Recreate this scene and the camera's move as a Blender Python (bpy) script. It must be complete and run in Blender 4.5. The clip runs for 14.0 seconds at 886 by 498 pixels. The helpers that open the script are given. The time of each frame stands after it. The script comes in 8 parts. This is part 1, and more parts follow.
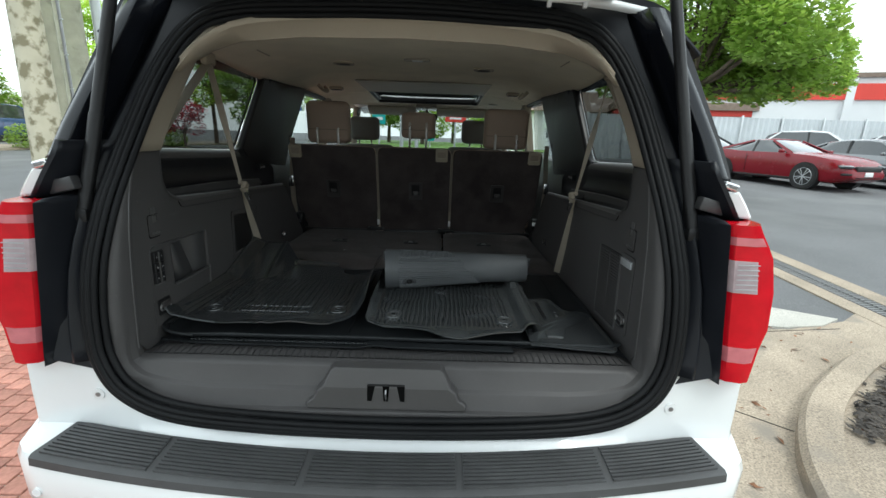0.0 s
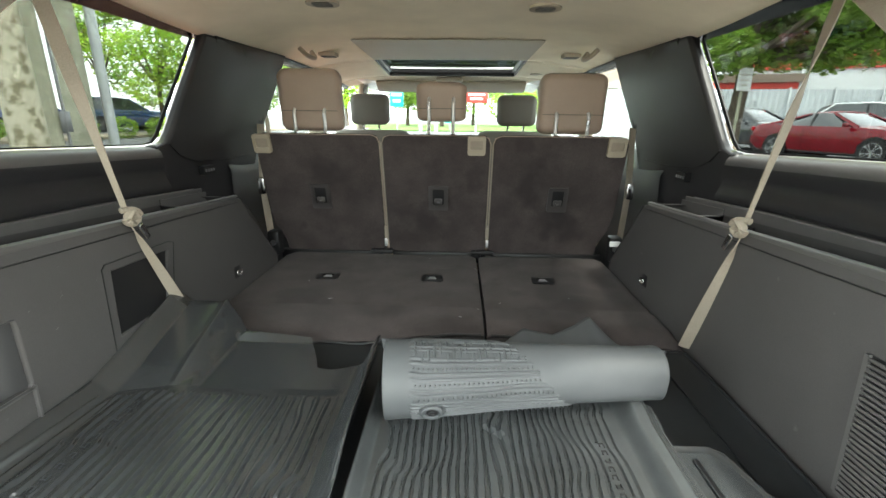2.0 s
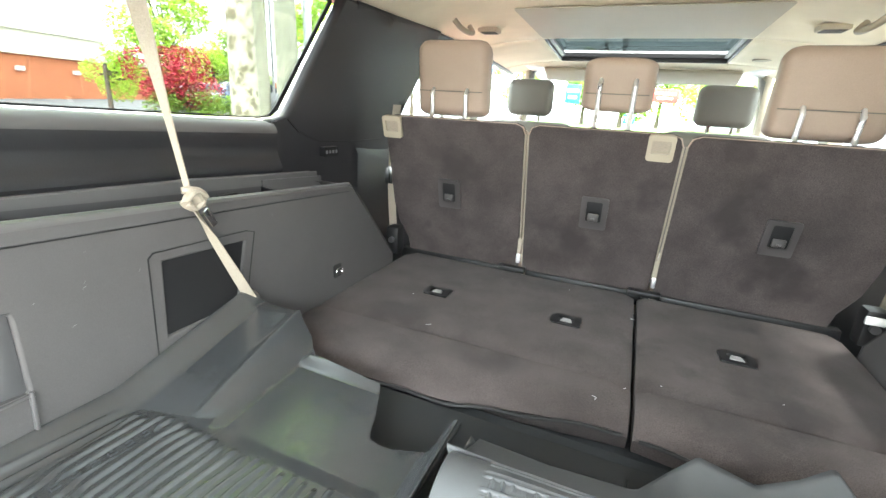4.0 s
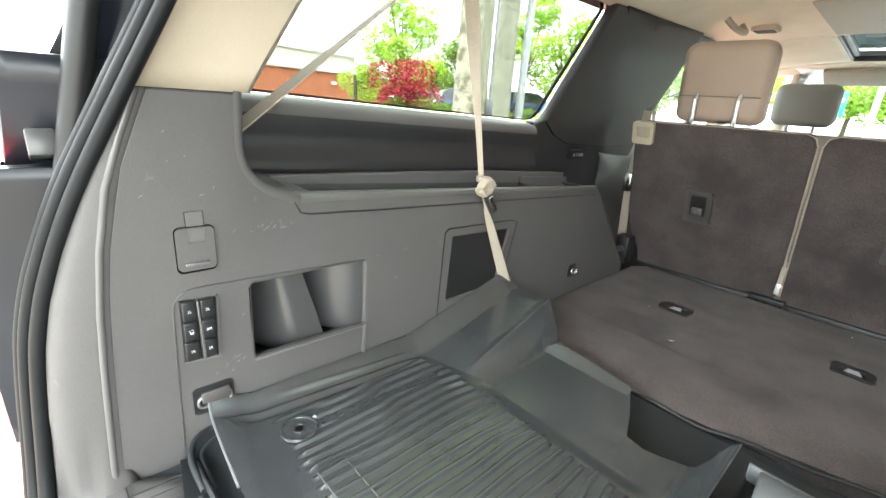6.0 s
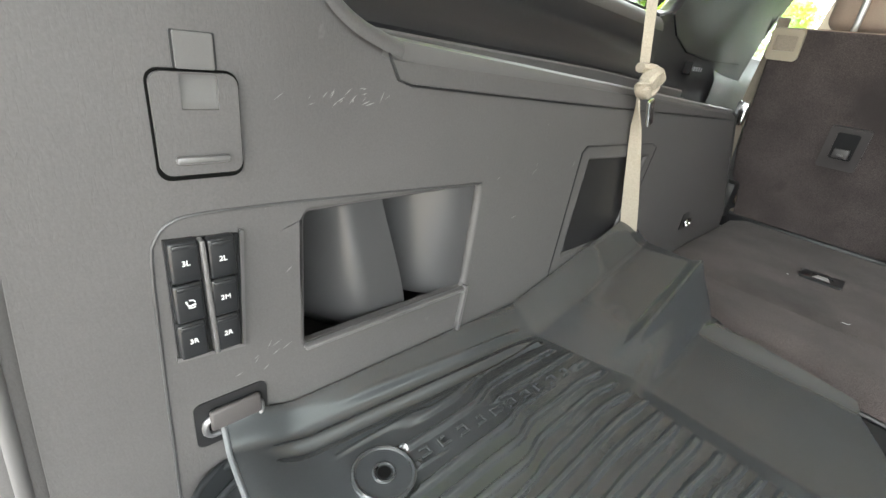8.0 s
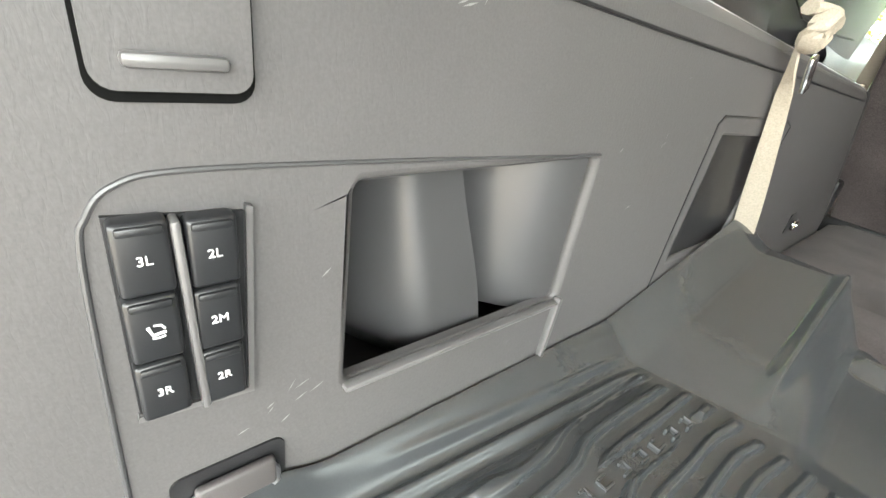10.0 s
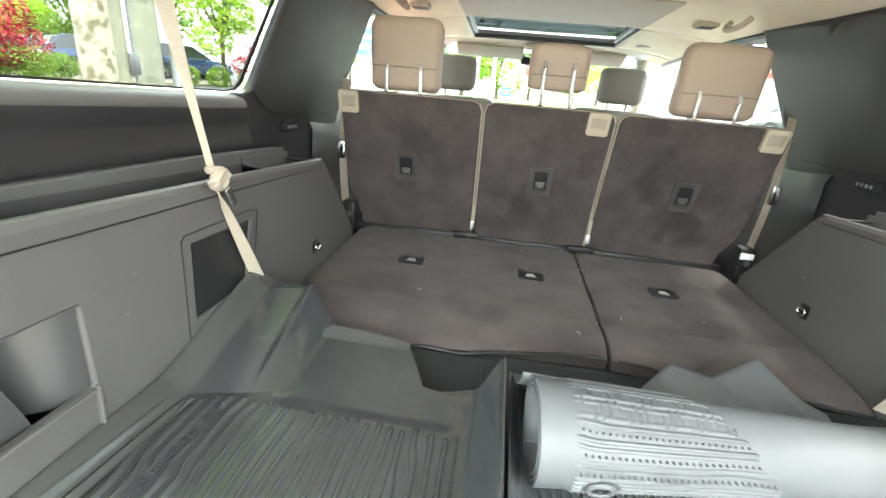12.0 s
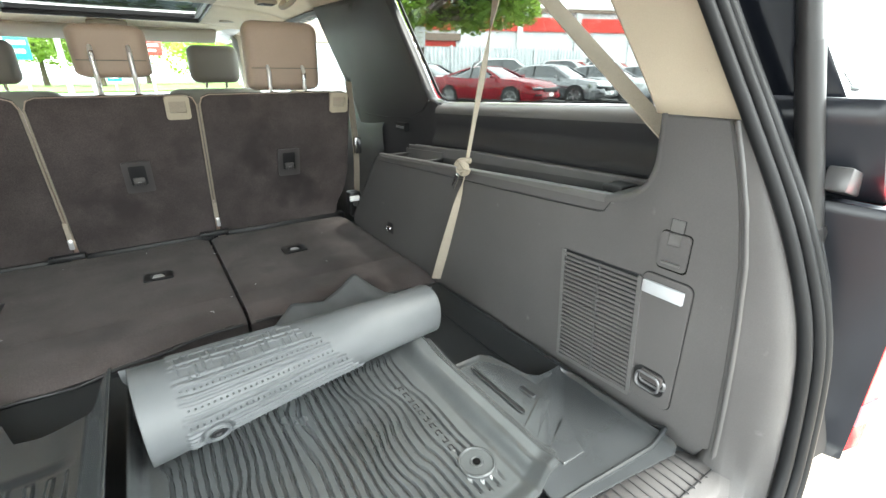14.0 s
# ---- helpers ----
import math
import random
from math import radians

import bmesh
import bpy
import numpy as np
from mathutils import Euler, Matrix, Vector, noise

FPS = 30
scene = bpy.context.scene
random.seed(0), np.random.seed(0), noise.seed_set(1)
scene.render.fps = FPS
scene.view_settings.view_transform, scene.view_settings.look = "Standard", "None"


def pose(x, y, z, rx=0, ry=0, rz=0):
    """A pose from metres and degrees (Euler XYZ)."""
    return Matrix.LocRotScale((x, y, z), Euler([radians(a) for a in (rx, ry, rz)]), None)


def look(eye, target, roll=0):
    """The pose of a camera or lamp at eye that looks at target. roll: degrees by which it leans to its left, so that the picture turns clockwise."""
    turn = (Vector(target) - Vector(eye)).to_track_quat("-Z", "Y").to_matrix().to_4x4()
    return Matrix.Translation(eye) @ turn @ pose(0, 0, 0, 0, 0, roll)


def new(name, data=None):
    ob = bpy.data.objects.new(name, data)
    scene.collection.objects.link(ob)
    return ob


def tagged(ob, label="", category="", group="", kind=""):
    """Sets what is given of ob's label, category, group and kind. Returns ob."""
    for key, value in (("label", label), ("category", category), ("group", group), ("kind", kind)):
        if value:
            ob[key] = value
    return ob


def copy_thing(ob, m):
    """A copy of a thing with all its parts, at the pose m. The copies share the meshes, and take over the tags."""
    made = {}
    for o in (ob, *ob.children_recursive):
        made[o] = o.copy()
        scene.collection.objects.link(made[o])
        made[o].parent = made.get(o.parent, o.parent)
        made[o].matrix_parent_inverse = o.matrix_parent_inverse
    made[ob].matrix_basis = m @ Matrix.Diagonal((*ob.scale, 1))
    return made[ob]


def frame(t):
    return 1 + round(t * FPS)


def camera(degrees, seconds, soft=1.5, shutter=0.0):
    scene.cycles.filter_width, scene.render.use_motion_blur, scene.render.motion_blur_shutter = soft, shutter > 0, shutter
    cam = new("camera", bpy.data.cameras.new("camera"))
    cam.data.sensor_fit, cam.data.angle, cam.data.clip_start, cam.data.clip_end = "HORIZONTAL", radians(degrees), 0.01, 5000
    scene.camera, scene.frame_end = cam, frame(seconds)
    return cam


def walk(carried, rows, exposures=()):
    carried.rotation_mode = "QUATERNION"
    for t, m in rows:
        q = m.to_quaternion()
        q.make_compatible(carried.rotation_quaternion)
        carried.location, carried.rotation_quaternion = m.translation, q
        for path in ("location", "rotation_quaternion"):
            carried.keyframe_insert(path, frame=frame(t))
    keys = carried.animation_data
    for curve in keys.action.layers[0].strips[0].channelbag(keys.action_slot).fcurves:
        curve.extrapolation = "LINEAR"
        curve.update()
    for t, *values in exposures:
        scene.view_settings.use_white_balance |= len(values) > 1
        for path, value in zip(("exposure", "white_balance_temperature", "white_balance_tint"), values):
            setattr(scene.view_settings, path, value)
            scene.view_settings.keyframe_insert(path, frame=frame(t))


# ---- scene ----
cam = camera(90.2, 14.0)
PATH = [
    (0, (0.122, 0.323, 1.47), (0.151, 2.26, 0.975), 2.0),
    (0.5, (0.124, 0.435, 1.466), (0.131, 2.368, 0.954), 1.5),
    (1, (0.063, 0.656, 1.469), (0.054, 2.585, 0.942), 1.1),
    (1.5, (0.03, 0.889, 1.472), (0.001, 2.811, 0.922), 0.8),
    (2, (0.064, 1.198, 1.464), (0.001, 3.114, 0.894), 0.6),
    (2.2, (0.085, 1.279, 1.47), (0.002, 3.191, 0.89), 0.7),
    (4.3, (0.058, 1.592, 1.421), (-0.83, 3.278, 0.814), 3.5),
    (4.5, (0.038, 1.578, 1.414), (-0.965, 3.2, 0.812), 3.4),
    (5, (-0.012, 1.526, 1.401), (-1.251, 2.973, 0.793), 3.4),
    (5.5, (-0.043, 1.458, 1.399), (-1.402, 2.789, 0.781), 3.7),
    (6, (-0.045, 1.441, 1.409), (-1.416, 2.752, 0.777), 4.3),
    (6.5, (-0.046, 1.445, 1.411), (-1.371, 2.793, 0.757), 5.0),
    (7, (-0.114, 1.437, 1.42), (-1.368, 2.826, 0.713), 6.3),
    (7.5, (-0.274, 1.434, 1.331), (-1.507, 2.8, 0.549), 7.2),
    (8, (-0.395, 1.509, 1.257), (-1.657, 2.805, 0.403), 8.1),
    (8.2, (-0.434, 1.534, 1.23), (-1.726, 2.793, 0.366), 8.0),
    (10.3, (-0.523, 1.562, 1.192), (-1.844, 2.76, 0.285), 9.2),
    (10.5, (-0.47, 1.538, 1.235), (-1.755, 2.824, 0.4), 8.4),
    (10.7, (-0.416, 1.513, 1.275), (-1.633, 2.894, 0.491), 8.1),
    (11, (-0.331, 1.481, 1.358), (-1.399, 2.972, 0.56), 8.5),
    (11.5, (-0.208, 1.409, 1.404), (-0.914, 3.147, 0.71), 7.0),
    (12, (-0.165, 1.415, 1.436), (-0.382, 3.278, 0.744), 5.1),
    (12.5, (-0.135, 1.41, 1.459), (0.184, 3.255, 0.757), 3.4),
    (13, (-0.099, 1.392, 1.455), (0.685, 3.09, 0.746), 1.9),
    (13.5, (-0.031, 1.357, 1.45), (1.07, 2.854, 0.711), 0.8),
    (14, (0.019, 1.257, 1.458), (1.049, 2.806, 0.723), -0.0),
]
EXPOSURES = ((0.0, 1.0, 6000, 2), (0.5, 1.15, 6050, 2), (1.0, 1.9, 6150, 2), (1.5, 2.7, 6400, 1), (2.0, 3.42, 6500, 2), (2.2, 3.6, 6500, 2), (4.5, 4.86, 6250, 5), (5.0, 4.76, 6250, 5), (5.5, 4.56, 6350, 5), (6.0, 4.36, 6400, 5), (7.0, 4.31, 6400, 5), (8.0, 4.23, 6500, 6), (10.5, 4.93, 6600, 5), (11.5, 4.73, 6550, 4), (12.0, 4.63, 6450, 3), (13.0, 4.53, 6400, 3), (13.5, 4.38, 6380, 3), (14.0, 4.03, 6350, 3))
walk(cam, [(t, look(eye, target, roll)) for t, eye, target, roll in PATH], EXPOSURES)
SKY, SUN = 1.1, 0.6

from mathutils.geometry import delaunay_2d_cdt

# ---------------------------------------------------------------- light
world = bpy.data.worlds.new("sky")
scene.world = world
world.use_nodes = True
wn, wl = world.node_tree.nodes, world.node_tree.links
sky = wn.new("ShaderNodeTexSky")
sky.sky_type, sky.sun_disc = "NISHITA", False
sky.sun_elevation, sky.sun_rotation = radians(52), radians(150)
sky.air_density, sky.dust_density = 1.0, 3.0
sky_gain = wn.new("ShaderNodeMix")
sky_gain.data_type, sky_gain.blend_type = "RGBA", "MULTIPLY"
sky_gain.inputs[0].default_value = 1.0
wl.new(sky.outputs[0], sky_gain.inputs[6])
sky_gain.inputs[7].default_value = (0.10, 0.10, 0.10, 1)
clouds = wn.new("ShaderNodeTexNoise")
clouds.inputs["Scale"].default_value, clouds.inputs["Detail"].default_value = 2.2, 6
cloud_ramp = wn.new("ShaderNodeValToRGB")
cloud_ramp.color_ramp.elements[0].position, cloud_ramp.color_ramp.elements[1].position = 0.30, 0.62
cloud_ramp.color_ramp.elements[0].color = (0.62, 0.62, 0.62, 1)
wl.new(clouds.outputs[0], cloud_ramp.inputs[0])
sky_mix = wn.new("ShaderNodeMix")
sky_mix.data_type = "RGBA"
wl.new(cloud_ramp.outputs[0], sky_mix.inputs[0])
wl.new(sky_gain.outputs[2], sky_mix.inputs[6])
sky_mix.inputs[7].default_value = (0.98, 1.0, 0.99, 1)
wl.new(sky_mix.outputs[2], wn["Background"].inputs[0])
wn["Background"].inputs[1].default_value = SKY

sun_data = bpy.data.lights.new("sun", "SUN")
sun_data.energy, sun_data.angle, sun_data.color = SUN, radians(14), (1.0, 0.95, 0.88)
sun = new("sun", sun_data)
sun.matrix_world = look((7, -10, 21), (0, 2, 0))


# ---------------------------------------------------------------- materials
def material(name, color, rough=0.6, metal=0.0, spec=0.5, var=0.12, scale=6.0, grain=0.0, grain_scale=400.0, bump=0.0, coat=0.0, random_tint=0.0, stain=None, sheen=0.0, hide=False):
    """A Principled surface whose colour drifts at two scales, with fine relief."""
    m = bpy.data.materials.new(name)
    m.use_nodes = True
    n, l = m.node_tree.nodes, m.node_tree.links
    b = n["Principled BSDF"]
    b.inputs["Roughness"].default_value, b.inputs["Metallic"].default_value = rough, metal
    b.inputs["Specular IOR Level"].default_value = spec
    b.inputs["Coat Weight"].default_value = coat
    b.inputs["Coat Roughness"].default_value = 0.06
    b.inputs["Sheen Weight"].default_value = sheen
    tc = n.new("ShaderNodeTexCoord")
    big = n.new("ShaderNodeTexNoise")
    big.inputs["Scale"].default_value, big.inputs["Detail"].default_value = scale, 5
    l.new(tc.outputs["Object"], big.inputs["Vector"])
    fine = n.new("ShaderNodeTexNoise")
    fine.inputs["Scale"].default_value, fine.inputs["Detail"].default_value = grain_scale, 3
    l.new(tc.outputs["Object"], fine.inputs["Vector"])
    lo, hi = [max(0, c * (1 - var)) for c in color], [min(1, c * (1 + var)) for c in color]
    ramp = n.new("ShaderNodeValToRGB")
    ramp.color_ramp.elements[0].position, ramp.color_ramp.elements[1].position = 0.3, 0.7
    ramp.color_ramp.elements[0].color, ramp.color_ramp.elements[1].color = (*lo, 1), (*hi, 1)
    l.new(big.outputs[0], ramp.inputs[0])
    out = ramp.outputs[0]
    if grain:
        g = n.new("ShaderNodeMix")
        g.data_type, g.blend_type = "RGBA", "OVERLAY"
        g.inputs[0].default_value = grain
        l.new(out, g.inputs[6])
        l.new(fine.outputs[0], g.inputs[7])
        out = g.outputs[2]
    if stain:
        s = n.new("ShaderNodeTexNoise")
        s.inputs["Scale"].default_value, s.inputs["Detail"].default_value = stain[1], 8
        l.new(tc.outputs["Object"], s.inputs["Vector"])
        sr = n.new("ShaderNodeValToRGB")
        sr.color_ramp.elements[0].position, sr.color_ramp.elements[1].position = stain[2], stain[2] + 0.12
        l.new(s.outputs[0], sr.inputs[0])
        sm = n.new("ShaderNodeMix")
        sm.data_type = "RGBA"
        l.new(sr.outputs[0], sm.inputs[0])
        l.new(out, sm.inputs[6])
        sm.inputs[7].default_value = (*stain[0], 1)
        out = sm.outputs[2]
    if random_tint:
        oi = n.new("ShaderNodeObjectInfo")
        hs = n.new("ShaderNodeHueSaturation")
        mr = n.new("ShaderNodeMapRange")
        mr.inputs[3].default_value, mr.inputs[4].default_value = 1 - random_tint, 1 + random_tint
        l.new(oi.outputs["Random"], mr.inputs[0])
        l.new(mr.outputs[0], hs.inputs["Value"])
        l.new(out, hs.inputs["Color"])
        out = hs.outputs[0]
    l.new(out, b.inputs["Base Color"])
    rr = n.new("ShaderNodeMapRange")
    rr.inputs[3].default_value, rr.inputs[4].default_value = max(0.02, rough - 0.08), min(1, rough + 0.08)
    l.new(big.outputs[0], rr.inputs[0])
    l.new(rr.outputs[0], b.inputs["Roughness"])
    if bump:
        bp = n.new("ShaderNodeBump")
        bp.inputs["Strength"].default_value, bp.inputs["Distance"].default_value = bump, 0.001
        height = fine.outputs[0]
        if hide:
            mp = n.new("ShaderNodeMapping")
            mp.inputs["Scale"].default_value = (430, 430, 150)
            l.new(tc.outputs["Object"], mp.inputs["Vector"])
            vor = n.new("ShaderNodeTexNoise")
            vor.inputs["Scale"].default_value, vor.inputs["Detail"].default_value, vor.inputs["Distortion"].default_value = 1.0, 2, 0.8
            l.new(mp.outputs[0], vor.inputs["Vector"])
            height = vor.outputs[0]
        l.new(height, bp.inputs["Height"])
        l.new(bp.outputs[0], b.inputs["Normal"])
    return m


def glass(name, color, rough=0.0, alpha_mix=0.9):
    """Thin tinted glazing: mostly clear, with a glossy surface."""
    m = bpy.data.materials.new(name)
    m.use_nodes = True
    n, l = m.node_tree.nodes, m.node_tree.links
    n.remove(n["Principled BSDF"])
    t = n.new("ShaderNodeBsdfTransparent")
    t.inputs[0].default_value = (*color, 1)
    g = n.new("ShaderNodeBsdfGlossy")
    g.inputs["Roughness"].default_value = rough
    lw = n.new("ShaderNodeLayerWeight")
    lw.inputs[0].default_value = 0.5
    pw = n.new("ShaderNodeMath")
    pw.operation = "POWER"
    pw.inputs[1].default_value = 5.0
    l.new(lw.outputs["Facing"], pw.inputs[0])
    f = n.new("ShaderNodeMapRange")
    f.inputs[3].default_value, f.inputs[4].default_value = 0.025, 0.6
    l.new(pw.outputs[0], f.inputs[0])
    mx = n.new("ShaderNodeMixShader")
    l.new(f.outputs[0], mx.inputs[0])
    l.new(t.outputs[0], mx.inputs[1])
    l.new(g.outputs[0], mx.inputs[2])
    l.new(mx.outputs[0], n["Material Output"].inputs[0])
    return m


M_TRIM = material("grained_grey_plastic", (0.0755, 0.0722, 0.0725), 0.50, spec=0.30, var=0.08, grain=0.2, grain_scale=700, bump=0.15, stain=((0.13, 0.127, 0.125), 30, 0.70), hide=True)
M_TRIM_SMOOTH = material("smooth_grey_plastic", (0.092, 0.089, 0.089), 0.32, var=0.06, bump=0.08, grain_scale=900)
# charcoal plastic, taken darker so that the open bin looks shaded inside
M_BIN = material("satin_charcoal_and_bin_shade", (0.046, 0.0455, 0.047), 0.34, var=0.08, bump=0.15, grain_scale=900)
M_POST = material("satin_chrome", (0.78, 0.78, 0.79), 0.3, metal=0.75, var=0.04)
M_FLANGE = material("black_flange_paint", (0.013, 0.0145, 0.019), 0.36, var=0.2, spec=0.35, bump=0.05)
M_PILLAR = material("dark_pillar_plastic", (0.020, 0.0198, 0.0220), 0.38, var=0.08, grain=0.2, grain_scale=700, bump=0.2, hide=True)
M_BEIGE = material("beige_plastic", (0.405, 0.352, 0.272), 0.55, var=0.05, grain=0.15, grain_scale=800, bump=0.2)
M_LINER = material("headliner_cloth", (0.85, 0.78, 0.645), 0.95, var=0.06, grain=0.3, grain_scale=900, bump=0.4, spec=0.1)
M_CARPET = material("brown_grey_carpet", (0.066, 0.0555, 0.0545), 0.95, var=0.24, scale=9, grain=0.9, grain_scale=520, bump=1.0, spec=0.1, sheen=0.08, stain=((0.043, 0.0365, 0.0365), 5.0, 0.56))
M_FLOOR = material("charcoal_carpet", (0.034, 0.037, 0.041), 0.95, var=0.2, grain=0.5, grain_scale=900, bump=0.6, spec=0.1)
M_LEATHER = material("taupe_leather", (0.40, 0.31, 0.25), 0.5, var=0.06, grain=0.2, grain_scale=600, bump=0.3)
M_LEATHER_GREY = material("grey_green_leather", (0.15, 0.14, 0.12), 0.5, var=0.06, bump=0.3, grain_scale=600)
M_RUBBER = material("black_rubber", (0.017, 0.019, 0.021), 0.55, var=0.2, scale=7, grain=0.15, grain_scale=800, bump=0.1, spec=0.35)
M_RUBBER_MID = material("dusty_black_rubber", (0.056, 0.060, 0.062), 0.24, var=0.22, scale=7, grain=0.15, grain_scale=800, bump=0.1, spec=1.0)
M_RUBBER_DARK = material("ribbed_black_rubber", (0.034, 0.037, 0.0395), 0.21, var=0.14, scale=5, grain=0.1, grain_scale=700, bump=0.06, spec=1.0)
M_SILL = material("sill_plastic", (0.076, 0.073, 0.073), 0.48, spec=0.4, var=0.08, grain=0.2, grain_scale=700, bump=0.2, hide=True)
M_SCUFF = material("pale_scuff", (0.20, 0.197, 0.195), 0.8, var=0.2)
M_LAMP_LENS = material("frosted_lamp_lens", (0.36, 0.37, 0.39), 0.35, var=0.05)
M_RUBBER_GREY = material("dusty_grey_rubber", (0.080, 0.085, 0.090), 0.54, var=0.14, scale=8, bump=0.2, grain_scale=900, spec=0.45)
M_SEAL = material("weatherstrip_rubber", (0.010, 0.0105, 0.0115), 0.5, var=0.15, bump=0.1, spec=0.14)
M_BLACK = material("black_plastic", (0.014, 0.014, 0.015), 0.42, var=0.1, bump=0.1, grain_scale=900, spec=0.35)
M_LATCH = material("brown_grey_plastic", (0.052, 0.047, 0.047), 0.45, var=0.08, bump=0.1, grain_scale=900)
# near-black for flat parts that paint the darkness inside gaps and holes
M_HOLE = material("black_gap_and_hole_shade", (0.004, 0.004, 0.004), 0.9, var=0.1, spec=0.05)
M_KEY = material("black_switch_plastic", (0.013, 0.0135, 0.015), 0.36, var=0.1, bump=0.05, grain_scale=900)
M_BLACK_GLOSS = material("black_paint", (0.006, 0.007, 0.010), 0.16, var=0.2, coat=0.06, spec=0.16)
M_PAD = material("ribbed_black_pad", (0.060, 0.061, 0.063), 0.6, var=0.2, grain=0.2, bump=0.3)
M_WHITE = material("white_paint", (0.78, 0.80, 0.81), 0.22, var=0.02, coat=0.8, scale=3)
M_HANDLE = material("worn_silver_plastic", (0.42, 0.42, 0.43), 0.36, metal=0.3, var=0.15, scale=40)
M_CHROME = material("chrome", (0.75, 0.75, 0.76), 0.12, metal=1.0, var=0.05)
M_STEEL = material("dull_steel", (0.30, 0.30, 0.31), 0.4, metal=0.9, var=0.15)
M_WEB = material("beige_webbing", (0.33, 0.288, 0.232), 0.8, var=0.06, grain=0.35, grain_scale=500, bump=0.5)
M_SILVER_PLASTIC = material("silver_plastic", (0.62, 0.62, 0.62), 0.3, var=0.05)
M_LABEL = material("white_label", (0.72, 0.73, 0.74), 0.5, var=0.03)
M_INK = material("pale_grey_print", (0.62, 0.62, 0.62), 0.6, var=0.02)
M_RED_LENS = material("red_lens", (0.50, 0.003, 0.012), 0.16, var=0.12, spec=0.25, scale=20)
M_RED_LENS_LIGHT = material("pale_red_lens", (0.50, 0.15, 0.17), 0.16, var=0.12, scale=30)
M_CLEAR_LENS = material("clear_lens", (0.44, 0.35, 0.37), 0.14, var=0.1, coat=0.4, scale=40)
M_GLASS = glass("privacy_glass", (0.41, 0.425, 0.42))
M_SUNROOF = glass("dark_roof_glass", (0.10, 0.115, 0.115))
M_GLASS_CLEAR = glass("windscreen_glass", (0.74, 0.765, 0.76))
M_CAR_GLASS = material("dark_car_glass", (0.03, 0.035, 0.04), 0.06, var=0.1, coat=1.0)
M_ASPHALT = material("asphalt", (0.13, 0.13, 0.134), 0.9, var=0.2, scale=0.6, grain=0.6, grain_scale=90, bump=0.6, stain=((0.165, 0.165, 0.165), 0.5, 0.6))
M_CONCRETE = material("pale_concrete", (0.31, 0.255, 0.195), 0.9, var=0.2, scale=2.2, grain=1.0, grain_scale=110, bump=0.6, stain=((0.23, 0.20, 0.165), 3, 0.58), random_tint=0.05)
M_SLAB = material("pale_slab_concrete", (0.43, 0.41, 0.37), 0.9, var=0.14, scale=2.5, grain=0.6, grain_scale=110, bump=0.5, stain=((0.30, 0.28, 0.25), 5, 0.56))
M_DEAD_LEAF = material("dead_leaf", (0.20, 0.095, 0.05), 0.9, var=0.6, scale=9)
M_MULCH = material("dark_mulch", (0.05, 0.042, 0.036), 0.95, var=0.5, scale=25, grain=0.7, grain_scale=60, bump=0.8)
M_BRICK_PAVE = material("red_paving_brick", (0.36, 0.17, 0.13), 0.9, var=0.15, grain=0.4, grain_scale=80, bump=0.4, random_tint=0.22)
M_MORTAR = material("sand_joint", (0.30, 0.25, 0.21), 0.95, var=0.15, grain=0.4, grain_scale=80)
M_GRATE = material("cast_iron", (0.20, 0.20, 0.20), 0.6, metal=0.4, var=0.2)
M_GRASS = material("grass_blades", (0.11, 0.20, 0.03), 0.9, var=0.35, scale=2.0)
M_BARK_PALE = material("mottled_sycamore_bark", (0.46, 0.43, 0.33), 0.9, var=0.12, scale=3, bump=0.6, grain_scale=40, stain=((0.20, 0.18, 0.115), 7.5, 0.48))
M_BARK = material("grey_brown_bark", (0.11, 0.085, 0.065), 0.95, var=0.3, scale=14, bump=0.9, grain_scale=50)
M_POLE_WOOD = material("weathered_pole_wood", (0.40, 0.39, 0.30), 0.9, var=0.15, scale=5, bump=0.6, grain_scale=60, stain=((0.17, 0.17, 0.12), 3, 0.6))
M_GALV = material("galvanised_pipe", (0.52, 0.54, 0.55), 0.45, metal=0.6, var=0.08)
def leafy(name, color, glow):
    """Leaves that let some light through."""
    m = material(name, color, 0.6, var=0.45, scale=1.8, spec=0.3)
    n, l = m.node_tree.nodes, m.node_tree.links
    t = n.new("ShaderNodeBsdfTranslucent")
    t.inputs[0].default_value = (*glow, 1)
    a = n.new("ShaderNodeAddShader")
    l.new(n["Principled BSDF"].outputs[0], a.inputs[0])
    l.new(t.outputs[0], a.inputs[1])
    l.new(a.outputs[0], n["Material Output"].inputs[0])
    return m


M_LEAF = leafy("green_leaves", (0.145, 0.21, 0.045), (0.15, 0.215, 0.03))
M_LEAF_DARK = leafy("maple_leaves", (0.155, 0.225, 0.055), (0.20, 0.28, 0.045))
M_LEAF_YEL = leafy("yellow_green_leaves", (0.25, 0.33, 0.065), (0.28, 0.37, 0.05))
M_FLOWER = material("crimson_blossom", (0.48, 0.03, 0.06), 0.7, var=0.3, scale=5)
M_HOUSE_BRICK = material("orange_brick_wall", (0.46, 0.16, 0.075), 0.9, var=0.12, scale=0.8, grain=0.3, grain_scale=9)
M_BLOCK = material("grey_render", (0.24, 0.24, 0.245), 0.9, var=0.1, scale=0.6, grain=0.3, grain_scale=9)
M_CREAM = material("cream_render", (0.66, 0.62, 0.52), 0.9, var=0.05, scale=0.5)
M_WALL_WHITE = material("white_wall_paint", (0.66, 0.67, 0.68), 0.8, var=0.06, scale=0.5)
M_RED_BAND = material("red_fascia_paint", (0.60, 0.045, 0.03), 0.5, var=0.08, scale=0.8)
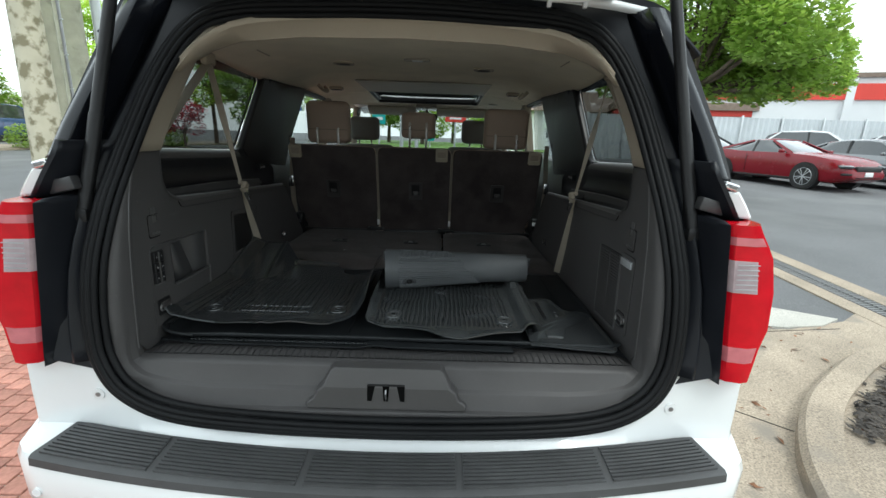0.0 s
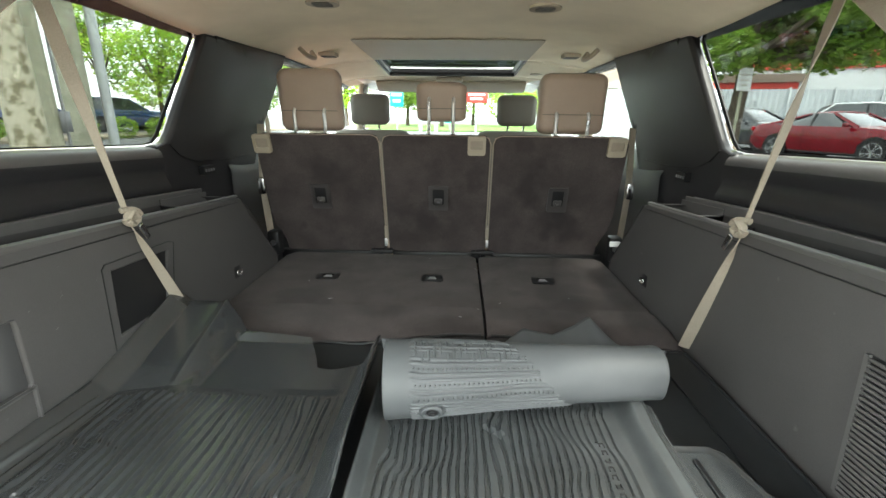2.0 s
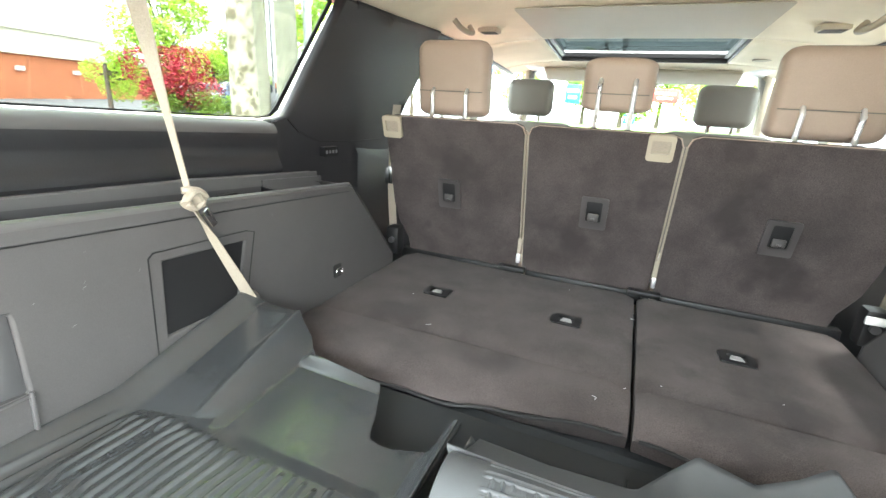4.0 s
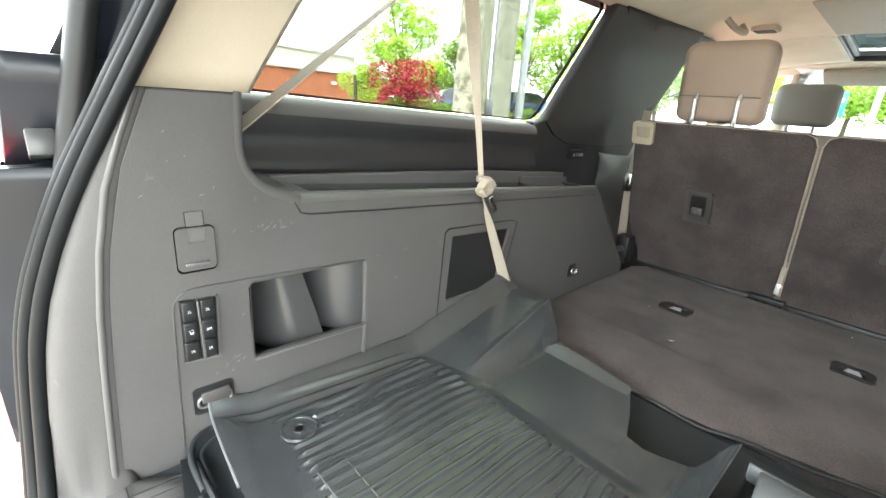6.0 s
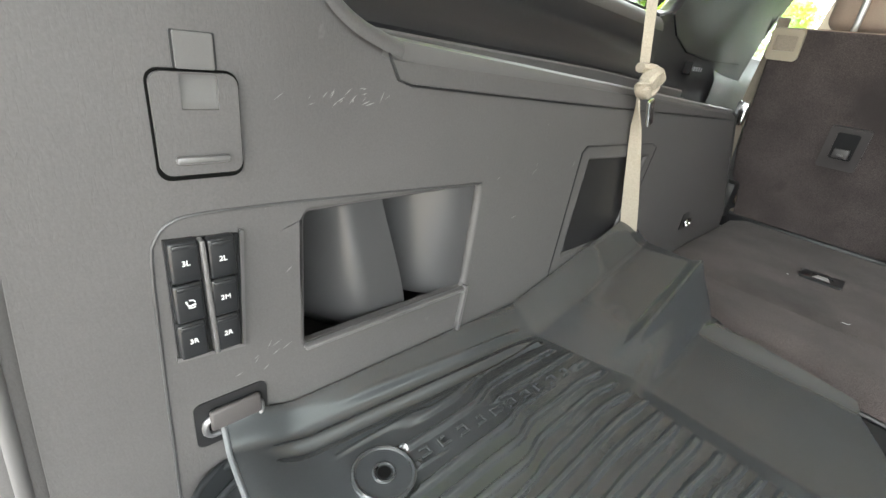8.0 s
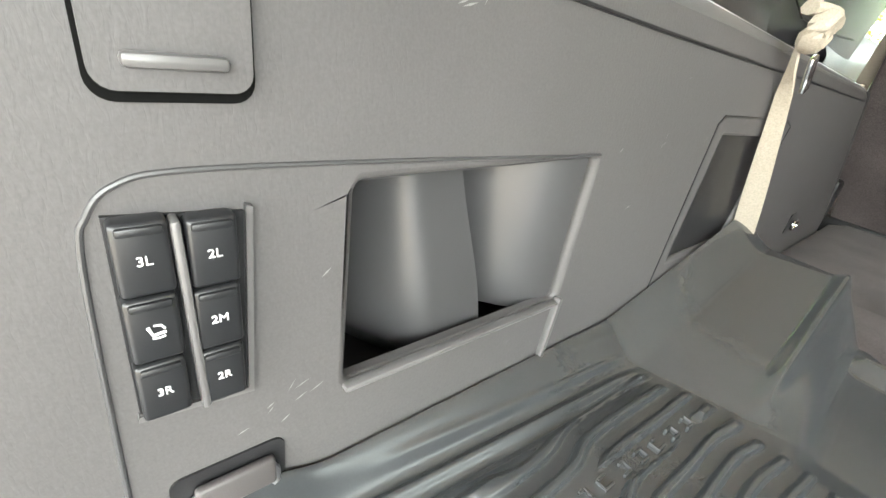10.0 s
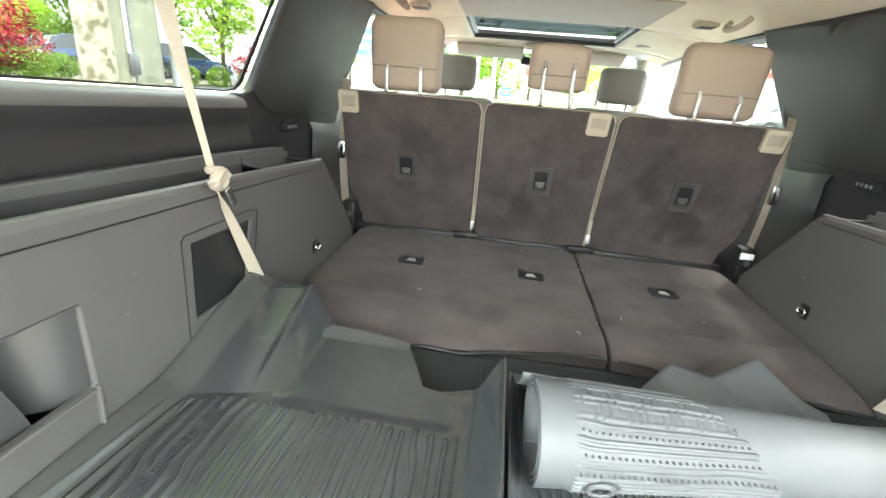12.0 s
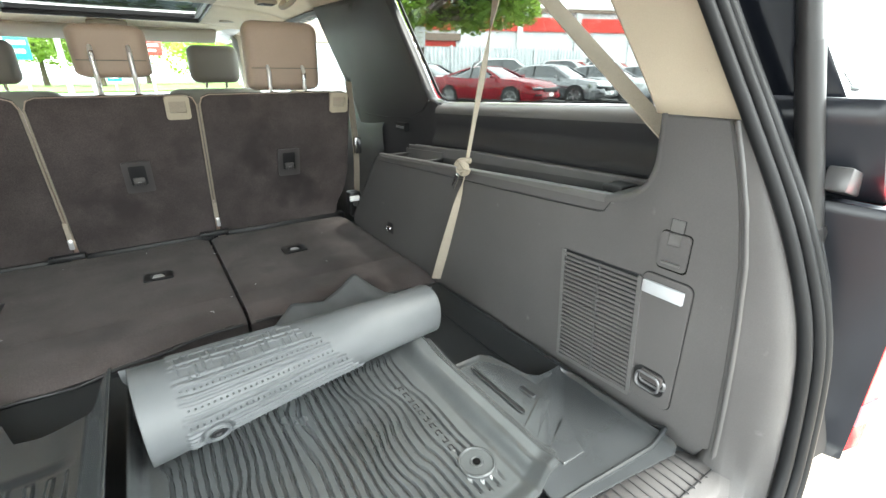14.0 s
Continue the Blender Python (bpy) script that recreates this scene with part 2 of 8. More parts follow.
M_FENCE = material("corrugated_steel", (0.52, 0.55, 0.57), 0.5, metal=0.2, var=0.08, scale=1.2, stain=((0.40, 0.42, 0.43), 1.5, 0.62))
M_ROOF = material("brown_roofing", (0.20, 0.15, 0.12), 0.9, var=0.15)
M_RED_CAR = material("ruby_car_paint", (0.17, 0.002, 0.009), 0.25, var=0.05, coat=0.25, spec=0.3)
M_GREY_CAR = material("dark_grey_car_paint", (0.055, 0.058, 0.062), 0.2, var=0.05, coat=1.0, metal=0.4)
M_STEEL_CAR = material("steel_grey_car_paint", (0.17, 0.175, 0.185), 0.2, var=0.05, coat=1.0, metal=0.5)
M_SILVER_CAR = material("silver_car_paint", (0.42, 0.43, 0.45), 0.22, var=0.05, coat=1.0, metal=0.5)
M_BLUE_CAR = material("blue_car_paint", (0.03, 0.06, 0.16), 0.2, var=0.05, coat=1.0)
M_TYRE = material("tyre_rubber", (0.018, 0.018, 0.018), 0.8, var=0.2)
M_TEAL = material("teal_sign_paint", (0.02, 0.36, 0.34), 0.5, var=0.04)
M_BLUE = material("blue_sign_paint", (0.02, 0.10, 0.42), 0.5, var=0.04)


# ---------------------------------------------------------------- helpers
def mesh_from(bm, name, mat, smooth=False):
    bmesh.ops.recalc_face_normals(bm, faces=bm.faces)
    me = bpy.data.meshes.new(name)
    bm.to_mesh(me)
    bm.free()
    me.materials.append(mat)
    if smooth:
        me.polygons.foreach_set("use_smooth", [True] * len(me.polygons))
        me.set_sharp_from_angle(angle=radians(38))
    return me


def part(name, bm, mat, parent=None, label="", smooth=True):
    ob = new(name, mesh_from(bm, name, mat, smooth))
    if parent:
        ob.parent = parent
        ob.matrix_parent_inverse = parent.matrix_world.inverted()
    return tagged(ob, label)


def thing(name, label, category, at=(0, 0, 0), group="", kind=""):
    ob = new(name)
    ob.empty_display_size = 0.05
    ob.location = at
    ob.matrix_world = Matrix.Translation(at)
    return tagged(ob, label, category, group, kind)


def bevelled(ob, width, segments=2, angle=35):
    mod = ob.modifiers.new("bevel", "BEVEL")
    mod.width, mod.segments, mod.limit_method, mod.angle_limit = width, segments, "ANGLE", radians(angle)
    return ob


def box(c, size, r=0.0, seg=2, turn=None, bm=None):
    """A box round its centre with rounded edges; turn is a rotation matrix."""
    own = bmesh.new()
    bmesh.ops.create_cube(own, size=1)
    for v in own.verts:
        v.co = Vector((v.co.x * size[0], v.co.y * size[1], v.co.z * size[2]))
    if r:
        bmesh.ops.bevel(own, geom=own.edges[:], offset=min(r, min(size) * 0.49), segments=seg, affect="EDGES", profile=0.5)
    m = Matrix.Translation(c) @ (turn.to_4x4() if turn else Matrix())
    bmesh.ops.transform(own, matrix=m, verts=own.verts)
    return merged(bm, own)


def merged(bm, own):
    if bm is None:
        return own
    me = bpy.data.meshes.new("tmp")
    own.to_mesh(me)
    own.free()
    bm.from_mesh(me)
    bpy.data.meshes.remove(me)
    return bm


def loft(rings, closed=True, caps=True, bm=None):
    """Skins rings of equal length; closed rings are tubes."""
    bm = bm or bmesh.new()
    vs = [[bm.verts.new(p) for p in ring] for ring in rings]
    n = len(rings[0])
    for a, b in zip(vs, vs[1:]):
        for i in range(n if closed else n - 1):
            j = (i + 1) % n
            bm.faces.new((a[i], a[j], b[j], b[i]))
    if closed and caps:
        bm.faces.new(vs[0][::-1])
        bm.faces.new(vs[-1])
    return bm


def smooth_line(points, n=8, closed=False):
    """Catmull-Rom through the points."""
    p = [Vector(q) for q in points]
    out = []
    m = len(p)
    for i in range(m if closed else m - 1):
        if closed:
            a, b, c, d = p[(i - 1) % m], p[i], p[(i + 1) % m], p[(i + 2) % m]
        else:
            a, b, c, d = p[max(i - 1, 0)], p[i], p[i + 1], p[min(i + 2, m - 1)]
        for k in range(n):
            t = k / n
            out.append(0.5 * ((2 * b) + (c - a) * t + (2 * a - 5 * b + 4 * c - d) * t * t + (3 * b - a - 3 * c + d) * t ** 3))
    if not closed:
        out.append(p[-1])
    return out


def tube(points, radius, sides=10, bm=None, flat=1.0, closed=False, up=Vector((0, 0, 1))):
    """A round or flattened cord along points; radius may be a function of 0..1."""
    rings = []
    n = len(points)
    span = (Vector(points[-1]) - Vector(points[0]))
    if not closed and span.length > 0 and abs(span.normalized().dot(up)) > 0.75:
        up = Vector((0.05, 1, 0)) if abs(span.normalized().y) < 0.6 else Vector((1, 0, 0.05))
    for i, p in enumerate(points):
        a, b = points[(i - 1) % n if closed else max(i - 1, 0)], points[(i + 1) % n if closed else min(i + 1, n - 1)]
        d = (Vector(b) - Vector(a)).normalized()
        side = d.cross(up)
        side = side.normalized() if side.length > 1e-4 else Vector((1, 0, 0))
        nrm = side.cross(d)
        r = radius(i / max(1, n - 1)) if callable(radius) else radius
        rings.append([Vector(p) + side * r * math.cos(2 * math.pi * k / sides) + nrm * r * flat * math.sin(2 * math.pi * k / sides) for k in range(sides)])
    if closed:
        rings.append(rings[0])
    return loft(rings, True, not closed, bm)


def ribbon(points, width, thick, across, bm=None):
    """A flat band along points; across is its width direction at each point or one for all."""
    rings = []
    for i, p in enumerate(points):
        p = Vector(p)
        d = (Vector(points[min(i + 1, len(points) - 1)]) - Vector(points[max(i - 1, 0)])).normalized()
        a = Vector(across[i] if isinstance(across, list) else across)
        a = (a - d * a.dot(d)).normalized()
        nrm = d.cross(a)
        w = width[i] if isinstance(width, list) else width
        rings.append([p + a * w / 2 + nrm * thick / 2, p - a * w / 2 + nrm * thick / 2, p - a * w / 2 - nrm * thick / 2, p + a * w / 2 - nrm * thick / 2])
    return loft(rings, True, True, bm)


def plate(outline, holes, at, thick, bm=None, fill=0.0):
    """A flat panel with holes: outline and holes in (u, v), at(u, v) its place, thick the offset of its back."""
    bm = bm or bmesh.new()
    loops = [[Vector((u, v)) for u, v in loop] for loop in [outline, *holes]]
    edges, flat = [], []
    for loop in loops:
        k, n = len(flat), len(loop)
        edges += [(k + i, k + (i + 1) % n) for i in range(n)]
        flat += loop
    if fill:
        us, vs = [p.x for p in loops[0]], [p.y for p in loops[0]]
        rim = [(a, b) for loop in loops for a, b in zip(loop, loop[1:] + loop[:1])]

        def gap(p, a, b):
            k = max(0.0, min(1.0, (p - a).dot(b - a) / max(1e-12, (b - a).length_squared)))
            return (p - a.lerp(b, k)).length

        for u in np.arange(min(us) + fill / 2, max(us), fill):
            for v in np.arange(min(vs) + fill / 2, max(vs), fill):
                p = Vector((u, v))
                if min(gap(p, a, b) for a, b in rim) > fill * 0.45:
                    flat.append(p)
    got = delaunay_2d_cdt(flat, edges, [], 0, 1e-6)
    where = {}
    for i, ids in enumerate(got[3]):
        for q in ids:
            where[i] = q

    def within(p, loop):
        hit = False
        for a, b in zip(loop, loop[1:] + loop[:1]):
            if (a.y > p.y) != (b.y > p.y) and p.x < a.x + (b.x - a.x) * (p.y - a.y) / (b.y - a.y):
                hit = not hit
        return hit

    tris = []
    for tri in got[2]:
        c = sum((got[0][i] for i in tri), Vector((0, 0))) / len(tri)
        if within(c, loops[0]) and not any(within(c, h) for h in loops[1:]):
            tris.append([where[i] for i in tri])
    off = Vector(thick)
    front = [bm.verts.new(at(p.x, p.y)) for p in flat]
    back = [bm.verts.new(Vector(at(p.x, p.y)) + off) for p in flat]
    for tri in tris:
        bm.faces.new([front[i] for i in tri])
        bm.faces.new([back[i] for i in reversed(tri)])
    k = 0
    for loop in loops:
        n = len(loop)
        for i in range(n):
            j = (i + 1) % n
            bm.faces.new((front[k + i], front[k + j], back[k + j], back[k + i]))
        k += n
    return bm


def rounded(u0, v0, u1, v1, r, n=5):
    """A rounded rectangle in (u, v)."""
    pts = []
    for cu, cv, a0 in ((u1 - r, v1 - r, 0), (u0 + r, v1 - r, 90), (u0 + r, v0 + r, 180), (u1 - r, v0 + r, 270)):
        for k in range(n + 1):
            a = radians(a0 + 90 * k / n)
            pts.append((cu + r * math.cos(a), cv + r * math.sin(a)))
    return pts


def grid(nu, nv, at, bm=None):
    bm = bm or bmesh.new()
    vs = [[bm.verts.new(at(i / nu, j / nv)) for j in range(nv + 1)] for i in range(nu + 1)]
    for i in range(nu):
        for j in range(nv):
            bm.faces.new((vs[i][j], vs[i + 1][j], vs[i + 1][j + 1], vs[i][j + 1]))
    return bm


def solid(ob, thickness, offset=-1):
    mod = ob.modifiers.new("solid", "SOLIDIFY")
    mod.thickness, mod.offset = thickness, offset
    return ob


def lerp(a, b, t):
    return a + (b - a) * t


def step(a, b, t):
    t = min(1, max(0, (t - a) / (b - a)))
    return t * t * (3 - 2 * t)


def table(x, *rows):
    """Straight-line look-up in rows of (x, y)."""
    if x <= rows[0][0]:
        return rows[0][1]
    for (a, b), (c, d) in zip(rows, rows[1:]):
        if x <= c:
            return lerp(b, d, (x - a) / (c - a))
    return rows[-1][1]


def disc(c, r, depth, axis="y", sides=24, bm=None, r2=None):
    own = bmesh.new()
    bmesh.ops.create_cone(own, cap_ends=True, segments=sides, radius1=r, radius2=r if r2 is None else r2, depth=depth)
    rot = {"x": pose(0, 0, 0, 0, 90, 0), "y": pose(0, 0, 0, 90, 0, 0), "z": Matrix()}[axis]
    bmesh.ops.transform(own, matrix=Matrix.Translation(c) @ rot, verts=own.verts)
    return merged(bm, own)


def ring(c, r, tube_r, turn=None, sides=20, rsides=8, bm=None, sx=1.0, sy=1.0):
    turn = turn or Matrix()
    pts = [Vector(c) + turn.to_3x3() @ Vector((r * sx * math.cos(2 * math.pi * k / sides), r * sy * math.sin(2 * math.pi * k / sides), 0)) for k in range(sides)]
    return tube(pts, tube_r, rsides, bm, closed=True, up=turn.to_3x3() @ Vector((0, 0, 1)))


def ground_z(x, y):
    """The lot rises gently ahead of the vehicle."""
    return 0.026 * min(25, max(-15, y - 1.4)) + 0.004 * min(12, max(0, x - 6))



# ---------------------------------------------------------------- the vehicle's shell
suv = thing("suv", "white full-size SUV with its liftgate raised open", "car", (0, 3.0, 0))

SEAL = [(0, 0.690), (0.35, 0.700), (0.575, 0.726), (0.695, 0.785), (0.750, 0.87), (0.764, 0.97), (0.762, 1.09), (0.753, 1.19), (0.727, 1.37), (0.678, 1.59), (0.600, 1.74), (0.482, 1.803), (0.22, 1.822), (0, 1.827)]


def rear_y(z):
    """The plane of the rear opening leans forward."""
    return sum(rear_table(z + d) for d in (-0.05, -0.025, 0, 0.025, 0.05)) / 5


def rear_table(z):
    return table(z, (0.5, 1.36), (0.78, 1.378), (0.908, 1.394), (1.03, 1.407), (1.118, 1.420), (1.195, 1.445), (1.27, 1.474), (1.39, 1.535), (1.50, 1.592), (1.60, 1.640), (1.72, 1.690), (1.82, 1.725), (2.0, 1.76))


def outline(points, inset=0.0, dy=0.0, n=6):
    """A closed loop in the rear plane from its right half, drawn in by inset."""
    half = [Vector((x, 0, z)) for x, z in points]
    loop = half + [Vector((-v.x, 0, v.z)) for v in half[-2:0:-1]]
    loop = smooth_line(loop, n, closed=True)
    c = Vector((0, 0, 1.25))
    out = []
    m = len(loop)
    for i, p in enumerate(loop):
        d = (loop[(i + 1) % m] - loop[i - 1]).normalized()
        nrm = Vector((d.z, 0, -d.x))
        if nrm.dot(p - c) > 0:
            nrm = -nrm
        q = p + nrm * inset
        out.append(Vector((q.x, rear_y(q.z) + dy, q.z)))
    return out


# weatherstrip round the opening: four nested beads
for inset, r, dy in ((-0.012, 0.010, -0.014), (0.002, 0.009, -0.020), (0.015, 0.008, -0.017), (0.029, 0.009, -0.006)):
    part("weatherstrip", tube(outline(SEAL, inset, dy), r, 10, closed=True, up=Vector((0, 1, 0))), M_SEAL, suv)

# black inner flange from the weatherstrip out to the body
BODY = [(0, 0.60), (0.40, 0.60), (0.70, 0.66), (0.85, 0.78), (0.872, 0.92), (0.875, 1.05), (0.878, 1.15), (0.885, 1.28), (0.905, 1.39), (0.868, 1.57), (0.81, 1.75), (0.72, 1.86), (0.35, 1.90), (0, 1.905)]
inner, mid, outer = outline(SEAL, 0.0, 0.0), outline(SEAL, -0.035, 0.022), outline(BODY, 0.0, -0.02)
flange = [outline(SEAL, 0.014, 0.034), inner, mid, outer]
bm = loft(flange[1:], True, False)
away = [f for f in bm.faces if f.calc_center_median().z < 0.845 and any(v.co.z < 0.83 for v in f.verts)]
bmesh.ops.delete(bm, geom=away, context="FACES")
part("inner_body_flange", bm, M_FLANGE, suv, "satin black inner body flange")
part("seal_channel", loft(flange[:2], True, False), M_FLANGE, suv)

LAMP = ((1.288, 0.824, 0.916), (1.262, 0.828, 0.930), (1.235, 0.831, 0.948), (1.206, 0.834, 0.964), (1.118, 0.846, 0.984), (1.02, 0.857, 0.990), (0.966, 0.864, 0.978), (0.928, 0.868, 0.974), (0.872, 0.875, 0.968))

# roof skin and pillars outside
roof_rings = []
for y, w, h in ((1.70, 0.74, 1.885), (1.9, 0.76, 1.905), (2.6, 0.76, 1.92), (3.6, 0.75, 1.90), (4.1, 0.74, 1.862)):
    roof_rings.append([Vector((x * w, y, h - 0.05 * abs(x) ** 3)) for x in np.linspace(-1, 1, 13)])
roof = part("roof", loft(roof_rings, False), M_WHITE, suv, "white painted roof")
solid(roof, 0.02)
front = []
for y, w, h in ((4.74, 0.72, 1.806), (4.95, 0.70, 1.780), (5.15, 0.68, 1.74)):
    front.append([Vector((x * w, y, h - 0.05 * abs(x) ** 3)) for x in np.linspace(-1, 1, 13)])
solid(part("roof_front", loft(front, False), M_WHITE, suv), 0.02)
for s in (-1, 1):
    bm = loft([[Vector((s * a, y, z - 0.05 * (a / 0.74) ** 3)) for a in (0.49, 0.62, 0.74)] for y, z in ((4.1, 1.862), (4.4, 1.836), (4.74, 1.806))], False)
    solid(part("roof_rail_skin", bm, M_WHITE, suv), 0.02)

for s in (-1, 1):
    # lower body side, and the black cant rail above the windows
    prof = [(0.90, 0.40), (0.985, 0.52), (1.00, 0.80), (0.99, 1.05), (0.965, 1.26), (0.945, 1.345)]
    bm = loft([[Vector((s * (x - (0.03 if y < 1.6 else 0)), y, z)) for x, z in prof] for y in (1.50, 1.62, 2.4, 3.6, 5.2, 6.2)], False)
    solid(part("body_side", bm, M_WHITE, suv, "white painted body side"), 0.012)
    rail = [(0.90, 1.735), (0.83, 1.80), (0.74, 1.86)]
    bm = loft([[Vector((s * x, y, z)) for x, z in rail] for y in (1.75, 2.6, 3.6, 4.6, 5.0)], False)
    solid(part("cant_rail", bm, M_BLACK_GLOSS, suv), 0.015)
    # dark panel between the weatherstrip and the lamp
    rings = []
    for z in (0.862, 0.90, 0.95, 1.02, 1.10, 1.18, 1.24, 1.275, 1.286):
        xs = table(z, *[(q, p) for p, q in SEAL[3:10]])
        a = table(-z, *[(-q[0], q[1]) for q in LAMP])
        rings.append([Vector((s * (xs + 0.012), rear_y(z) - 0.004, z)), Vector((s * (xs + 0.032), rear_y(z) + 0.010, z)), Vector((s * lerp(xs + 0.03, a, 0.40), rear_y(z) - 0.014, z)), Vector((s * lerp(xs + 0.03, a, 0.47), rear_y(z) - 0.012, z)), Vector((s * lerp(xs + 0.03, a, 0.55), rear_y(z) + 0.012, z)), Vector((s * (a - 0.014), 1.392, z)), Vector((s * (a - 0.006), 1.366, z)), Vector((s * (a - 0.001), 1.353, z)), Vector((s * (a + 0.006), 1.372, z))])
    top = rings[-1]
    rings.append([p + Vector((0, 0.02, 0.006)) for p in top])
    rings.append([Vector((p.x, rear_y(1.30) + 0.01, 1.296)) for p in top])
    solid(part("lamp_side_panel", loft(rings, False), M_FLANGE, suv), 0.003)
    # gloss black D-pillar skin outside: a rounded strip facing back, and the side beyond it
    bm = loft([[Vector((s * (x - 0.085), rear_y(z) + 0.004, z)), Vector((s * (x - 0.060), rear_y(z) - 0.030, z)), Vector((s * (x - 0.053), rear_y(z) - 0.072, z)), Vector((s * (x - 0.049), rear_y(z) - 0.077, z)), Vector((s * (x - 0.026), rear_y(z) - 0.076, z)), Vector((s * (x - 0.006), rear_y(z) - 0.066, z)), Vector((s * (x + 0.008), rear_y(z) - 0.040, z)), Vector((s * (x + 0.024), rear_y(z) + 0.03, z)), Vector((s * (x + 0.045), rear_y(z) + 0.15, z))] for x, z in ((0.880, 1.384), (0.874, 1.395), (0.860, 1.47), (0.822, 1.60), (0.772, 1.74), (0.735, 1.83))], False)
    solid(part("d_pillar_skin", bm, M_BLACK_GLOSS, suv, "gloss black outer pillar"), 0.006)
    # white shoulder above the lamp, with a bright clip on top
    bm = loft([[Vector((s * (xi - 0.004), 1.470, z)), Vector((s * xi, 1.440, z)), Vector((s * (xi + 0.004), 1.434, z)), Vector((s * (xo - 0.008), 1.430, z)), Vector((s * xo, 1.436, z)), Vector((s * (xo + 0.016), 1.52, z)), Vector((s * (xo + 0.030), 1.75, z))] for z, xi, xo in ((1.291, 0.884, 0.928), (1.297, 0.881, 0.925), (1.325, 0.865, 0.908), (1.352, 0.848, 0.888), (1.358, 0.846, 0.884))], False)
    solid(part("shoulder", bm, M_WHITE, suv, "white painted shoulder panel"), 0.006)
    clip = part("shoulder_clip", box((s * 0.858, 1.442, 1.371), (0.040, 0.03, 0.019), 0.005, 3, Euler((0, s * 0.28, 0)).to_matrix()), M_CHROME, suv, "small bright plastic clip")
    part("clip_inset", box((s * 0.860, 1.4265, 1.371), (0.020, 0.004, 0.009), 0.001, 2, Euler((0, s * 0.28, 0)).to_matrix()), M_STEEL, clip)
    bm = loft([[Vector((s * (xs + 0.028), rear_y(z) + 0.008, z)), Vector((s * lerp(xs + 0.03, xo, 0.55), rear_y(z) - 0.004, z)), Vector((s * lerp(xs + 0.03, xo, 0.80), min(rear_y(z) - 0.02, 1.440), z)), Vector((s * (xo - 0.012), 1.418 + 0.10 * (z - 1.28), z)), Vector((s * (xo - 0.006), 1.416 + 0.10 * (z - 1.28), z)), Vector((s * (xo + 0.003), 1.440 + 0.15 * (z - 1.28), z))] for z, xs, xo in ((1.288, 0.737, 0.888), (1.33, 0.732, 0.866), (1.365, 0.727, 0.846), (1.395, 0.723, 0.828), (1.43, 0.716, 0.812))], False)
    solid(part("pillar_base", bm, M_FLANGE, suv), 0.004)
    # grey bump stop beside the strut
    part("bump_stop", box((s * 0.828, 1.455, 1.318), (0.068, 0.03, 0.034), 0.004, turn=Euler((0, radians(s * 14), 0)).to_matrix()), M_BIN, suv)

# tail lamps: stacked lenses in one housing
for s in (-1, 1):
    lamp = part("tail_lamp", loft([[Vector((s * (a + 0.012), 1.41, z)), Vector((s * (b - 0.012), 1.41, z)), Vector((s * (b - 0.004), 1.62, z)), Vector((s * (b - 0.04), 1.62, z))] for z, a, b in LAMP]), M_BLACK, suv, "red and clear tail lamp")
    def lens_ring(z, grow=0.0, cut=0.0):
        a, b = table(-z, *[(-q[0], q[1]) for q in LAMP]), table(-z, *[(-q[0], q[2]) for q in LAMP])
        return [Vector((s * (a + 0.012), 1.395, z)), Vector((s * a, 1.372, z)), Vector((s * (a + 0.014), 1.354 - grow, z)), Vector((s * lerp(a, b, 0.5), 1.345 - grow, z)), Vector((s * (b - 0.022 - cut), 1.352 - grow, z)), Vector((s * (b - cut), 1.385, z)), Vector((s * (b + 0.016 - cut), 1.50, z)), Vector((s * (b + 0.016 - cut), 1.60, z)), Vector((s * (b - 0.03), 1.60, z))]
    part("red_lens", loft([lens_ring(z) for z in (1.288, 1.27, 1.25, 1.235, 1.22, 1.206, 1.17, 1.118, 1.07, 1.02, 0.99, 0.966, 0.945, 0.928, 0.90, 0.872)]), M_RED_LENS, lamp)
    for nm, mat, z0, z1, cut in (("upper_reflector", M_RED_LENS_LIGHT, 1.258, 1.238, 0.006), ("reversing_lens", M_CLEAR_LENS, 1.200, 1.118, 0.040), ("lower_reflector", M_RED_LENS_LIGHT, 0.971, 0.929, 0.008)):
        lens = part(nm, loft([[p for p in lens_ring(lerp(z0, z1, q), 0.002, cut)[1:6]] + [lens_ring(lerp(z0, z1, q), 0, cut + 0.02)[5]] for q in (0, 0.1, 0.5, 0.9, 1)]), mat, lamp)
        if nm == "reversing_lens":
            for j in range(6):
                part("lens_fluting", box((s * (0.884 - 0.0009 * j), 1.3425, 1.129 + j * 0.0125), (0.054, 0.003, 0.0028), 0.001), M_LAMP_LENS, lamp)

# rear bumper, wrapped round the corners
def bumper_y(x):
    return 1.178 + 0.10 * (min(abs(x), 0.9) / 0.9) ** 2


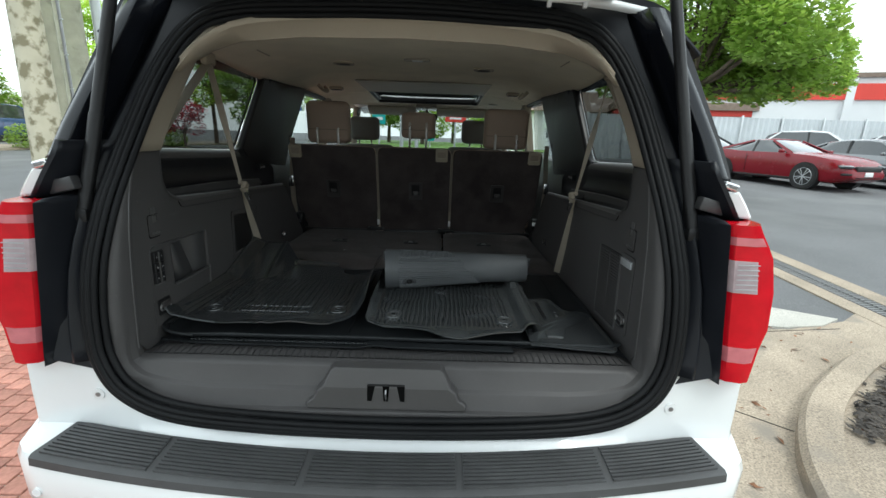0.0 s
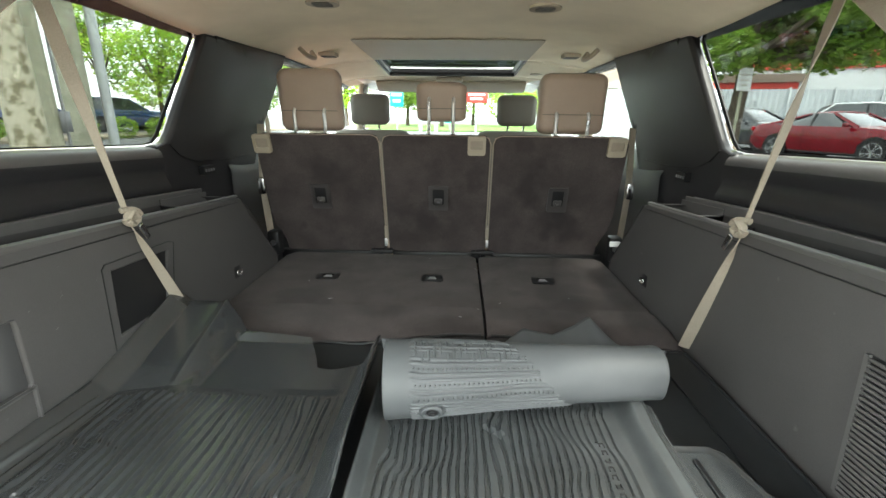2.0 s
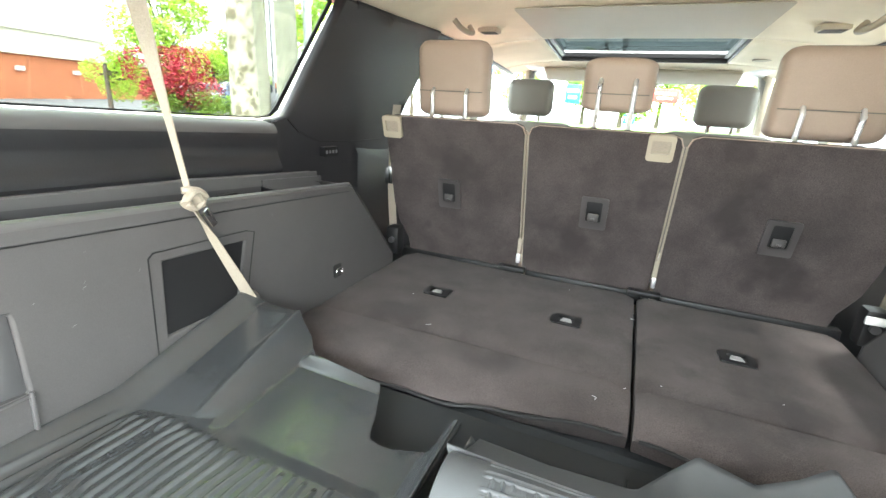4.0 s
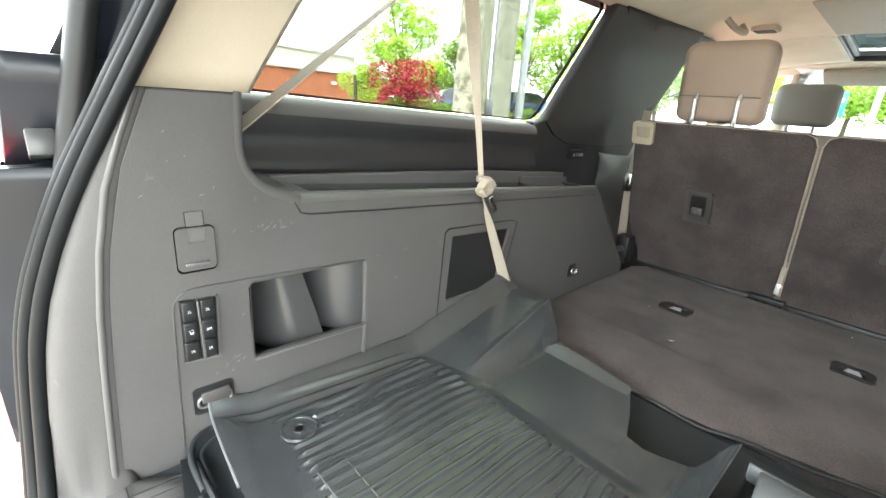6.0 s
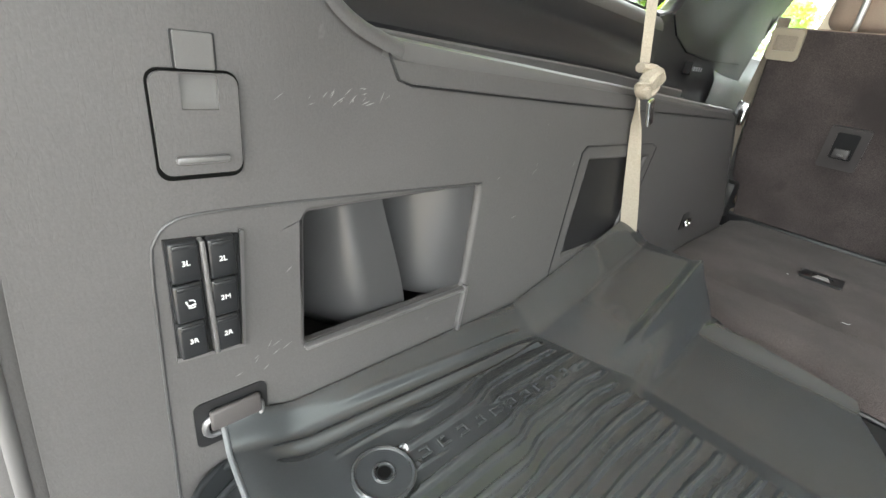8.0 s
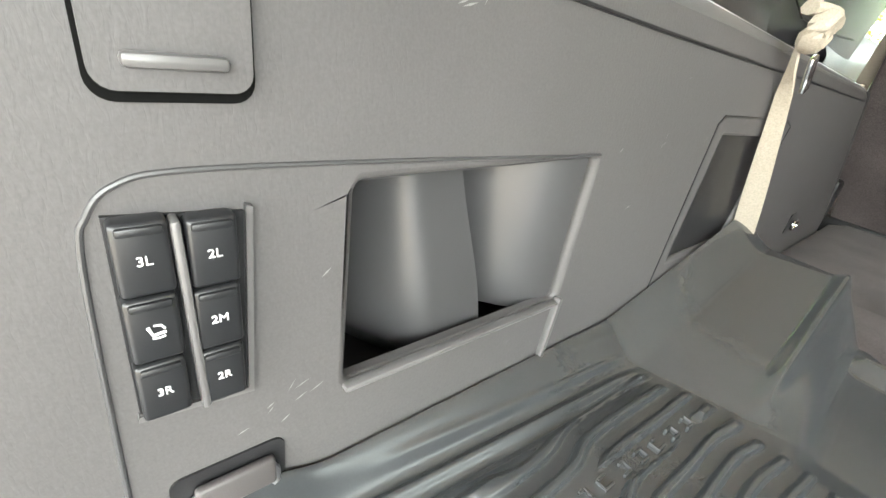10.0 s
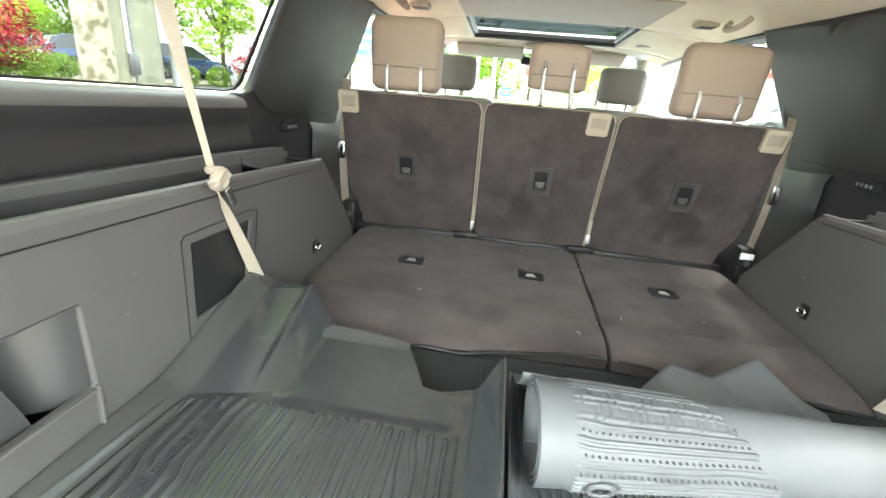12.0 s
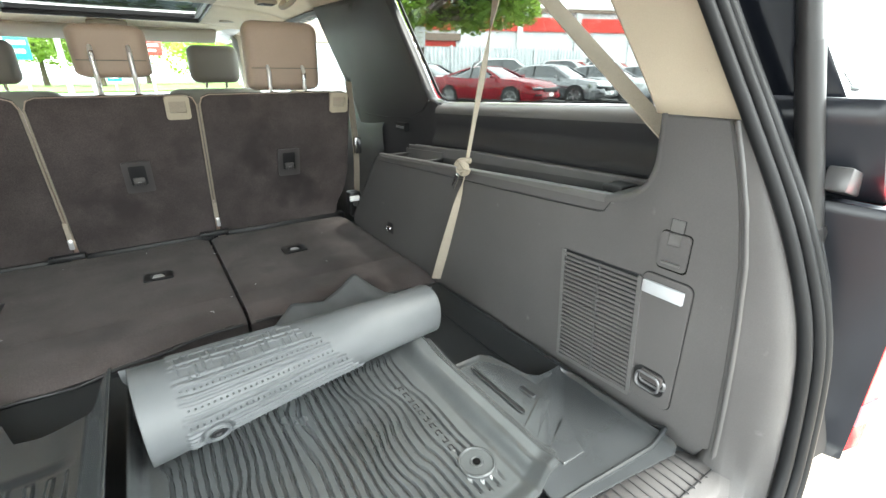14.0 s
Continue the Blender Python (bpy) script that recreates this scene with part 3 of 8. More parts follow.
rings = []
stations = [(-x, o, k) for x, o, k in ((1.02, 0.50, 0.0), (1.02, 0.30, 0.0), (1.005, 0.14, 0.25), (0.97, 0.05, 0.6), (0.93, 0.015, 0.9))] + [(x, 0, 1) for x in np.linspace(-0.88, 0.88, 89)] + [(x, o, k) for x, o, k in ((0.93, 0.015, 0.9), (0.97, 0.05, 0.6), (1.005, 0.14, 0.25), (1.02, 0.30, 0.0), (1.02, 0.50, 0.0))]
for x, o, k in stations:
    yc = bumper_y(x) + o
    ax = abs(x)
    top = table(ax, (0, 0.672), (0.45, 0.680), (0.60, 0.705), (0.66, 0.735), (0.71, 0.785), (0.745, 0.842), (0.765, 0.853), (0.86, 0.864), (1.05, 0.874))
    yt = max(table(ax, (0, 1.374), (0.55, 1.376), (0.70, 1.396), (0.88, 1.404), (1.05, 1.404)), yc + 0.03)
    shelf = min(max(yc + 0.135 * k, yc + 0.012), yt - 0.004)
    rings.append([Vector((x, yt + 0.06, top + 0.002)), Vector((x, yt, top)), Vector((x, lerp(yt, shelf, 0.35), lerp(top, 0.664, 0.55))), Vector((x, shelf + 0.004, 0.660)), Vector((x, shelf - 0.01 * k, 0.650)), Vector((x, yc + 0.012, 0.644)), Vector((x, yc, 0.625)), Vector((x, yc + 0.004, 0.52)), Vector((x, yc + 0.03, 0.42)), Vector((x, yc + 0.10, 0.38))])
bumper = part("rear_bumper", loft(rings, False), M_WHITE, suv, "white painted rear bumper")
solid(bumper, 0.006)
pad_rings = []
for x in np.linspace(-0.884, 0.884, 37):
    yc = bumper_y(x)
    back = x * 0.972
    pad_rings.append([Vector((x, yc + 0.008, 0.626)), Vector((x, yc - 0.006, 0.634)), Vector((x, yc - 0.004, 0.655)), Vector((x, yc + 0.006, 0.661)), Vector((back, min(yc + 0.128, 1.398), 0.669)), Vector((back, min(yc + 0.132, 1.402), 0.660)), Vector((back, min(yc + 0.132, 1.402), 0.640))])
pad = part("step_pad", loft(pad_rings), M_PAD, suv, "black ribbed rubber step pad")
for k in range(10):
    for x0, x1 in ((-0.865, -0.565), (-0.545, -0.195), (-0.175, 0.185), (0.205, 0.555), (0.575, 0.865)):
        q = (k + 0.7) / 10.6
        cut = 0.022 * q
        a, b = max(x0, -0.865 + cut), min(x1, 0.865 - cut)
        pts = [Vector((x, bumper_y(x) + 0.006 + 0.122 * q, 0.6605 + 0.0085 * q + 0.003)) for x in np.linspace(a, b, 7)]
        part("pad_rib", ribbon(pts, 0.0068, 0.006, (0, 1, 0)), M_PAD, pad, smooth=False)
for s in (-1, 1):
    cap = part("bumper_screw_cap", disc((s * 0.783, 1.3955, 0.760), 0.016, 0.008, "y"), M_WHITE, suv)
    part("screw", disc((s * 0.783, 1.391, 0.760), 0.0065, 0.002, "y", 12), M_STEEL, cap)
    part("parking_sensor", disc((s * 0.885, 1.277, 0.548), 0.011, 0.012, "y"), M_LABEL, suv)

# liftgate, raised over the camera
bm = loft([[Vector((x * w, y, z + 0.02 * (1 - x * x))) for x in np.linspace(-1, 1, 9)] for y, z, w in ((1.70, 1.870, 0.60), (1.60, 1.842, 0.62), (1.50, 1.832, 0.64), (1.1, 1.905, 0.72), (0.7, 1.985, 0.78), (0.35, 2.05, 0.80))], False)
gate = part("liftgate", bm, M_BLACK, suv, "raised liftgate with black inner trim")
solid(gate, 0.07, 1)
for x in (0.375, 0.462):
    part("gate_bracket_leg", box((x, 1.50, 1.808), (0.010, 0.012, 0.055), 0.002), M_SILVER_PLASTIC, gate)
part("gate_bracket_bar", box((0.4185, 1.50, 1.800), (0.09, 0.014, 0.016), 0.003), M_SILVER_PLASTIC, gate)
for s in (-1, 1):
    a, b = Vector((s * 0.800, 1.466, 1.240)), Vector((s * 0.727, 1.582, 1.800))
    d = (b - a)
    strut = part("gas_strut", tube([a, a + d * 0.25, a + d * 0.5, b, a + d * 1.25], 0.0150, 16), M_BLACK, suv, "dark satin liftgate strut")
    part("strut_socket", box(a, (0.04, 0.035, 0.04), 0.012), M_BLACK, strut)
    part("strut_sleeve", tube([a + d * 0.02, a + d * 0.25, a + d * 0.46], 0.0167, 16), M_BLACK, strut)

# underside, closing the cabin below
part("underbody", box((0, 3.9, 0.42), (1.80, 4.7, 0.06), 0.01), M_BLACK, suv)
part("bonnet", loft([[Vector((x, y, z - 0.05 * (x / 0.9) ** 2)) for x in np.linspace(-0.9, 0.9, 9)] for y, z in ((5.35, 1.16), (6.0, 1.14), (6.7, 1.08), (6.85, 0.95), (6.88, 0.55))], False), M_WHITE, suv)

# ---------------------------------------------------------------- cabin walls
def shelf_z(y):
    return 1.247 - 0.058 * (y - 1.75) / 0.97


def rise(y):
    """How far the ledge behind the trough stands above the rim."""
    return 0.010 + 0.014 * step(1.78, 2.3, y)


def side_x(y, z):
    """The side panel rolls outward towards the shelf."""
    return 0.705 + 0.011 * min(1.0, max(0.0, (z - 1.125) / 0.12)) ** 2 * step(1.63, 1.74, y)


def panel_rear(s, z):
    """Where the side panel meets the crease of its rear return."""
    if s < 0:
        return table(z, (0.78, 1.459), (0.92, 1.466), (1.07, 1.476), (1.175, 1.486), (1.296, 1.511), (1.385, 1.546), (1.40, 1.553))
    return table(z, (0.78, 1.474), (0.94, 1.481), (1.04, 1.488), (1.14, 1.498), (1.217, 1.508), (1.30, 1.528), (1.40, 1.562))


def side_outline(s):
    """The inner side panel, in (y, z)."""
    top = [(panel_rear(s, 1.40), 1.400), (1.668, 1.400), (1.666, 1.36), (1.664, 1.325), (1.672, 1.295), (1.690, 1.272), (1.715, 1.258), (1.75, 1.247)]
    return [(panel_rear(s, z), z) for z in (0.78, 0.90, 1.03, 1.13, 1.20, 1.31)] + top + [(2.70, shelf_z(2.70)), (2.725, 1.182), (2.975, 0.90), (2.985, 0.86), (2.985, 0.78)]


def cabin_side(s):
    name = "wall_left" if s < 0 else "wall_right"
    wall = thing(name, "grey grained plastic cargo side trim with a shelf", "wall", (s * 0.75, 2.3, 0.85), kind="structure")
    at = lambda y, z: Vector((s * side_x(y, z), y, z))
    back = (s * 0.012, 0, 0)
    holes = []
    if s < 0:
        holes = [rounded(1.664, 0.985, 1.872, 1.117, 0.006), [(2.094, 0.975), (2.262, 0.975), (2.296, 1.119), (2.102, 1.127)]]
    panel = part("side_panel", plate(side_outline(s), holes, at, back, fill=0.024), M_TRIM, wall)
    bevelled(panel, 0.005, 3)
    # crease where the panel turns towards the weatherstrip, its highlight painted by paler plastic
    part("pillar_crease_highlight", tube([Vector((s * 0.7047, panel_rear(s, z) - 0.007, z)) for z in (0.845, 0.90, 0.96, 1.01, 1.05, 1.12, 1.20, 1.28, 1.34, 1.399)], 0.0056, 12), M_TRIM_SMOOTH, wall)
    # rolled edge where the panel turns outward above the shelf's end
    bend = smooth_line([(1.668, 1.402, 0), (1.6665, 1.36, 0), (1.6655, 1.325, 0), (1.673, 1.296, 0), (1.691, 1.273, 0), (1.716, 1.2585, 0), (1.752, 1.2475, 0)], 5)
    rings = []
    for i, p in enumerate(bend):
        d = (bend[min(i + 1, len(bend) - 1)] - bend[max(i - 1, 0)]).normalized()
        nrm = Vector((-d.y, d.x, 0))
        rings.append([Vector((s * x, p.x + nrm.x * o, p.y + nrm.y * o)) for x, o in ((0.7052, -0.010), (0.7047, -0.006), (0.7053, -0.003), (0.7068, 0.0), (0.7108, 0.0028), (0.718, 0.0045), (0.745, 0.006), (0.80, 0.008), (0.876, 0.012))])
    part("shelf_return", loft(rings, False), M_TRIM, wall)
    # shelf trough
    run = (1.735, 1.78, 2.0, 2.3, 2.48, 2.72)
    bm = loft([[Vector((s * x, y, shelf_z(y) + h)) for x, h in ((0.7145, -0.012), (0.7125, -0.003), (0.7150, 0.004), (0.720, 0.0068), (0.728, 0.0064), (0.7328, 0.0035), (0.735, -0.003), (0.7358, -0.02))] for y in run], False)
    part("shelf_rim", bm, M_TRIM_SMOOTH, wall)
    bm = loft([[Vector((s * x, y, shelf_z(y) + h)) for x, h in ((0.7345, -0.012), (0.738, -0.085), (0.832, -0.085), (0.8385, -0.002))] for y in (1.79, 2.0, 2.3, 2.485)], False)
    for y in (1.79, 2.485):
        bm.faces.new([bm.verts.new((s * x, y, shelf_z(y) + h)) for x, h in ((0.7345, -0.012), (0.738, -0.085), (0.832, -0.085), (0.8385, -0.002))])
    part("shelf_trough", bm, M_BIN, wall, "dark open trough behind the shelf rim")
    bm = loft([[Vector((s * x, y, shelf_z(y) + h)) for x, h in ((0.838, -0.05), (0.840, 0.002 + rise(y)), (0.8425, 0.005 + rise(y)), (0.847, 0.004 + rise(y)), (0.850, rise(y) - 0.002), (0.872, rise(y) + 0.002))] for y in run], False)
    part("shelf_ledge", bm, M_TRIM_SMOOTH, wall)
    part("shelf_end", box((s * 0.784, 1.757, shelf_z(1.757) - 0.006), (0.116, 0.066, 0.012), 0.003), M_TRIM_SMOOTH, wall)
    part("trough_divider", box((s * 0.789, 2.488, shelf_z(2.488) - 0.034), (0.108, 0.006, 0.060), 0.003), M_TRIM_SMOOTH, wall)
    # the thin parting line under the shelf lip
    part("shelf_lip", ribbon([Vector((s * (side_x(y, shelf_z(y) - d) - 0.0008), y, shelf_z(y) - d)) for y, d in ((1.742, 0.006), (1.752, 0.026), (1.765, 0.029), (1.9, 0.028), (2.05, 0.026), (2.2, 0.023), (2.4, 0.020), (2.7, 0.016))], 0.0022, 0.003, (0, 0, 1)), M_BLACK, wall, smooth=False)
    # cup holder block with two wells
    wells = [[(2.548 + 0.034 * math.cos(a), 0.785 + 0.034 * math.sin(a)) for a in np.linspace(0, 2 * math.pi, 17)[:-1]], [(2.645 + 0.036 * math.cos(a), 0.785 + 0.036 * math.sin(a)) for a in np.linspace(0, 2 * math.pi, 17)[:-1]]]
    cup = part("cup_holder", plate(rounded(2.495, 0.728, 2.74, 0.840, 0.012), wells, lambda y, x: Vector((s * x, y, shelf_z(y) - 0.030)), (0, 0, -0.012)), M_TRIM, wall, smooth=False)
    for cy, r in ((2.548, 0.0345), (2.645, 0.0365)):
        c = Vector((s * 0.785, cy, shelf_z(cy)))
        part("cup_well", loft([[c + Vector((q * r * math.cos(a), q * r * math.sin(a), -h)) for a in np.linspace(0, 2 * math.pi, 17)[:-1]] for q, h in ((1.0, 0.031), (0.92, 0.08), (0.1, 0.081))], True, False), M_BLACK, cup)
    for xa, xb, h in ((0.7255, 0.7295, -0.006), (0.8375, 0.8415, 0.014)):
        part("compartment_wall", loft([[Vector((s * x, y, shelf_z(y) + z)) for x, z in ((xa, -0.040), (xa, h), (xb, h), (xb, -0.040))] for y in (2.49, 2.60, 2.738)]), M_TRIM_SMOOTH, wall)
    part("compartment_end", box((s * 0.783, 2.740, shelf_z(2.74) - 0.026), (0.118, 0.008, 0.046), 0.003), M_TRIM_SMOOTH, wall)
    part("front_end_trim", loft([[Vector((s * x, y, z)) for x in (0.705, 0.78, 0.87)] for y, z in ((2.70, 1.19), (2.73, 1.18), (2.98, 0.90), (2.99, 0.78))], False), M_TRIM, wall)
    # dark quarter panel between shelf and window, and the broad pillar ahead of it
    bm = loft([[Vector((s * 0.874, y, shelf_z(y) + rise(y))), Vector((s * 0.866, y, shelf_z(y) + rise(y) + 0.010)), Vector((s * 0.866, y, shelf_z(y) + rise(y) + 0.018)), Vector((s * 0.8695, y, shelf_z(y) + rise(y) + 0.028)), Vector((s * 0.8775, y, shelf_z(y) + rise(y) + 0.045)), Vector((s * 0.8825, y, shelf_z(y) + rise(y) + 0.068)), Vector((s * 0.8815, y, 1.335 - 0.033 * (y - 1.75) / 0.83)), Vector((s * 0.878, y, 1.355 - 0.033 * (y - 1.75) / 0.83)), Vector((s * 0.8795, y, 1.368 - 0.033 * (y - 1.75) / 0.83))] for y in (1.66, 1.75, 2.0, 2.3, 2.585, 2.60)], False)
    part("quarter_panel", bm, M_PILLAR, wall)
    bm = loft([[Vector((s * x, y, z - 0.033 * (y - 1.75) / 0.83)) for x, z in ((0.8795, 1.366), (0.8785, 1.371), (0.882, 1.383), (0.891, 1.393), (0.905, 1.398), (0.940, 1.402))] for y in (1.66, 1.75, 2.0, 2.3, 2.585, 2.60)], False)
    part("window_sill", bm, M_TRIM_SMOOTH, wall)
    pillar = [(2.585, 0.80), (2.585, 1.371), (2.61, 1.371), (2.648, 1.380), (2.675, 1.41), (2.75, 1.53), (2.86, 1.70), (2.885, 1.745), (3.62, 1.765), (3.47, 1.58), (3.30, 1.38), (3.14, 1.14), (3.04, 0.95), (3.0, 0.80)]
    cp = lambda y, z: Vector((s * (0.893 - 0.085 * max(0, z - 1.33) ** 1.0 * step(1.25, 1.5, z) - 0.03 * step(2.6, 3.2, y)), y, z))
    bevelled(part("c_pillar", plate(pillar, [], cp, (s * 0.04, 0, 0), fill=0.035), M_PILLAR, wall), 0.012, 3)
    part("pillar_seam", ribbon([cp(y, z) - Vector((s * 0.003, 0, 0)) for y, z in ((2.655, 1.372), (2.70, 1.335), (2.78, 1.305), (2.95, 1.295), (3.14, 1.30))], 0.003, 0.004, (0, 0, 1)), M_BLACK, wall, smooth=False)
    port = part("port_panel", plate(rounded(2.79, 1.253, 2.865, 1.285, 0.005), [], lambda y, z: Vector((s * 0.862, y, z)), (s * 0.02, 0, 0)), M_BLACK, wall, smooth=False)
    for k in range(4):
        part("port_socket", box((s * 0.8605, 2.80 + k * 0.017, 1.269), (0.004, 0.008, 0.010), 0.001), M_STEEL, port)
    socket = part("power_socket", plate(rounded(2.34, 1.165, 2.40, 1.198, 0.006), [], lambda y, z: Vector((s * 0.832, y, z)), (s * 0.01, 0, 0)), M_BLACK, wall, smooth=False)
    part("socket_mark", box((s * 0.830, 2.37, 1.182), (0.003, 0.016, 0.010), 0.001), M_STEEL, socket)
    # luggage hook with its flap
    hy = 1.592 if s < 0 else 1.605
    hook = part("bag_hook", plate(rounded(hy - 0.0245, 1.158, hy + 0.0245, 1.220, 0.007), [rounded(hy - 0.009, 1.1985, hy + 0.0125, 1.2190, 0.001, 2)], lambda y, z: Vector((s * 0.7005, y, z)), (s * 0.006, 0, 0)), M_TRIM, wall, "grey fold-out bag hook")
    part("hook_gap", plate(rounded(hy - 0.0260, 1.1538, hy + 0.0260, 1.2216, 0.008), [], lambda y, z: Vector((s * 0.7038, y, z)), (s * 0.003, 0, 0)), M_HOLE, hook, smooth=False)
    part("hook_recess", loft([[Vector((s * x, hy + 0.0018 + w, z)) for w in (-0.0106, 0.0106)] for x, z in ((0.7008, 1.1988), (0.7036, 1.2040), (0.7034, 1.2195))], False), M_TRIM_SMOOTH, hook)
    part("hook_slot", plate(rounded(hy - 0.0105, 1.2215, hy + 0.0140, 1.2425, 0.001, 2), [], lambda y, z: Vector((s * 0.7044, y, z)), (s * 0.003, 0, 0)), M_BLACK, hook, smooth=False)
    bevelled(part("hook_finger", plate(rounded(hy - 0.009, 1.2215, hy + 0.0125, 1.2420, 0.001, 2), [], lambda y, z: Vector((s * 0.7030, y, z)), (s * 0.003, 0, 0)), M_TRIM_SMOOTH, hook, smooth=False), 0.0008)
    part("hook_ridge", box((s * 0.699, hy, 1.168), (0.006, 0.032, 0.005), 0.002), M_TRIM_SMOOTH, hook)
    # tie-down loop low on the panel and another further in
    for ty, tz, big in ((1.595, 0.940, True), (2.635, 0.938, False)):
        w, h = (0.030, 0.024) if big else (0.019, 0.021)
        tie = part("tie_down", plate(rounded(ty - w, tz - h, ty + w, tz + h, 0.007), [], lambda y, z: Vector((s * 0.7035, y, z)), (s * 0.004, 0, 0)), M_BLACK, wall, "chrome cargo tie-down loop in a dark recess", smooth=False)
        eye = [Vector((s * (0.7005 if big else 0.6965), ty + p, tz + q)) for p, q in rounded(-w * 0.78, -h * 0.42, w * 0.78, h * 0.34, h * 0.3, 4)]
        part("loop", tube(eye, 0.0028, 8, closed=True, up=Vector((1, 0, 0))), M_STEEL if big else M_CHROME, tie)
        if big:
            part("cover", box((s * 0.6985, ty + w * 0.05, tz + h * 0.30), (0.006, w * 1.40, h * 0.80), 0.0025, 3, Euler((0, s * 0.12, 0)).to_matrix()), M_LATCH, tie)
    return wall


wall_left, wall_right = cabin_side(-1), cabin_side(1)

# left: two storage bins, and the seat switches
def storage_bin(loop, depth, shape_back):
    rings = [[Vector((-0.7115, y, z)) for y, z in loop], [Vector((-0.7165, y, z)) for y, z in loop], [Vector((-0.718, y, z - 0.035 * (z < 1.0))) for y, z in loop], [Vector((-0.705 - depth, lerp(y, 1.78, 0.04), z - 0.035 * (z < 1.0))) for y, z in loop]]
    return loft(rings, True, False) if shape_back else loft(rings, True, True)


bin_loop = rounded(1.664, 0.985, 1.872, 1.117, 0.006, 2)
rear_bin = part("storage_bin", storage_bin(bin_loop, 0.145, True), M_TRIM, wall_left, "open moulded storage bin")
# back, floor, scoop, roof and bulge are coloured dark for the bin's inner shade
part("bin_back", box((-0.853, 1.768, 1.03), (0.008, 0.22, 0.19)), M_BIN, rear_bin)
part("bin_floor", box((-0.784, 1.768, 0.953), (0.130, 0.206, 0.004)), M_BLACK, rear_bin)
# scooped end: the wall sweeps from the deep back out to the opening's edge
rings = []
for z in (1.1165, 1.09, 1.05, 1.01, 0.987, 0.975):
    rings.append([Vector((-0.805 + 0.0925 * math.sin(a) ** 1.5, 1.790 + 0.0815 * (1 - math.cos(a)), z)) for a in np.linspace(0, math.pi / 2, 12)])
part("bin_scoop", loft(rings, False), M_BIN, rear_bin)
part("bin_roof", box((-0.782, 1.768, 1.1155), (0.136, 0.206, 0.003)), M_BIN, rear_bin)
# wheel-arch bulge: its crest swells towards the foot, its far edge is a slanting crease
rings = []
for q in np.linspace(0, 1, 15):
    z = 1.117 - 0.162 * q
    far = 1.760 + 0.040 * q
    crest = -0.738 + 0.016 * step(0.0, 0.75, q)
    row = []
    for k in range(15):
        w = k / 14
        y = lerp(1.668, far, w)
        bulge = math.sin(math.pi * 0.5 * min(1.0, w / 0.62)) ** 1.4
        row.append(Vector((lerp(-0.835, crest, bulge) - 0.012 * math.exp(-((q - 1.05) / 0.22) ** 2) * (1 - w), y, z)))
    row.append(Vector((crest - 0.006, far + 0.0015, z)))
    row.append(Vector((-0.850, far + 0.004, z)))
    rings.append(row)
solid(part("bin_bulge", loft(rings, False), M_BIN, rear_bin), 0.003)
part("bin_lip", box((-0.7035, 1.768, 0.9835), (0.008, 0.212, 0.005), 0.002), M_TRIM_SMOOTH, rear_bin)
part("bin_lip_end", box((-0.7025, 1.8705, 0.945), (0.008, 0.006, 0.088), 0.002, turn=Euler((radians(-3), 0, 0)).to_matrix()), M_TRIM_SMOOTH, rear_bin)
fl = [(2.094, 0.975), (2.262, 0.975), (2.296, 1.119), (2.102, 1.127)]
# the black inside paints the shade in the depth of this bin
front_bin = part("storage_bin", loft([[Vector((-0.7115, y, z)) for y, z in fl], [Vector((-0.86, y, z)) for y, z in fl], [Vector((-0.895, lerp(y, 2.18, 0.2), lerp(z, 1.05, 0.15))) for y, z in fl]], True, True), M_BLACK, wall_left, "deep storage bin, its inside coloured black for shade")
# the jamb is paler, as the side that catches the light
part("bin_jamb", loft([[Vector((-0.7116, 2.2605, 0.976)), Vector((-0.7116, 2.2945, 1.1185))], [Vector((-0.755, 2.240, 0.976)), Vector((-0.755, 2.274, 1.1185))], [Vector((-0.80, 2.205, 0.976)), Vector((-0.80, 2.236, 1.1185))]], False), M_TRIM_SMOOTH, front_bin)
frame_out, frame_in = [(2.066, 0.915), (2.275, 0.915), (2.325, 1.134), (2.30, 1.143), (2.085, 1.149), (2.074, 1.14)], [(2.0685, 0.915), (2.2725, 0.915), (2.3225, 1.1335), (2.299, 1.1405), (2.0862, 1.1465), (2.0765, 1.1385)]
part("bin_parting_line", plate(frame_out, [frame_in], lambda y, z: Vector((-0.7042, y, z)), (-0.003, 0, 0)), M_BLACK, front_bin, smooth=False)

# lower access panel line
seam = [(-0.7047, y, z) for y, z in ((1.546, 0.86), (1.5505, 1.00), (1.5545, 1.095), (1.5590, 1.1150), (1.5690, 1.1255), (1.590, 1.1290), (1.66, 1.1275), (1.76, 1.1235), (1.873, 1.1185))]
part("access_panel_line", tube(smooth_line(seam, 6), 0.0013, 8), M_BIN, wall_left)

# seat fold switches: two columns of three keys
sw = [(1.5625, 1.1145), (1.6105, 1.1105), (1.6065, 1.0135), (1.5610, 1.0185)]
switch_panel = part("switch_panel", plate(sw, [], lambda y, z: Vector((-0.7030, y, z)), (-0.006, 0, 0)), M_BLACK, wall_left, "black seat folding switch panel", smooth=False)
part("switch_divider", box((-0.6995, 1.5855, 1.0645), (0.010, 0.0036, 0.097), 0.0014, turn=Euler((radians(1.5), 0, 0)).to_matrix()), M_TRIM_SMOOTH, switch_panel)
part("switch_frame", plate([(1.6112, 1.1135), (1.6140, 1.1125), (1.6095, 1.0095), (1.6070, 1.0110)], [], lambda y, z: Vector((-0.7015, y, z)), (-0.004, 0, 0)), M_TRIM_SMOOTH, switch_panel, smooth=False)
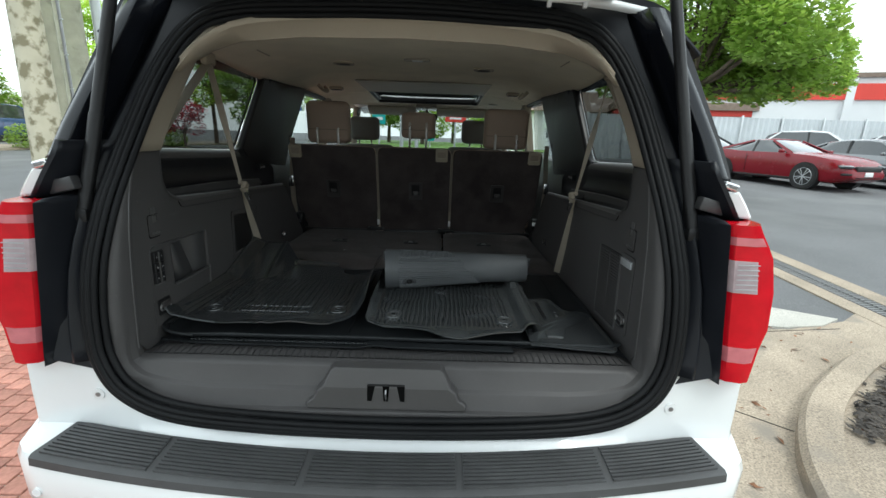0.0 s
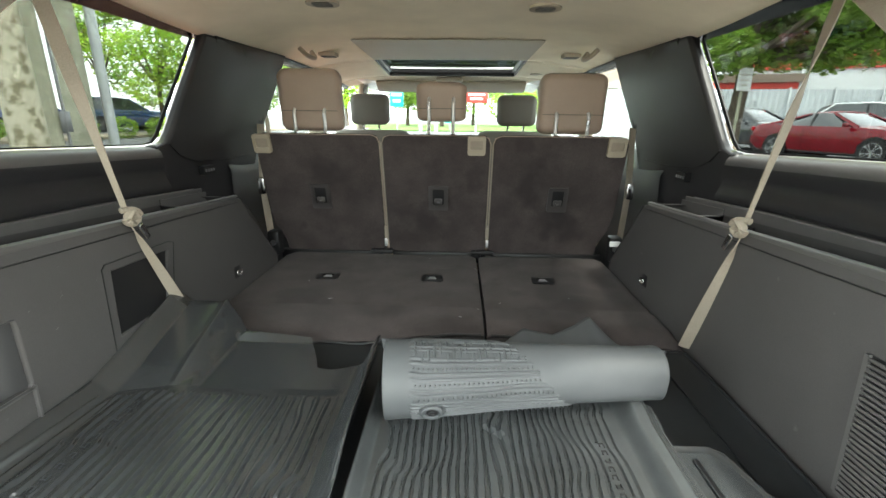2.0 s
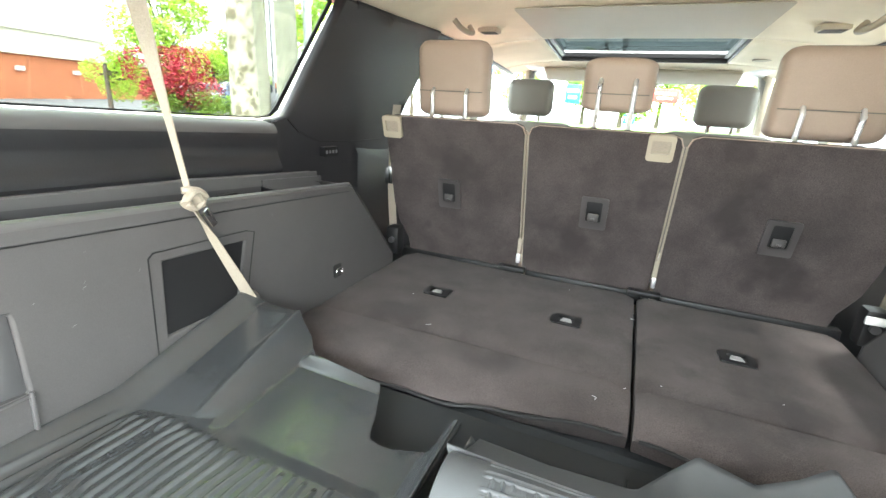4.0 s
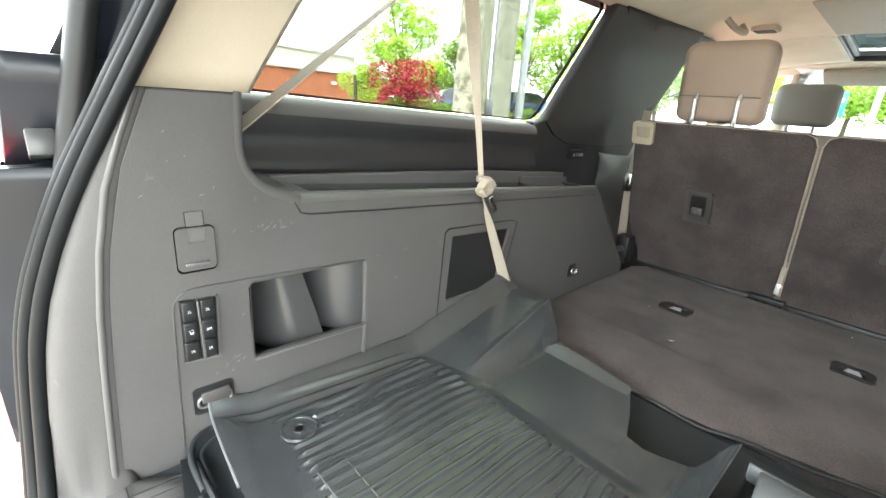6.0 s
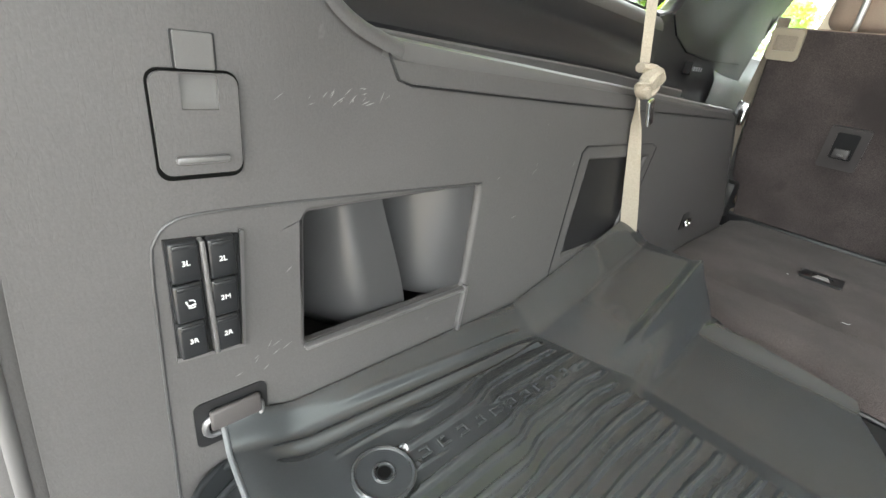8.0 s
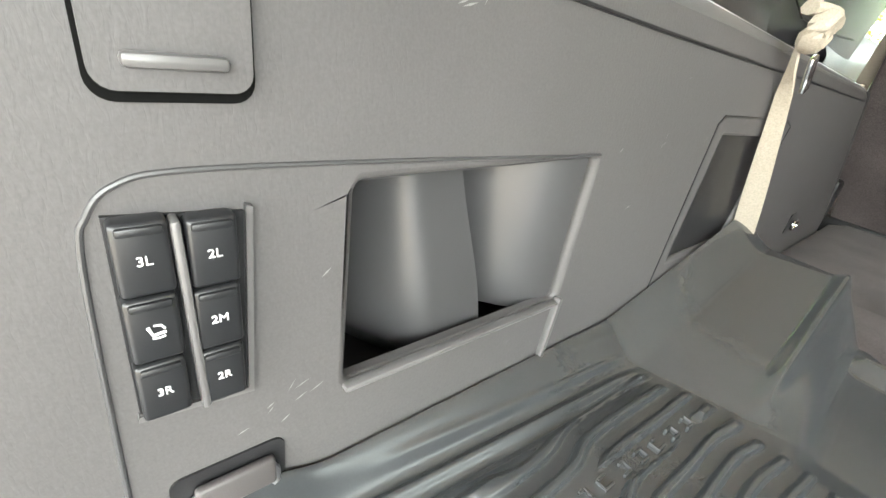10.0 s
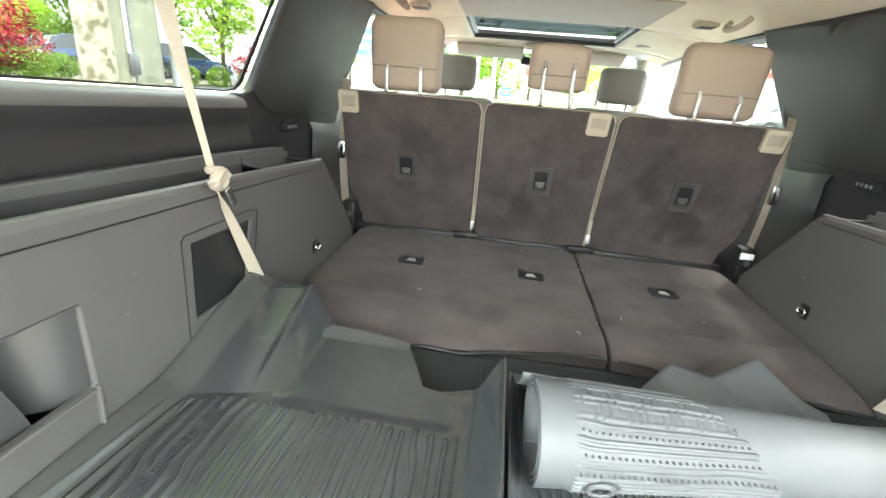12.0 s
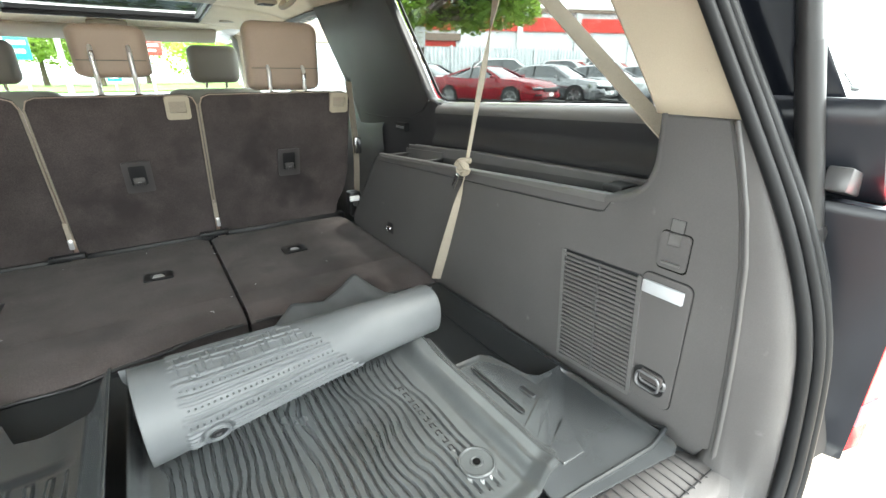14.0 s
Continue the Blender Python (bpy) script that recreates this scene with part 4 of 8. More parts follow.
part("switch_frame", plate([(1.6070, 1.0130), (1.6095, 1.0095), (1.5600, 1.0145), (1.5605, 1.0178)], [], lambda y, z: Vector((-0.7015, y, z)), (-0.004, 0, 0)), M_TRIM_SMOOTH, switch_panel, smooth=False)


def lettering(body, at, size, parent, turn):
    cu = bpy.data.curves.new("letters", "FONT")
    cu.body, cu.size, cu.extrude, cu.align_x, cu.align_y = body, size, 0.0003, "CENTER", "CENTER"
    tmp = bpy.data.objects.new("letters", cu)
    scene.collection.objects.link(tmp)
    bpy.context.view_layer.update()
    me = bpy.data.meshes.new_from_object(tmp.evaluated_get(bpy.context.evaluated_depsgraph_get()))
    bpy.data.objects.remove(tmp)
    me.materials.clear()
    me.materials.append(M_INK)
    ob = new("lettering", me)
    ob.matrix_world = Matrix.Translation(at) @ turn
    ob.parent = parent
    ob.matrix_parent_inverse = parent.matrix_world.inverted()
    return ob


LEFT_TURN = Matrix(((0, 0, 1, 0), (1, 0, 0, 0), (0, 1, 0, 0), (0, 0, 0, 1)))
for col, y, words in ((0, 1.5727, ("3L", "", "3R")), (1, 1.5966, ("2L", "2M", "2R"))):
    for row, word in enumerate(words):
        z = 1.0985 - row * 0.0322 - col * 0.0016
        key = part("switch_key", box((-0.7005, y - row * 0.0006, z), (0.010, 0.0188, 0.0312), 0.0022, 3), M_KEY, switch_panel)
        part("key_ridge", box((-0.6955, y - row * 0.0006, z + 0.0125), (0.003, 0.0150, 0.0035), 0.001), M_KEY, key)
        if word:
            lettering(word, (-0.6952, y - row * 0.0006, z), 0.0056, switch_panel, LEFT_TURN)
        else:
            symbol = tube([Vector((-0.6953, y + a, z + b)) for a, b in ((-0.0030, 0.0026), (-0.0016, -0.0016), (0.0030, -0.0010))], 0.0007, 6)
            tube([Vector((-0.6953, y + a, z + b)) for a, b in ((-0.0010, 0.0030), (0.0016, 0.0026), (0.0028, 0.0006))], 0.0005, 6, symbol)
            tube([Vector((-0.6953, y + a, z + b)) for a, b in ((-0.0020, -0.0030), (0.0004, -0.0034), (0.0026, -0.0030))], 0.0005, 6, symbol)
            part("seat_symbol", symbol, M_INK, switch_panel)

# right: air grille, side lamp, small panel
vent_out = [(1.636, 0.885), (1.652, 1.128), (1.826, 1.122), (1.812, 0.876)]
vent = part("air_grille", plate(vent_out, [], lambda y, z: Vector((0.7030, y, z)), (0.004, 0, 0)), M_KEY, wall_right, "black slatted air grille", smooth=False)
for k in range(26):
    q = (k + 0.5) / 26
    a, b = lerp(1.640, 1.656, q), lerp(1.809, 1.822, q)
    z = lerp(0.884, 1.122, q)
    part("slat", box((0.7005, (a + b) / 2, z), (0.006, b - a, 0.0054), 0.0012, turn=Euler((radians(-1.5), radians(24), 0)).to_matrix()), M_TRIM, vent, smooth=False)
part("grille_bar", box((0.7005, 1.731, 1.003), (0.006, 0.004, 0.236), 0.001, turn=Euler((radians(-3.4), 0, 0)).to_matrix()), M_BIN, vent, smooth=False)
for a, b in (((1.636, 0.885), (1.652, 1.128)), ((1.812, 0.876), (1.826, 1.122)), ((1.636, 0.885), (1.812, 0.876))):
    part("grille_frame", ribbon([Vector((0.7005, *a)), Vector((0.7005, *b))], 0.008, 0.006, (0, 1, 0) if a[0] - b[0] < 0.1 and abs(a[1] - b[1]) > 0.1 else (0, 0, 1)), M_TRIM_SMOOTH, vent, smooth=False)
access = part("access_panel", plate(rounded(1.560, 0.893, 1.648, 1.140, 0.014), [], lambda y, z: Vector((0.7015, y + 0.03 * (z - 1.02) * 0.3, z)), (0.004, 0, 0)), M_TRIM, wall_right, "grey access panel with a lamp", smooth=False)
bevelled(access, 0.002)
part("panel_gap", plate(rounded(1.558, 0.891, 1.650, 1.142, 0.015), [], lambda y, z: Vector((0.7042, y + 0.03 * (z - 1.02) * 0.3, z)), (0.002, 0, 0)), M_BLACK, access, smooth=False)
part("cargo_lamp", box((0.700, 1.609, 1.115), (0.008, 0.074, 0.024), 0.003), M_LAMP_LENS, access, "white translucent cargo lamp lens")
tie = part("tie_down", plate(rounded(1.572, 0.912, 1.632, 0.960, 0.014), [], lambda y, z: Vector((0.6995, y, z)), (0.004, 0, 0)), M_BLACK, access, smooth=False)
part("loop", tube([Vector((0.6965, 1.602 + p, 0.935 + q)) for p, q in rounded(-0.022, -0.015, 0.022, 0.015, 0.010, 4)], 0.0028, 8, closed=True, up=Vector((1, 0, 0))), M_STEEL, tie)
knob = part("shelf_knob", box((0.778, 1.772, 1.253), (0.056, 0.046, 0.014), 0.005, 3), M_BLACK, wall_right, "small black latch on the shelf")

# ---------------------------------------------------------------- cabin pillars, roof lining
ceiling = thing("ceiling", "beige cloth roof lining of the cabin", "ceiling", (0, 3.0, 1.8), kind="structure")


def roof_z(x, y):
    mid = table(y, (1.66, 1.765), (1.83, 1.768), (1.95, 1.795), (2.15, 1.823), (2.9, 1.828), (3.6, 1.822), (4.1, 1.805), (4.75, 1.765), (5.0, 1.735))
    edge = table(y, (1.66, 1.70), (1.9, 1.755), (2.3, 1.755), (2.9, 1.735), (3.6, 1.745), (4.1, 1.74), (5.0, 1.69))
    a = min(1, abs(x) / 0.86)
    return lerp(mid, edge, a ** 4)


def lining(x0, x1, y0, y1, nx, ny):
    return grid(nx, ny, lambda u, v: Vector((lerp(x0, x1, u), lerp(y0, y1, v), roof_z(lerp(x0, x1, u), lerp(y0, y1, v)))))


bm = bmesh.new()
for x0, x1, y0, y1, nx, ny in ((-0.87, 0.87, 1.95, 4.10, 34, 30), (-0.87, -0.47, 4.10, 4.72, 10, 8), (0.47, 0.87, 4.10, 4.72, 10, 8), (-0.87, 0.87, 4.72, 4.98, 34, 5)):
    merged(bm, lining(x0, x1, y0, y1, nx, ny))
bmesh.ops.remove_doubles(bm, verts=bm.verts, dist=0.0005)
solid(part("roof_lining", bm, M_LINER, ceiling), 0.012, 1)
# the sunroof: dark frame round an open hole, glass above
sun_roof = part("sunroof_frame", plate(rounded(-0.475, 4.06, 0.475, 4.735, 0.03), [rounded(-0.435, 4.13, 0.435, 4.66, 0.03)], lambda x, y: Vector((x, y, roof_z(0, y) + 0.012)), (0, 0, 0.012)), M_BLACK, ceiling, smooth=False)
pane = part("sunroof_glass", box((0, 4.40, 1.838), (0.95, 0.70, 0.005), turn=Euler((radians(-3.5), 0, 0)).to_matrix()), M_SUNROOF, sun_roof, "tinted sunroof glass")
pane.visible_shadow = False
for s in (-1, 1):
    part("sunroof_side", box((s * 0.468, 4.42, 1.815), (0.02, 0.64, 0.06), 0.004, turn=Euler((radians(-3.5), 0, 0)).to_matrix()), M_BLACK, sun_roof)
part("sunroof_front", box((0, 4.70, 1.785), (0.92, 0.02, 0.05), 0.004), M_BLACK, sun_roof)
part("sunroof_rear", box((0, 4.09, 1.825), (0.92, 0.02, 0.04), 0.004), M_BLACK, sun_roof)
part("shade_panel", plate(rounded(-0.462, 3.46, 0.462, 4.07, 0.02), [], lambda x, y: Vector((x, y, roof_z(x, y) - 0.004)), (0, 0, 0.003)), M_BEIGE, ceiling, "pale sunroof shade panel", smooth=False)
# dome lamp and round vents
dome = part("dome_lamp", plate(rounded(-0.066, 2.615, 0.062, 2.672, 0.018), [], lambda x, y: Vector((x, y, 1.822)), (0, 0, 0.01)), M_BEIGE, ceiling, "small beige roof lamp", smooth=False)
part("lamp_lens", box((0, 2.642, 1.8205), (0.05, 0.026, 0.006), 0.002), M_SILVER_PLASTIC, dome)
for x, y in ((-0.393, 2.80), (0.347, 2.87)):
    v = part("roof_vent", disc((x, y, roof_z(x, y) - 0.003), 0.055, 0.008, "z", 28), M_BEIGE, ceiling)
    for k in range(4):
        part("vent_slot", box((x, y - 0.024 + k * 0.016, roof_z(x, y) - 0.0075), (0.072 - 0.010 * abs(k - 1.5), 0.005, 0.002)), M_BLACK, v, smooth=False)
for s in (-1, 1):
    h = part("grab_handle", tube(smooth_line([(s * 0.70, 3.44, 1.775), (s * 0.675, 3.455, 1.748), (s * 0.665, 3.52, 1.74), (s * 0.675, 3.60, 1.752), (s * 0.70, 3.62, 1.78)], 5), 0.011, 10), M_BEIGE, ceiling)
    g = part("roof_air_vent", box((s * 0.645, 3.74, 1.783), (0.09, 0.08, 0.02), 0.004), M_BEIGE, ceiling)
    for k in range(4):
        part("vent_blade", box((s * 0.645, 3.712 + k * 0.018, 1.772), (0.07, 0.008, 0.004)), M_BLACK, g, smooth=False)
    part("assist_slot", box((s * 0.665, 2.42, roof_z(0.665, 2.42) - 0.002), (0.004, 0.14, 0.004)), M_BEIGE, ceiling, smooth=False)
part("roof_speaker", disc((0.60, 4.55, 1.765), 0.045, 0.012, "z", 24), M_BEIGE, ceiling)
# rear header trim
rings = []
for x in np.linspace(-0.63, 0.63, 27):
    a = abs(x)
    zs = table(a, (0, 1.792), (0.22, 1.788), (0.42, 1.770), (0.50, 1.748), (0.56, 1.712), (0.60, 1.672), (0.63, 1.63))
    zi = table(a, (0, 1.765), (0.3, 1.758), (0.5, 1.738), (0.60, 1.70), (0.63, 1.68))
    rings.append([Vector((x, rear_y(zs) - 0.004, zs + 0.012)), Vector((x, rear_y(zs) + 0.002, zs)), Vector((x, rear_y(zs) + 0.02, zs - 0.006)), Vector((x, 1.757, zi - 0.012)), Vector((x, 1.785, zi - 0.006)), Vector((x, 1.97, roof_z(x, 1.97) + 0.002))])
solid(part("rear_header", loft(rings, False), M_BEIGE, ceiling, "beige rear header trim"), 0.005)

for s in (-1, 1):
    wall = wall_left if s < 0 else wall_right
    rings = []
    for q in np.linspace(0, 1, 13):
        z = 1.4008 + 0.3512 * q
        xs = table(z, (1.40, 0.694), (1.47, 0.676), (1.52, 0.664), (1.61, 0.632), (1.70, 0.575), (1.76, 0.50))
        ys = rear_y(z)
        xb, yb = lerp(0.703, 0.610, q ** 1.4), 1.560 + 0.235 * q
        xc, yc = lerp(0.708, 0.640, q ** 1.4), 1.684 + 0.205 * q
        xd, yd = lerp(0.90, 0.80, q), 1.715 + 0.25 * q
        rings.append([Vector((s * (xs + 0.024), ys - 0.008, z)), Vector((s * xs, ys - 0.003, z)), Vector((s * lerp(xs, xb, 0.5), lerp(ys, yb, 0.35), z)), Vector((s * xb, lerp(ys, yb, 0.9), z)), Vector((s * lerp(xb, xc, 0.5), lerp(yb, yc, 0.5), z)), Vector((s * xc, yc - 0.008, z)), Vector((s * (xc + 0.012), yc + 0.002, z)), Vector((s * xd, yd, z))])
    solid(part("d_pillar_trim", loft(rings, False), M_BEIGE, wall, "beige rear pillar trim"), 0.004)
    # quarter window: glass with a black frit edge
    win = [(1.70, 1.404), (2.575, 1.372), (2.625, 1.376), (2.655, 1.397), (2.87, 1.722), (2.868, 1.742), (2.85, 1.748), (2.30, 1.772), (1.88, 1.785)]
    wx = lambda z: 0.925 - 0.12 * (z - 1.37)
    inner_loop = [(1.712, 1.4085), (2.572, 1.376), (2.616, 1.381), (2.642, 1.405), (2.853, 1.722), (2.851, 1.733), (2.84, 1.738), (2.30, 1.761), (1.892, 1.776)]
    window = thing("window_quarter_left" if s < 0 else "window_quarter_right", "tinted quarter window with a black edge", "window", (s * 0.92, 2.3, 1.40), kind="structure")
    part("frit_edge", plate(win, [inner_loop], lambda y, z: Vector((s * wx(z), y, z)), (s * 0.004, 0, 0)), M_BLACK, window, smooth=False)
    pane = part("pane", plate(win, [], lambda y, z: Vector((s * (wx(z) + 0.005), y, z)), (s * 0.004, 0, 0)), M_GLASS, window, smooth=False)
    pane.visible_shadow = False
    # door windows, B- and A-pillars
    for nm, y0, y1, tilt in (("window_rear_door", 3.30, 4.22, 0.35), ("window_front_door", 4.34, 5.35, 0.0)):
        w = thing(nm + ("_left" if s < 0 else "_right"), "clear side window of the vehicle's door", "window", (s * 0.93, (y0 + y1) / 2, 1.38), kind="structure")
        p = part("pane", plate([(y0, 1.34), (y1, 1.34), (y1 - (0.02 if tilt else 0.42), 1.75), (y0 + tilt, 1.75)], [], lambda y, z: Vector((s * (0.945 - 0.12 * (z - 1.34)), y, z)), (s * 0.004, 0, 0)), M_GLASS_CLEAR, w, smooth=False)
        p.visible_shadow = False
    part("b_pillar", loft([[Vector((s * x, y, z)) for x, y in ((0.93 - d, 4.18), (0.88 - d, 4.20), (0.87 - d, 4.26), (0.88 - d, 4.33), (0.93 - d, 4.36))] for z, d in ((0.6, 0), (1.34, 0), (1.75, 0.06))], True), M_BEIGE, wall)
    part("a_pillar", tube([Vector((s * 0.84, 5.35, 1.25)), Vector((s * 0.78, 5.15, 1.5)), Vector((s * 0.71, 4.96, 1.74))], 0.04, 10), M_BEIGE, wall)
    part("door_trim", loft([[Vector((s * x, y, z)) for x, z in ((0.90, 0.5), (0.87, 0.95), (0.86, 1.25), (0.90, 1.33), (0.95, 1.345))] for y in (2.98, 3.5, 4.2, 5.4)], False), M_PILLAR, wall)
    part("roof_edge_trim", tube([Vector((s * 0.855, y, z)) for y, z in ((2.95, 1.735), (3.3, 1.742), (3.8, 1.745), (4.3, 1.742), (4.96, 1.70))], 0.020, 8), M_BLACK, wall, smooth=True)
screen = thing("windscreen", "wide clear windscreen", "window", (0, 5.2, 1.3), kind="structure")
p = part("pane", loft([[Vector((x, lerp(5.42, 5.0, q) - 0.10 * (x / 0.75) ** 2, lerp(1.18, 1.745, q))) for x in np.linspace(-0.80 + 0.09 * q, 0.80 - 0.09 * q, 13)] for q in (0, 0.5, 1)], False), M_GLASS_CLEAR, screen)
p.visible_shadow = False
solid(p, 0.004)
dash = part("dashboard", loft([[Vector((x, y, z + 0.02 * math.cos(x * 3))) for x in np.linspace(-0.86, 0.86, 15)] for y, z in ((4.78, 0.55), (4.76, 1.0), (4.82, 1.12), (5.0, 1.15), (5.42, 1.16), (5.44, 0.6))], False), M_PILLAR, None, "dark moulded dashboard below the windscreen")
tagged(dash, category="dashboard", kind="structure")
for x0, x1 in ((-0.60, -0.12), (0.08, 0.58)):
    v = part("sun_visor", box(((x0 + x1) / 2, 4.93, 1.700), (x1 - x0, 0.16, 0.022), 0.010, turn=Euler((radians(-24), 0, 0)).to_matrix()), M_BEIGE, None, "beige sun visor folded against the roof")
    tagged(v, category="sun visor", group="sun visors")
mirror = thing("rear_view_mirror", "black rear-view mirror on the windscreen", "mirror", (-0.02, 5.0, 1.66))
part("housing", box((-0.02, 5.0, 1.655), (0.22, 0.035, 0.06), 0.015), M_BLACK, mirror)
part("stalk", tube([Vector((-0.02, 5.02, 1.67)), Vector((-0.02, 5.06, 1.72))], 0.012, 8), M_BLACK, mirror)
console = part("overhead_console", box((-0.02, 4.84, 1.742), (0.20, 0.18, 0.03), 0.010), M_BEIGE, ceiling)

# ---------------------------------------------------------------- floor and sill
floor = thing("floor", "charcoal carpeted load floor of the vehicle", "floor", (0, 2.2, 0.84), kind="structure")
part("load_floor", box((0, 1.915, 0.815), (1.44, 0.85, 0.05), 0.006), M_FLOOR, floor)
part("floor_riser", box((0, 2.62, 0.78), (1.44, 0.60, 0.06), 0.006), M_FLOOR, floor)
part("cabin_floor", box((0, 4.0, 0.46), (1.84, 3.2, 0.02)), M_FLOOR, floor)
part("wheel_house_cover", box((0, 2.34, 0.62), (1.80, 1.5, 0.28)), M_FLOOR, floor)
sill = thing("rear_sill", "grey plastic opening surround with a ribbed sill and latch cover", "sill trim", (0, 1.42, 0.80), kind="structure")
# one moulding runs along the sill and, its steps fading, round both corners and up the pillars
SILL = ((1.386, 0.706), (1.389, 0.726), (1.3905, 0.7285), (1.404, 0.731), (1.4055, 0.733), (1.411, 0.776), (1.4125, 0.7785), (1.424, 0.783), (1.4255, 0.785), (1.436, 0.836), (1.4375, 0.8395), (1.446, 0.8465))


def sill_row(s, outer, inner, fade, bend):
    """A cross-section from the weatherstrip in to the crease, and on under the liner or the side panel."""
    row = []
    for k, (y, z) in enumerate(SILL):
        f = lerp((z - 0.706) / 0.1405, table(k / 11, (0, 0), (0.2, 0.55), (0.4, 0.80), (0.6, 0.90), (0.8, 0.96), (1, 1)), fade)
        g = lerp((y - 1.386) / 0.060, table(k / 11, (0, 0), (0.2, 0.05), (0.4, 0.26), (0.6, 0.52), (0.8, 0.78), (1, 1)), fade)
        row.append(Vector((s * lerp(outer.x, inner.x, f), lerp(outer.y, inner.y, g), lerp(outer.z, inner.z, f))))
    for flat, up in ((Vector((0, 0.044, 0.0035)), Vector((0.0038, 0.010, 0))), (Vector((0, 0.114, 0.0015)), Vector((0.0060, 0.018, 0)))):
        d = flat.lerp(up, bend)
        row.append(Vector((s * (inner.x + d.x), inner.y + d.y, inner.z + d.z)))
    return row


def sill_half(s):
    edge_z = lambda x: table(x, (0, 0.706), (0.50, 0.706), (0.575, 0.718), (0.62, 0.740), (0.665, 0.766))
    rows = [sill_row(s, Vector((x, 1.386, edge_z(x))), Vector((x, 1.446, 0.8465)), 0, 0) for x in (0.05, 0.15, 0.25, 0.35, 0.45, 0.50, 0.54, 0.58, 0.61, 0.64, 0.66)]
    for q, x, z in ((0.12, 0.684, 0.782), (0.26, 0.703, 0.806), (0.42, 0.719, 0.836), (0.58, 0.731, 0.872), (0.75, 0.738, 0.915), (0.9, 0.741, 0.945)):
        b, top = step(0, 0.55, q), max(0.8465, z)
        rows.append(sill_row(s, Vector((x, rear_y(z) + 0.002, z)), Vector((lerp(0.66, 0.7005, b), lerp(1.446, panel_rear(s, top) - 0.008, b), top)), step(0.05, 1.0, q), b))
    for z in (0.98, 1.03, 1.08, 1.14, 1.20, 1.26, 1.31, 1.36, 1.400):
        x = table(z, *[(q, p) for p, q in SEAL[2:10]]) - 0.019
        rows.append(sill_row(s, Vector((x, rear_y(z), z)), Vector((0.7005, panel_rear(s, z) - 0.008, z)), 1, 1))
    return rows


solid(part("opening_trim", loft(sill_half(-1)[::-1] + sill_half(1), False), M_TRIM, sill), 0.003, 1)
side = ((0.222, 0.735), (0.221, 0.748), (0.212, 0.757), (0.200, 0.764), (0.196, 0.775), (0.192, 0.786), (0.176, 0.801), (0.164, 0.826), (0.156, 0.842), (0.144, 0.850))
cover = [(-x, z) for x, z in side] + [(x - 0.006, z) for x, z in side[::-1]]
latch = part("latch_cover", loft([[Vector((x * (1 - k), y + 0.32 * max(0.0, z - 0.80), z - k * 0.05)) for x, z in cover] for y, k in ((1.428, -0.03), (1.3995, -0.012), (1.3955, -0.002), (1.3935, 0.012))]), M_SILL, sill, "grey raised latch cover", smooth=False)
bevelled(latch, 0.0015)
for c, top, low in ((-0.044, 0.011, 0.006), (-0.004, 0.0095, 0.006), (0.036, 0.011, 0.006)):
    lean = 0.005 if c < -0.02 else (-0.005 if c > 0.02 else 0)
    part("latch_slot", plate([(c - top, 0.809), (c - low - lean, 0.762), (c + low - lean, 0.762), (c + top, 0.809)], [], lambda x, z: Vector((x, 1.3905 + 0.32 * max(0.0, z - 0.80), z)), (0, 0.006, 0)), M_HOLE, latch, smooth=False)
part("slot_bridge", box((-0.004, 1.3945, 0.8085), (0.100, 0.006, 0.004), 0.001), M_BLACK, latch)
part("striker", tube([Vector((-0.004, 1.391, 0.796)), Vector((-0.004, 1.384, 0.788)), Vector((-0.004, 1.391, 0.768))], 0.0022, 8), M_STEEL, latch)
for k in range(74):
    x = -0.67 + k * 1.34 / 73
    part("sill_groove", box((x, 1.503, 0.8506), (0.0022, 0.085, 0.0015)), M_BIN, sill, smooth=False)
for k in range(2):
    part("sill_groove_long", box((0, 1.465 + 0.07 * k, 0.8508), (1.38, 0.002, 0.0015)), M_BLACK, sill, smooth=False)

# pale scuffs rubbed into the plastic
rng = random.Random(12)
marks = bmesh.new()
for cy, cz, sy, sz, count in ((1.70, 1.205, 0.022, 0.006, 22), (1.68, 1.05, 0.012, 0.018, 9), (1.63, 0.985, 0.02, 0.014, 10), (1.585, 1.28, 0.03, 0.03, 6), (1.95, 1.10, 0.06, 0.04, 8)):
    for k in range(count):
        y, z = cy + rng.gauss(0, sy), cz + rng.gauss(0, sz)
        a, l = rng.uniform(0.2, 1.2), rng.uniform(0.0012, 0.0055)
        d = Vector((0, math.cos(a), math.sin(a)))
        w = Vector((0, -math.sin(a), math.cos(a))) * rng.uniform(0.0002, 0.0006)
        c = Vector((-side_x(y, z) + 0.0007, y, z))
        if 1.655 < y < 1.88 and 0.975 < z < 1.125:
            continue
        marks.faces.new([marks.verts.new(p) for p in (c - d * l, c - w, c + d * l, c + w)])
tagged(part("scuff_marks", marks, M_SCUFF, wall_left, smooth=False), kind="stuff")

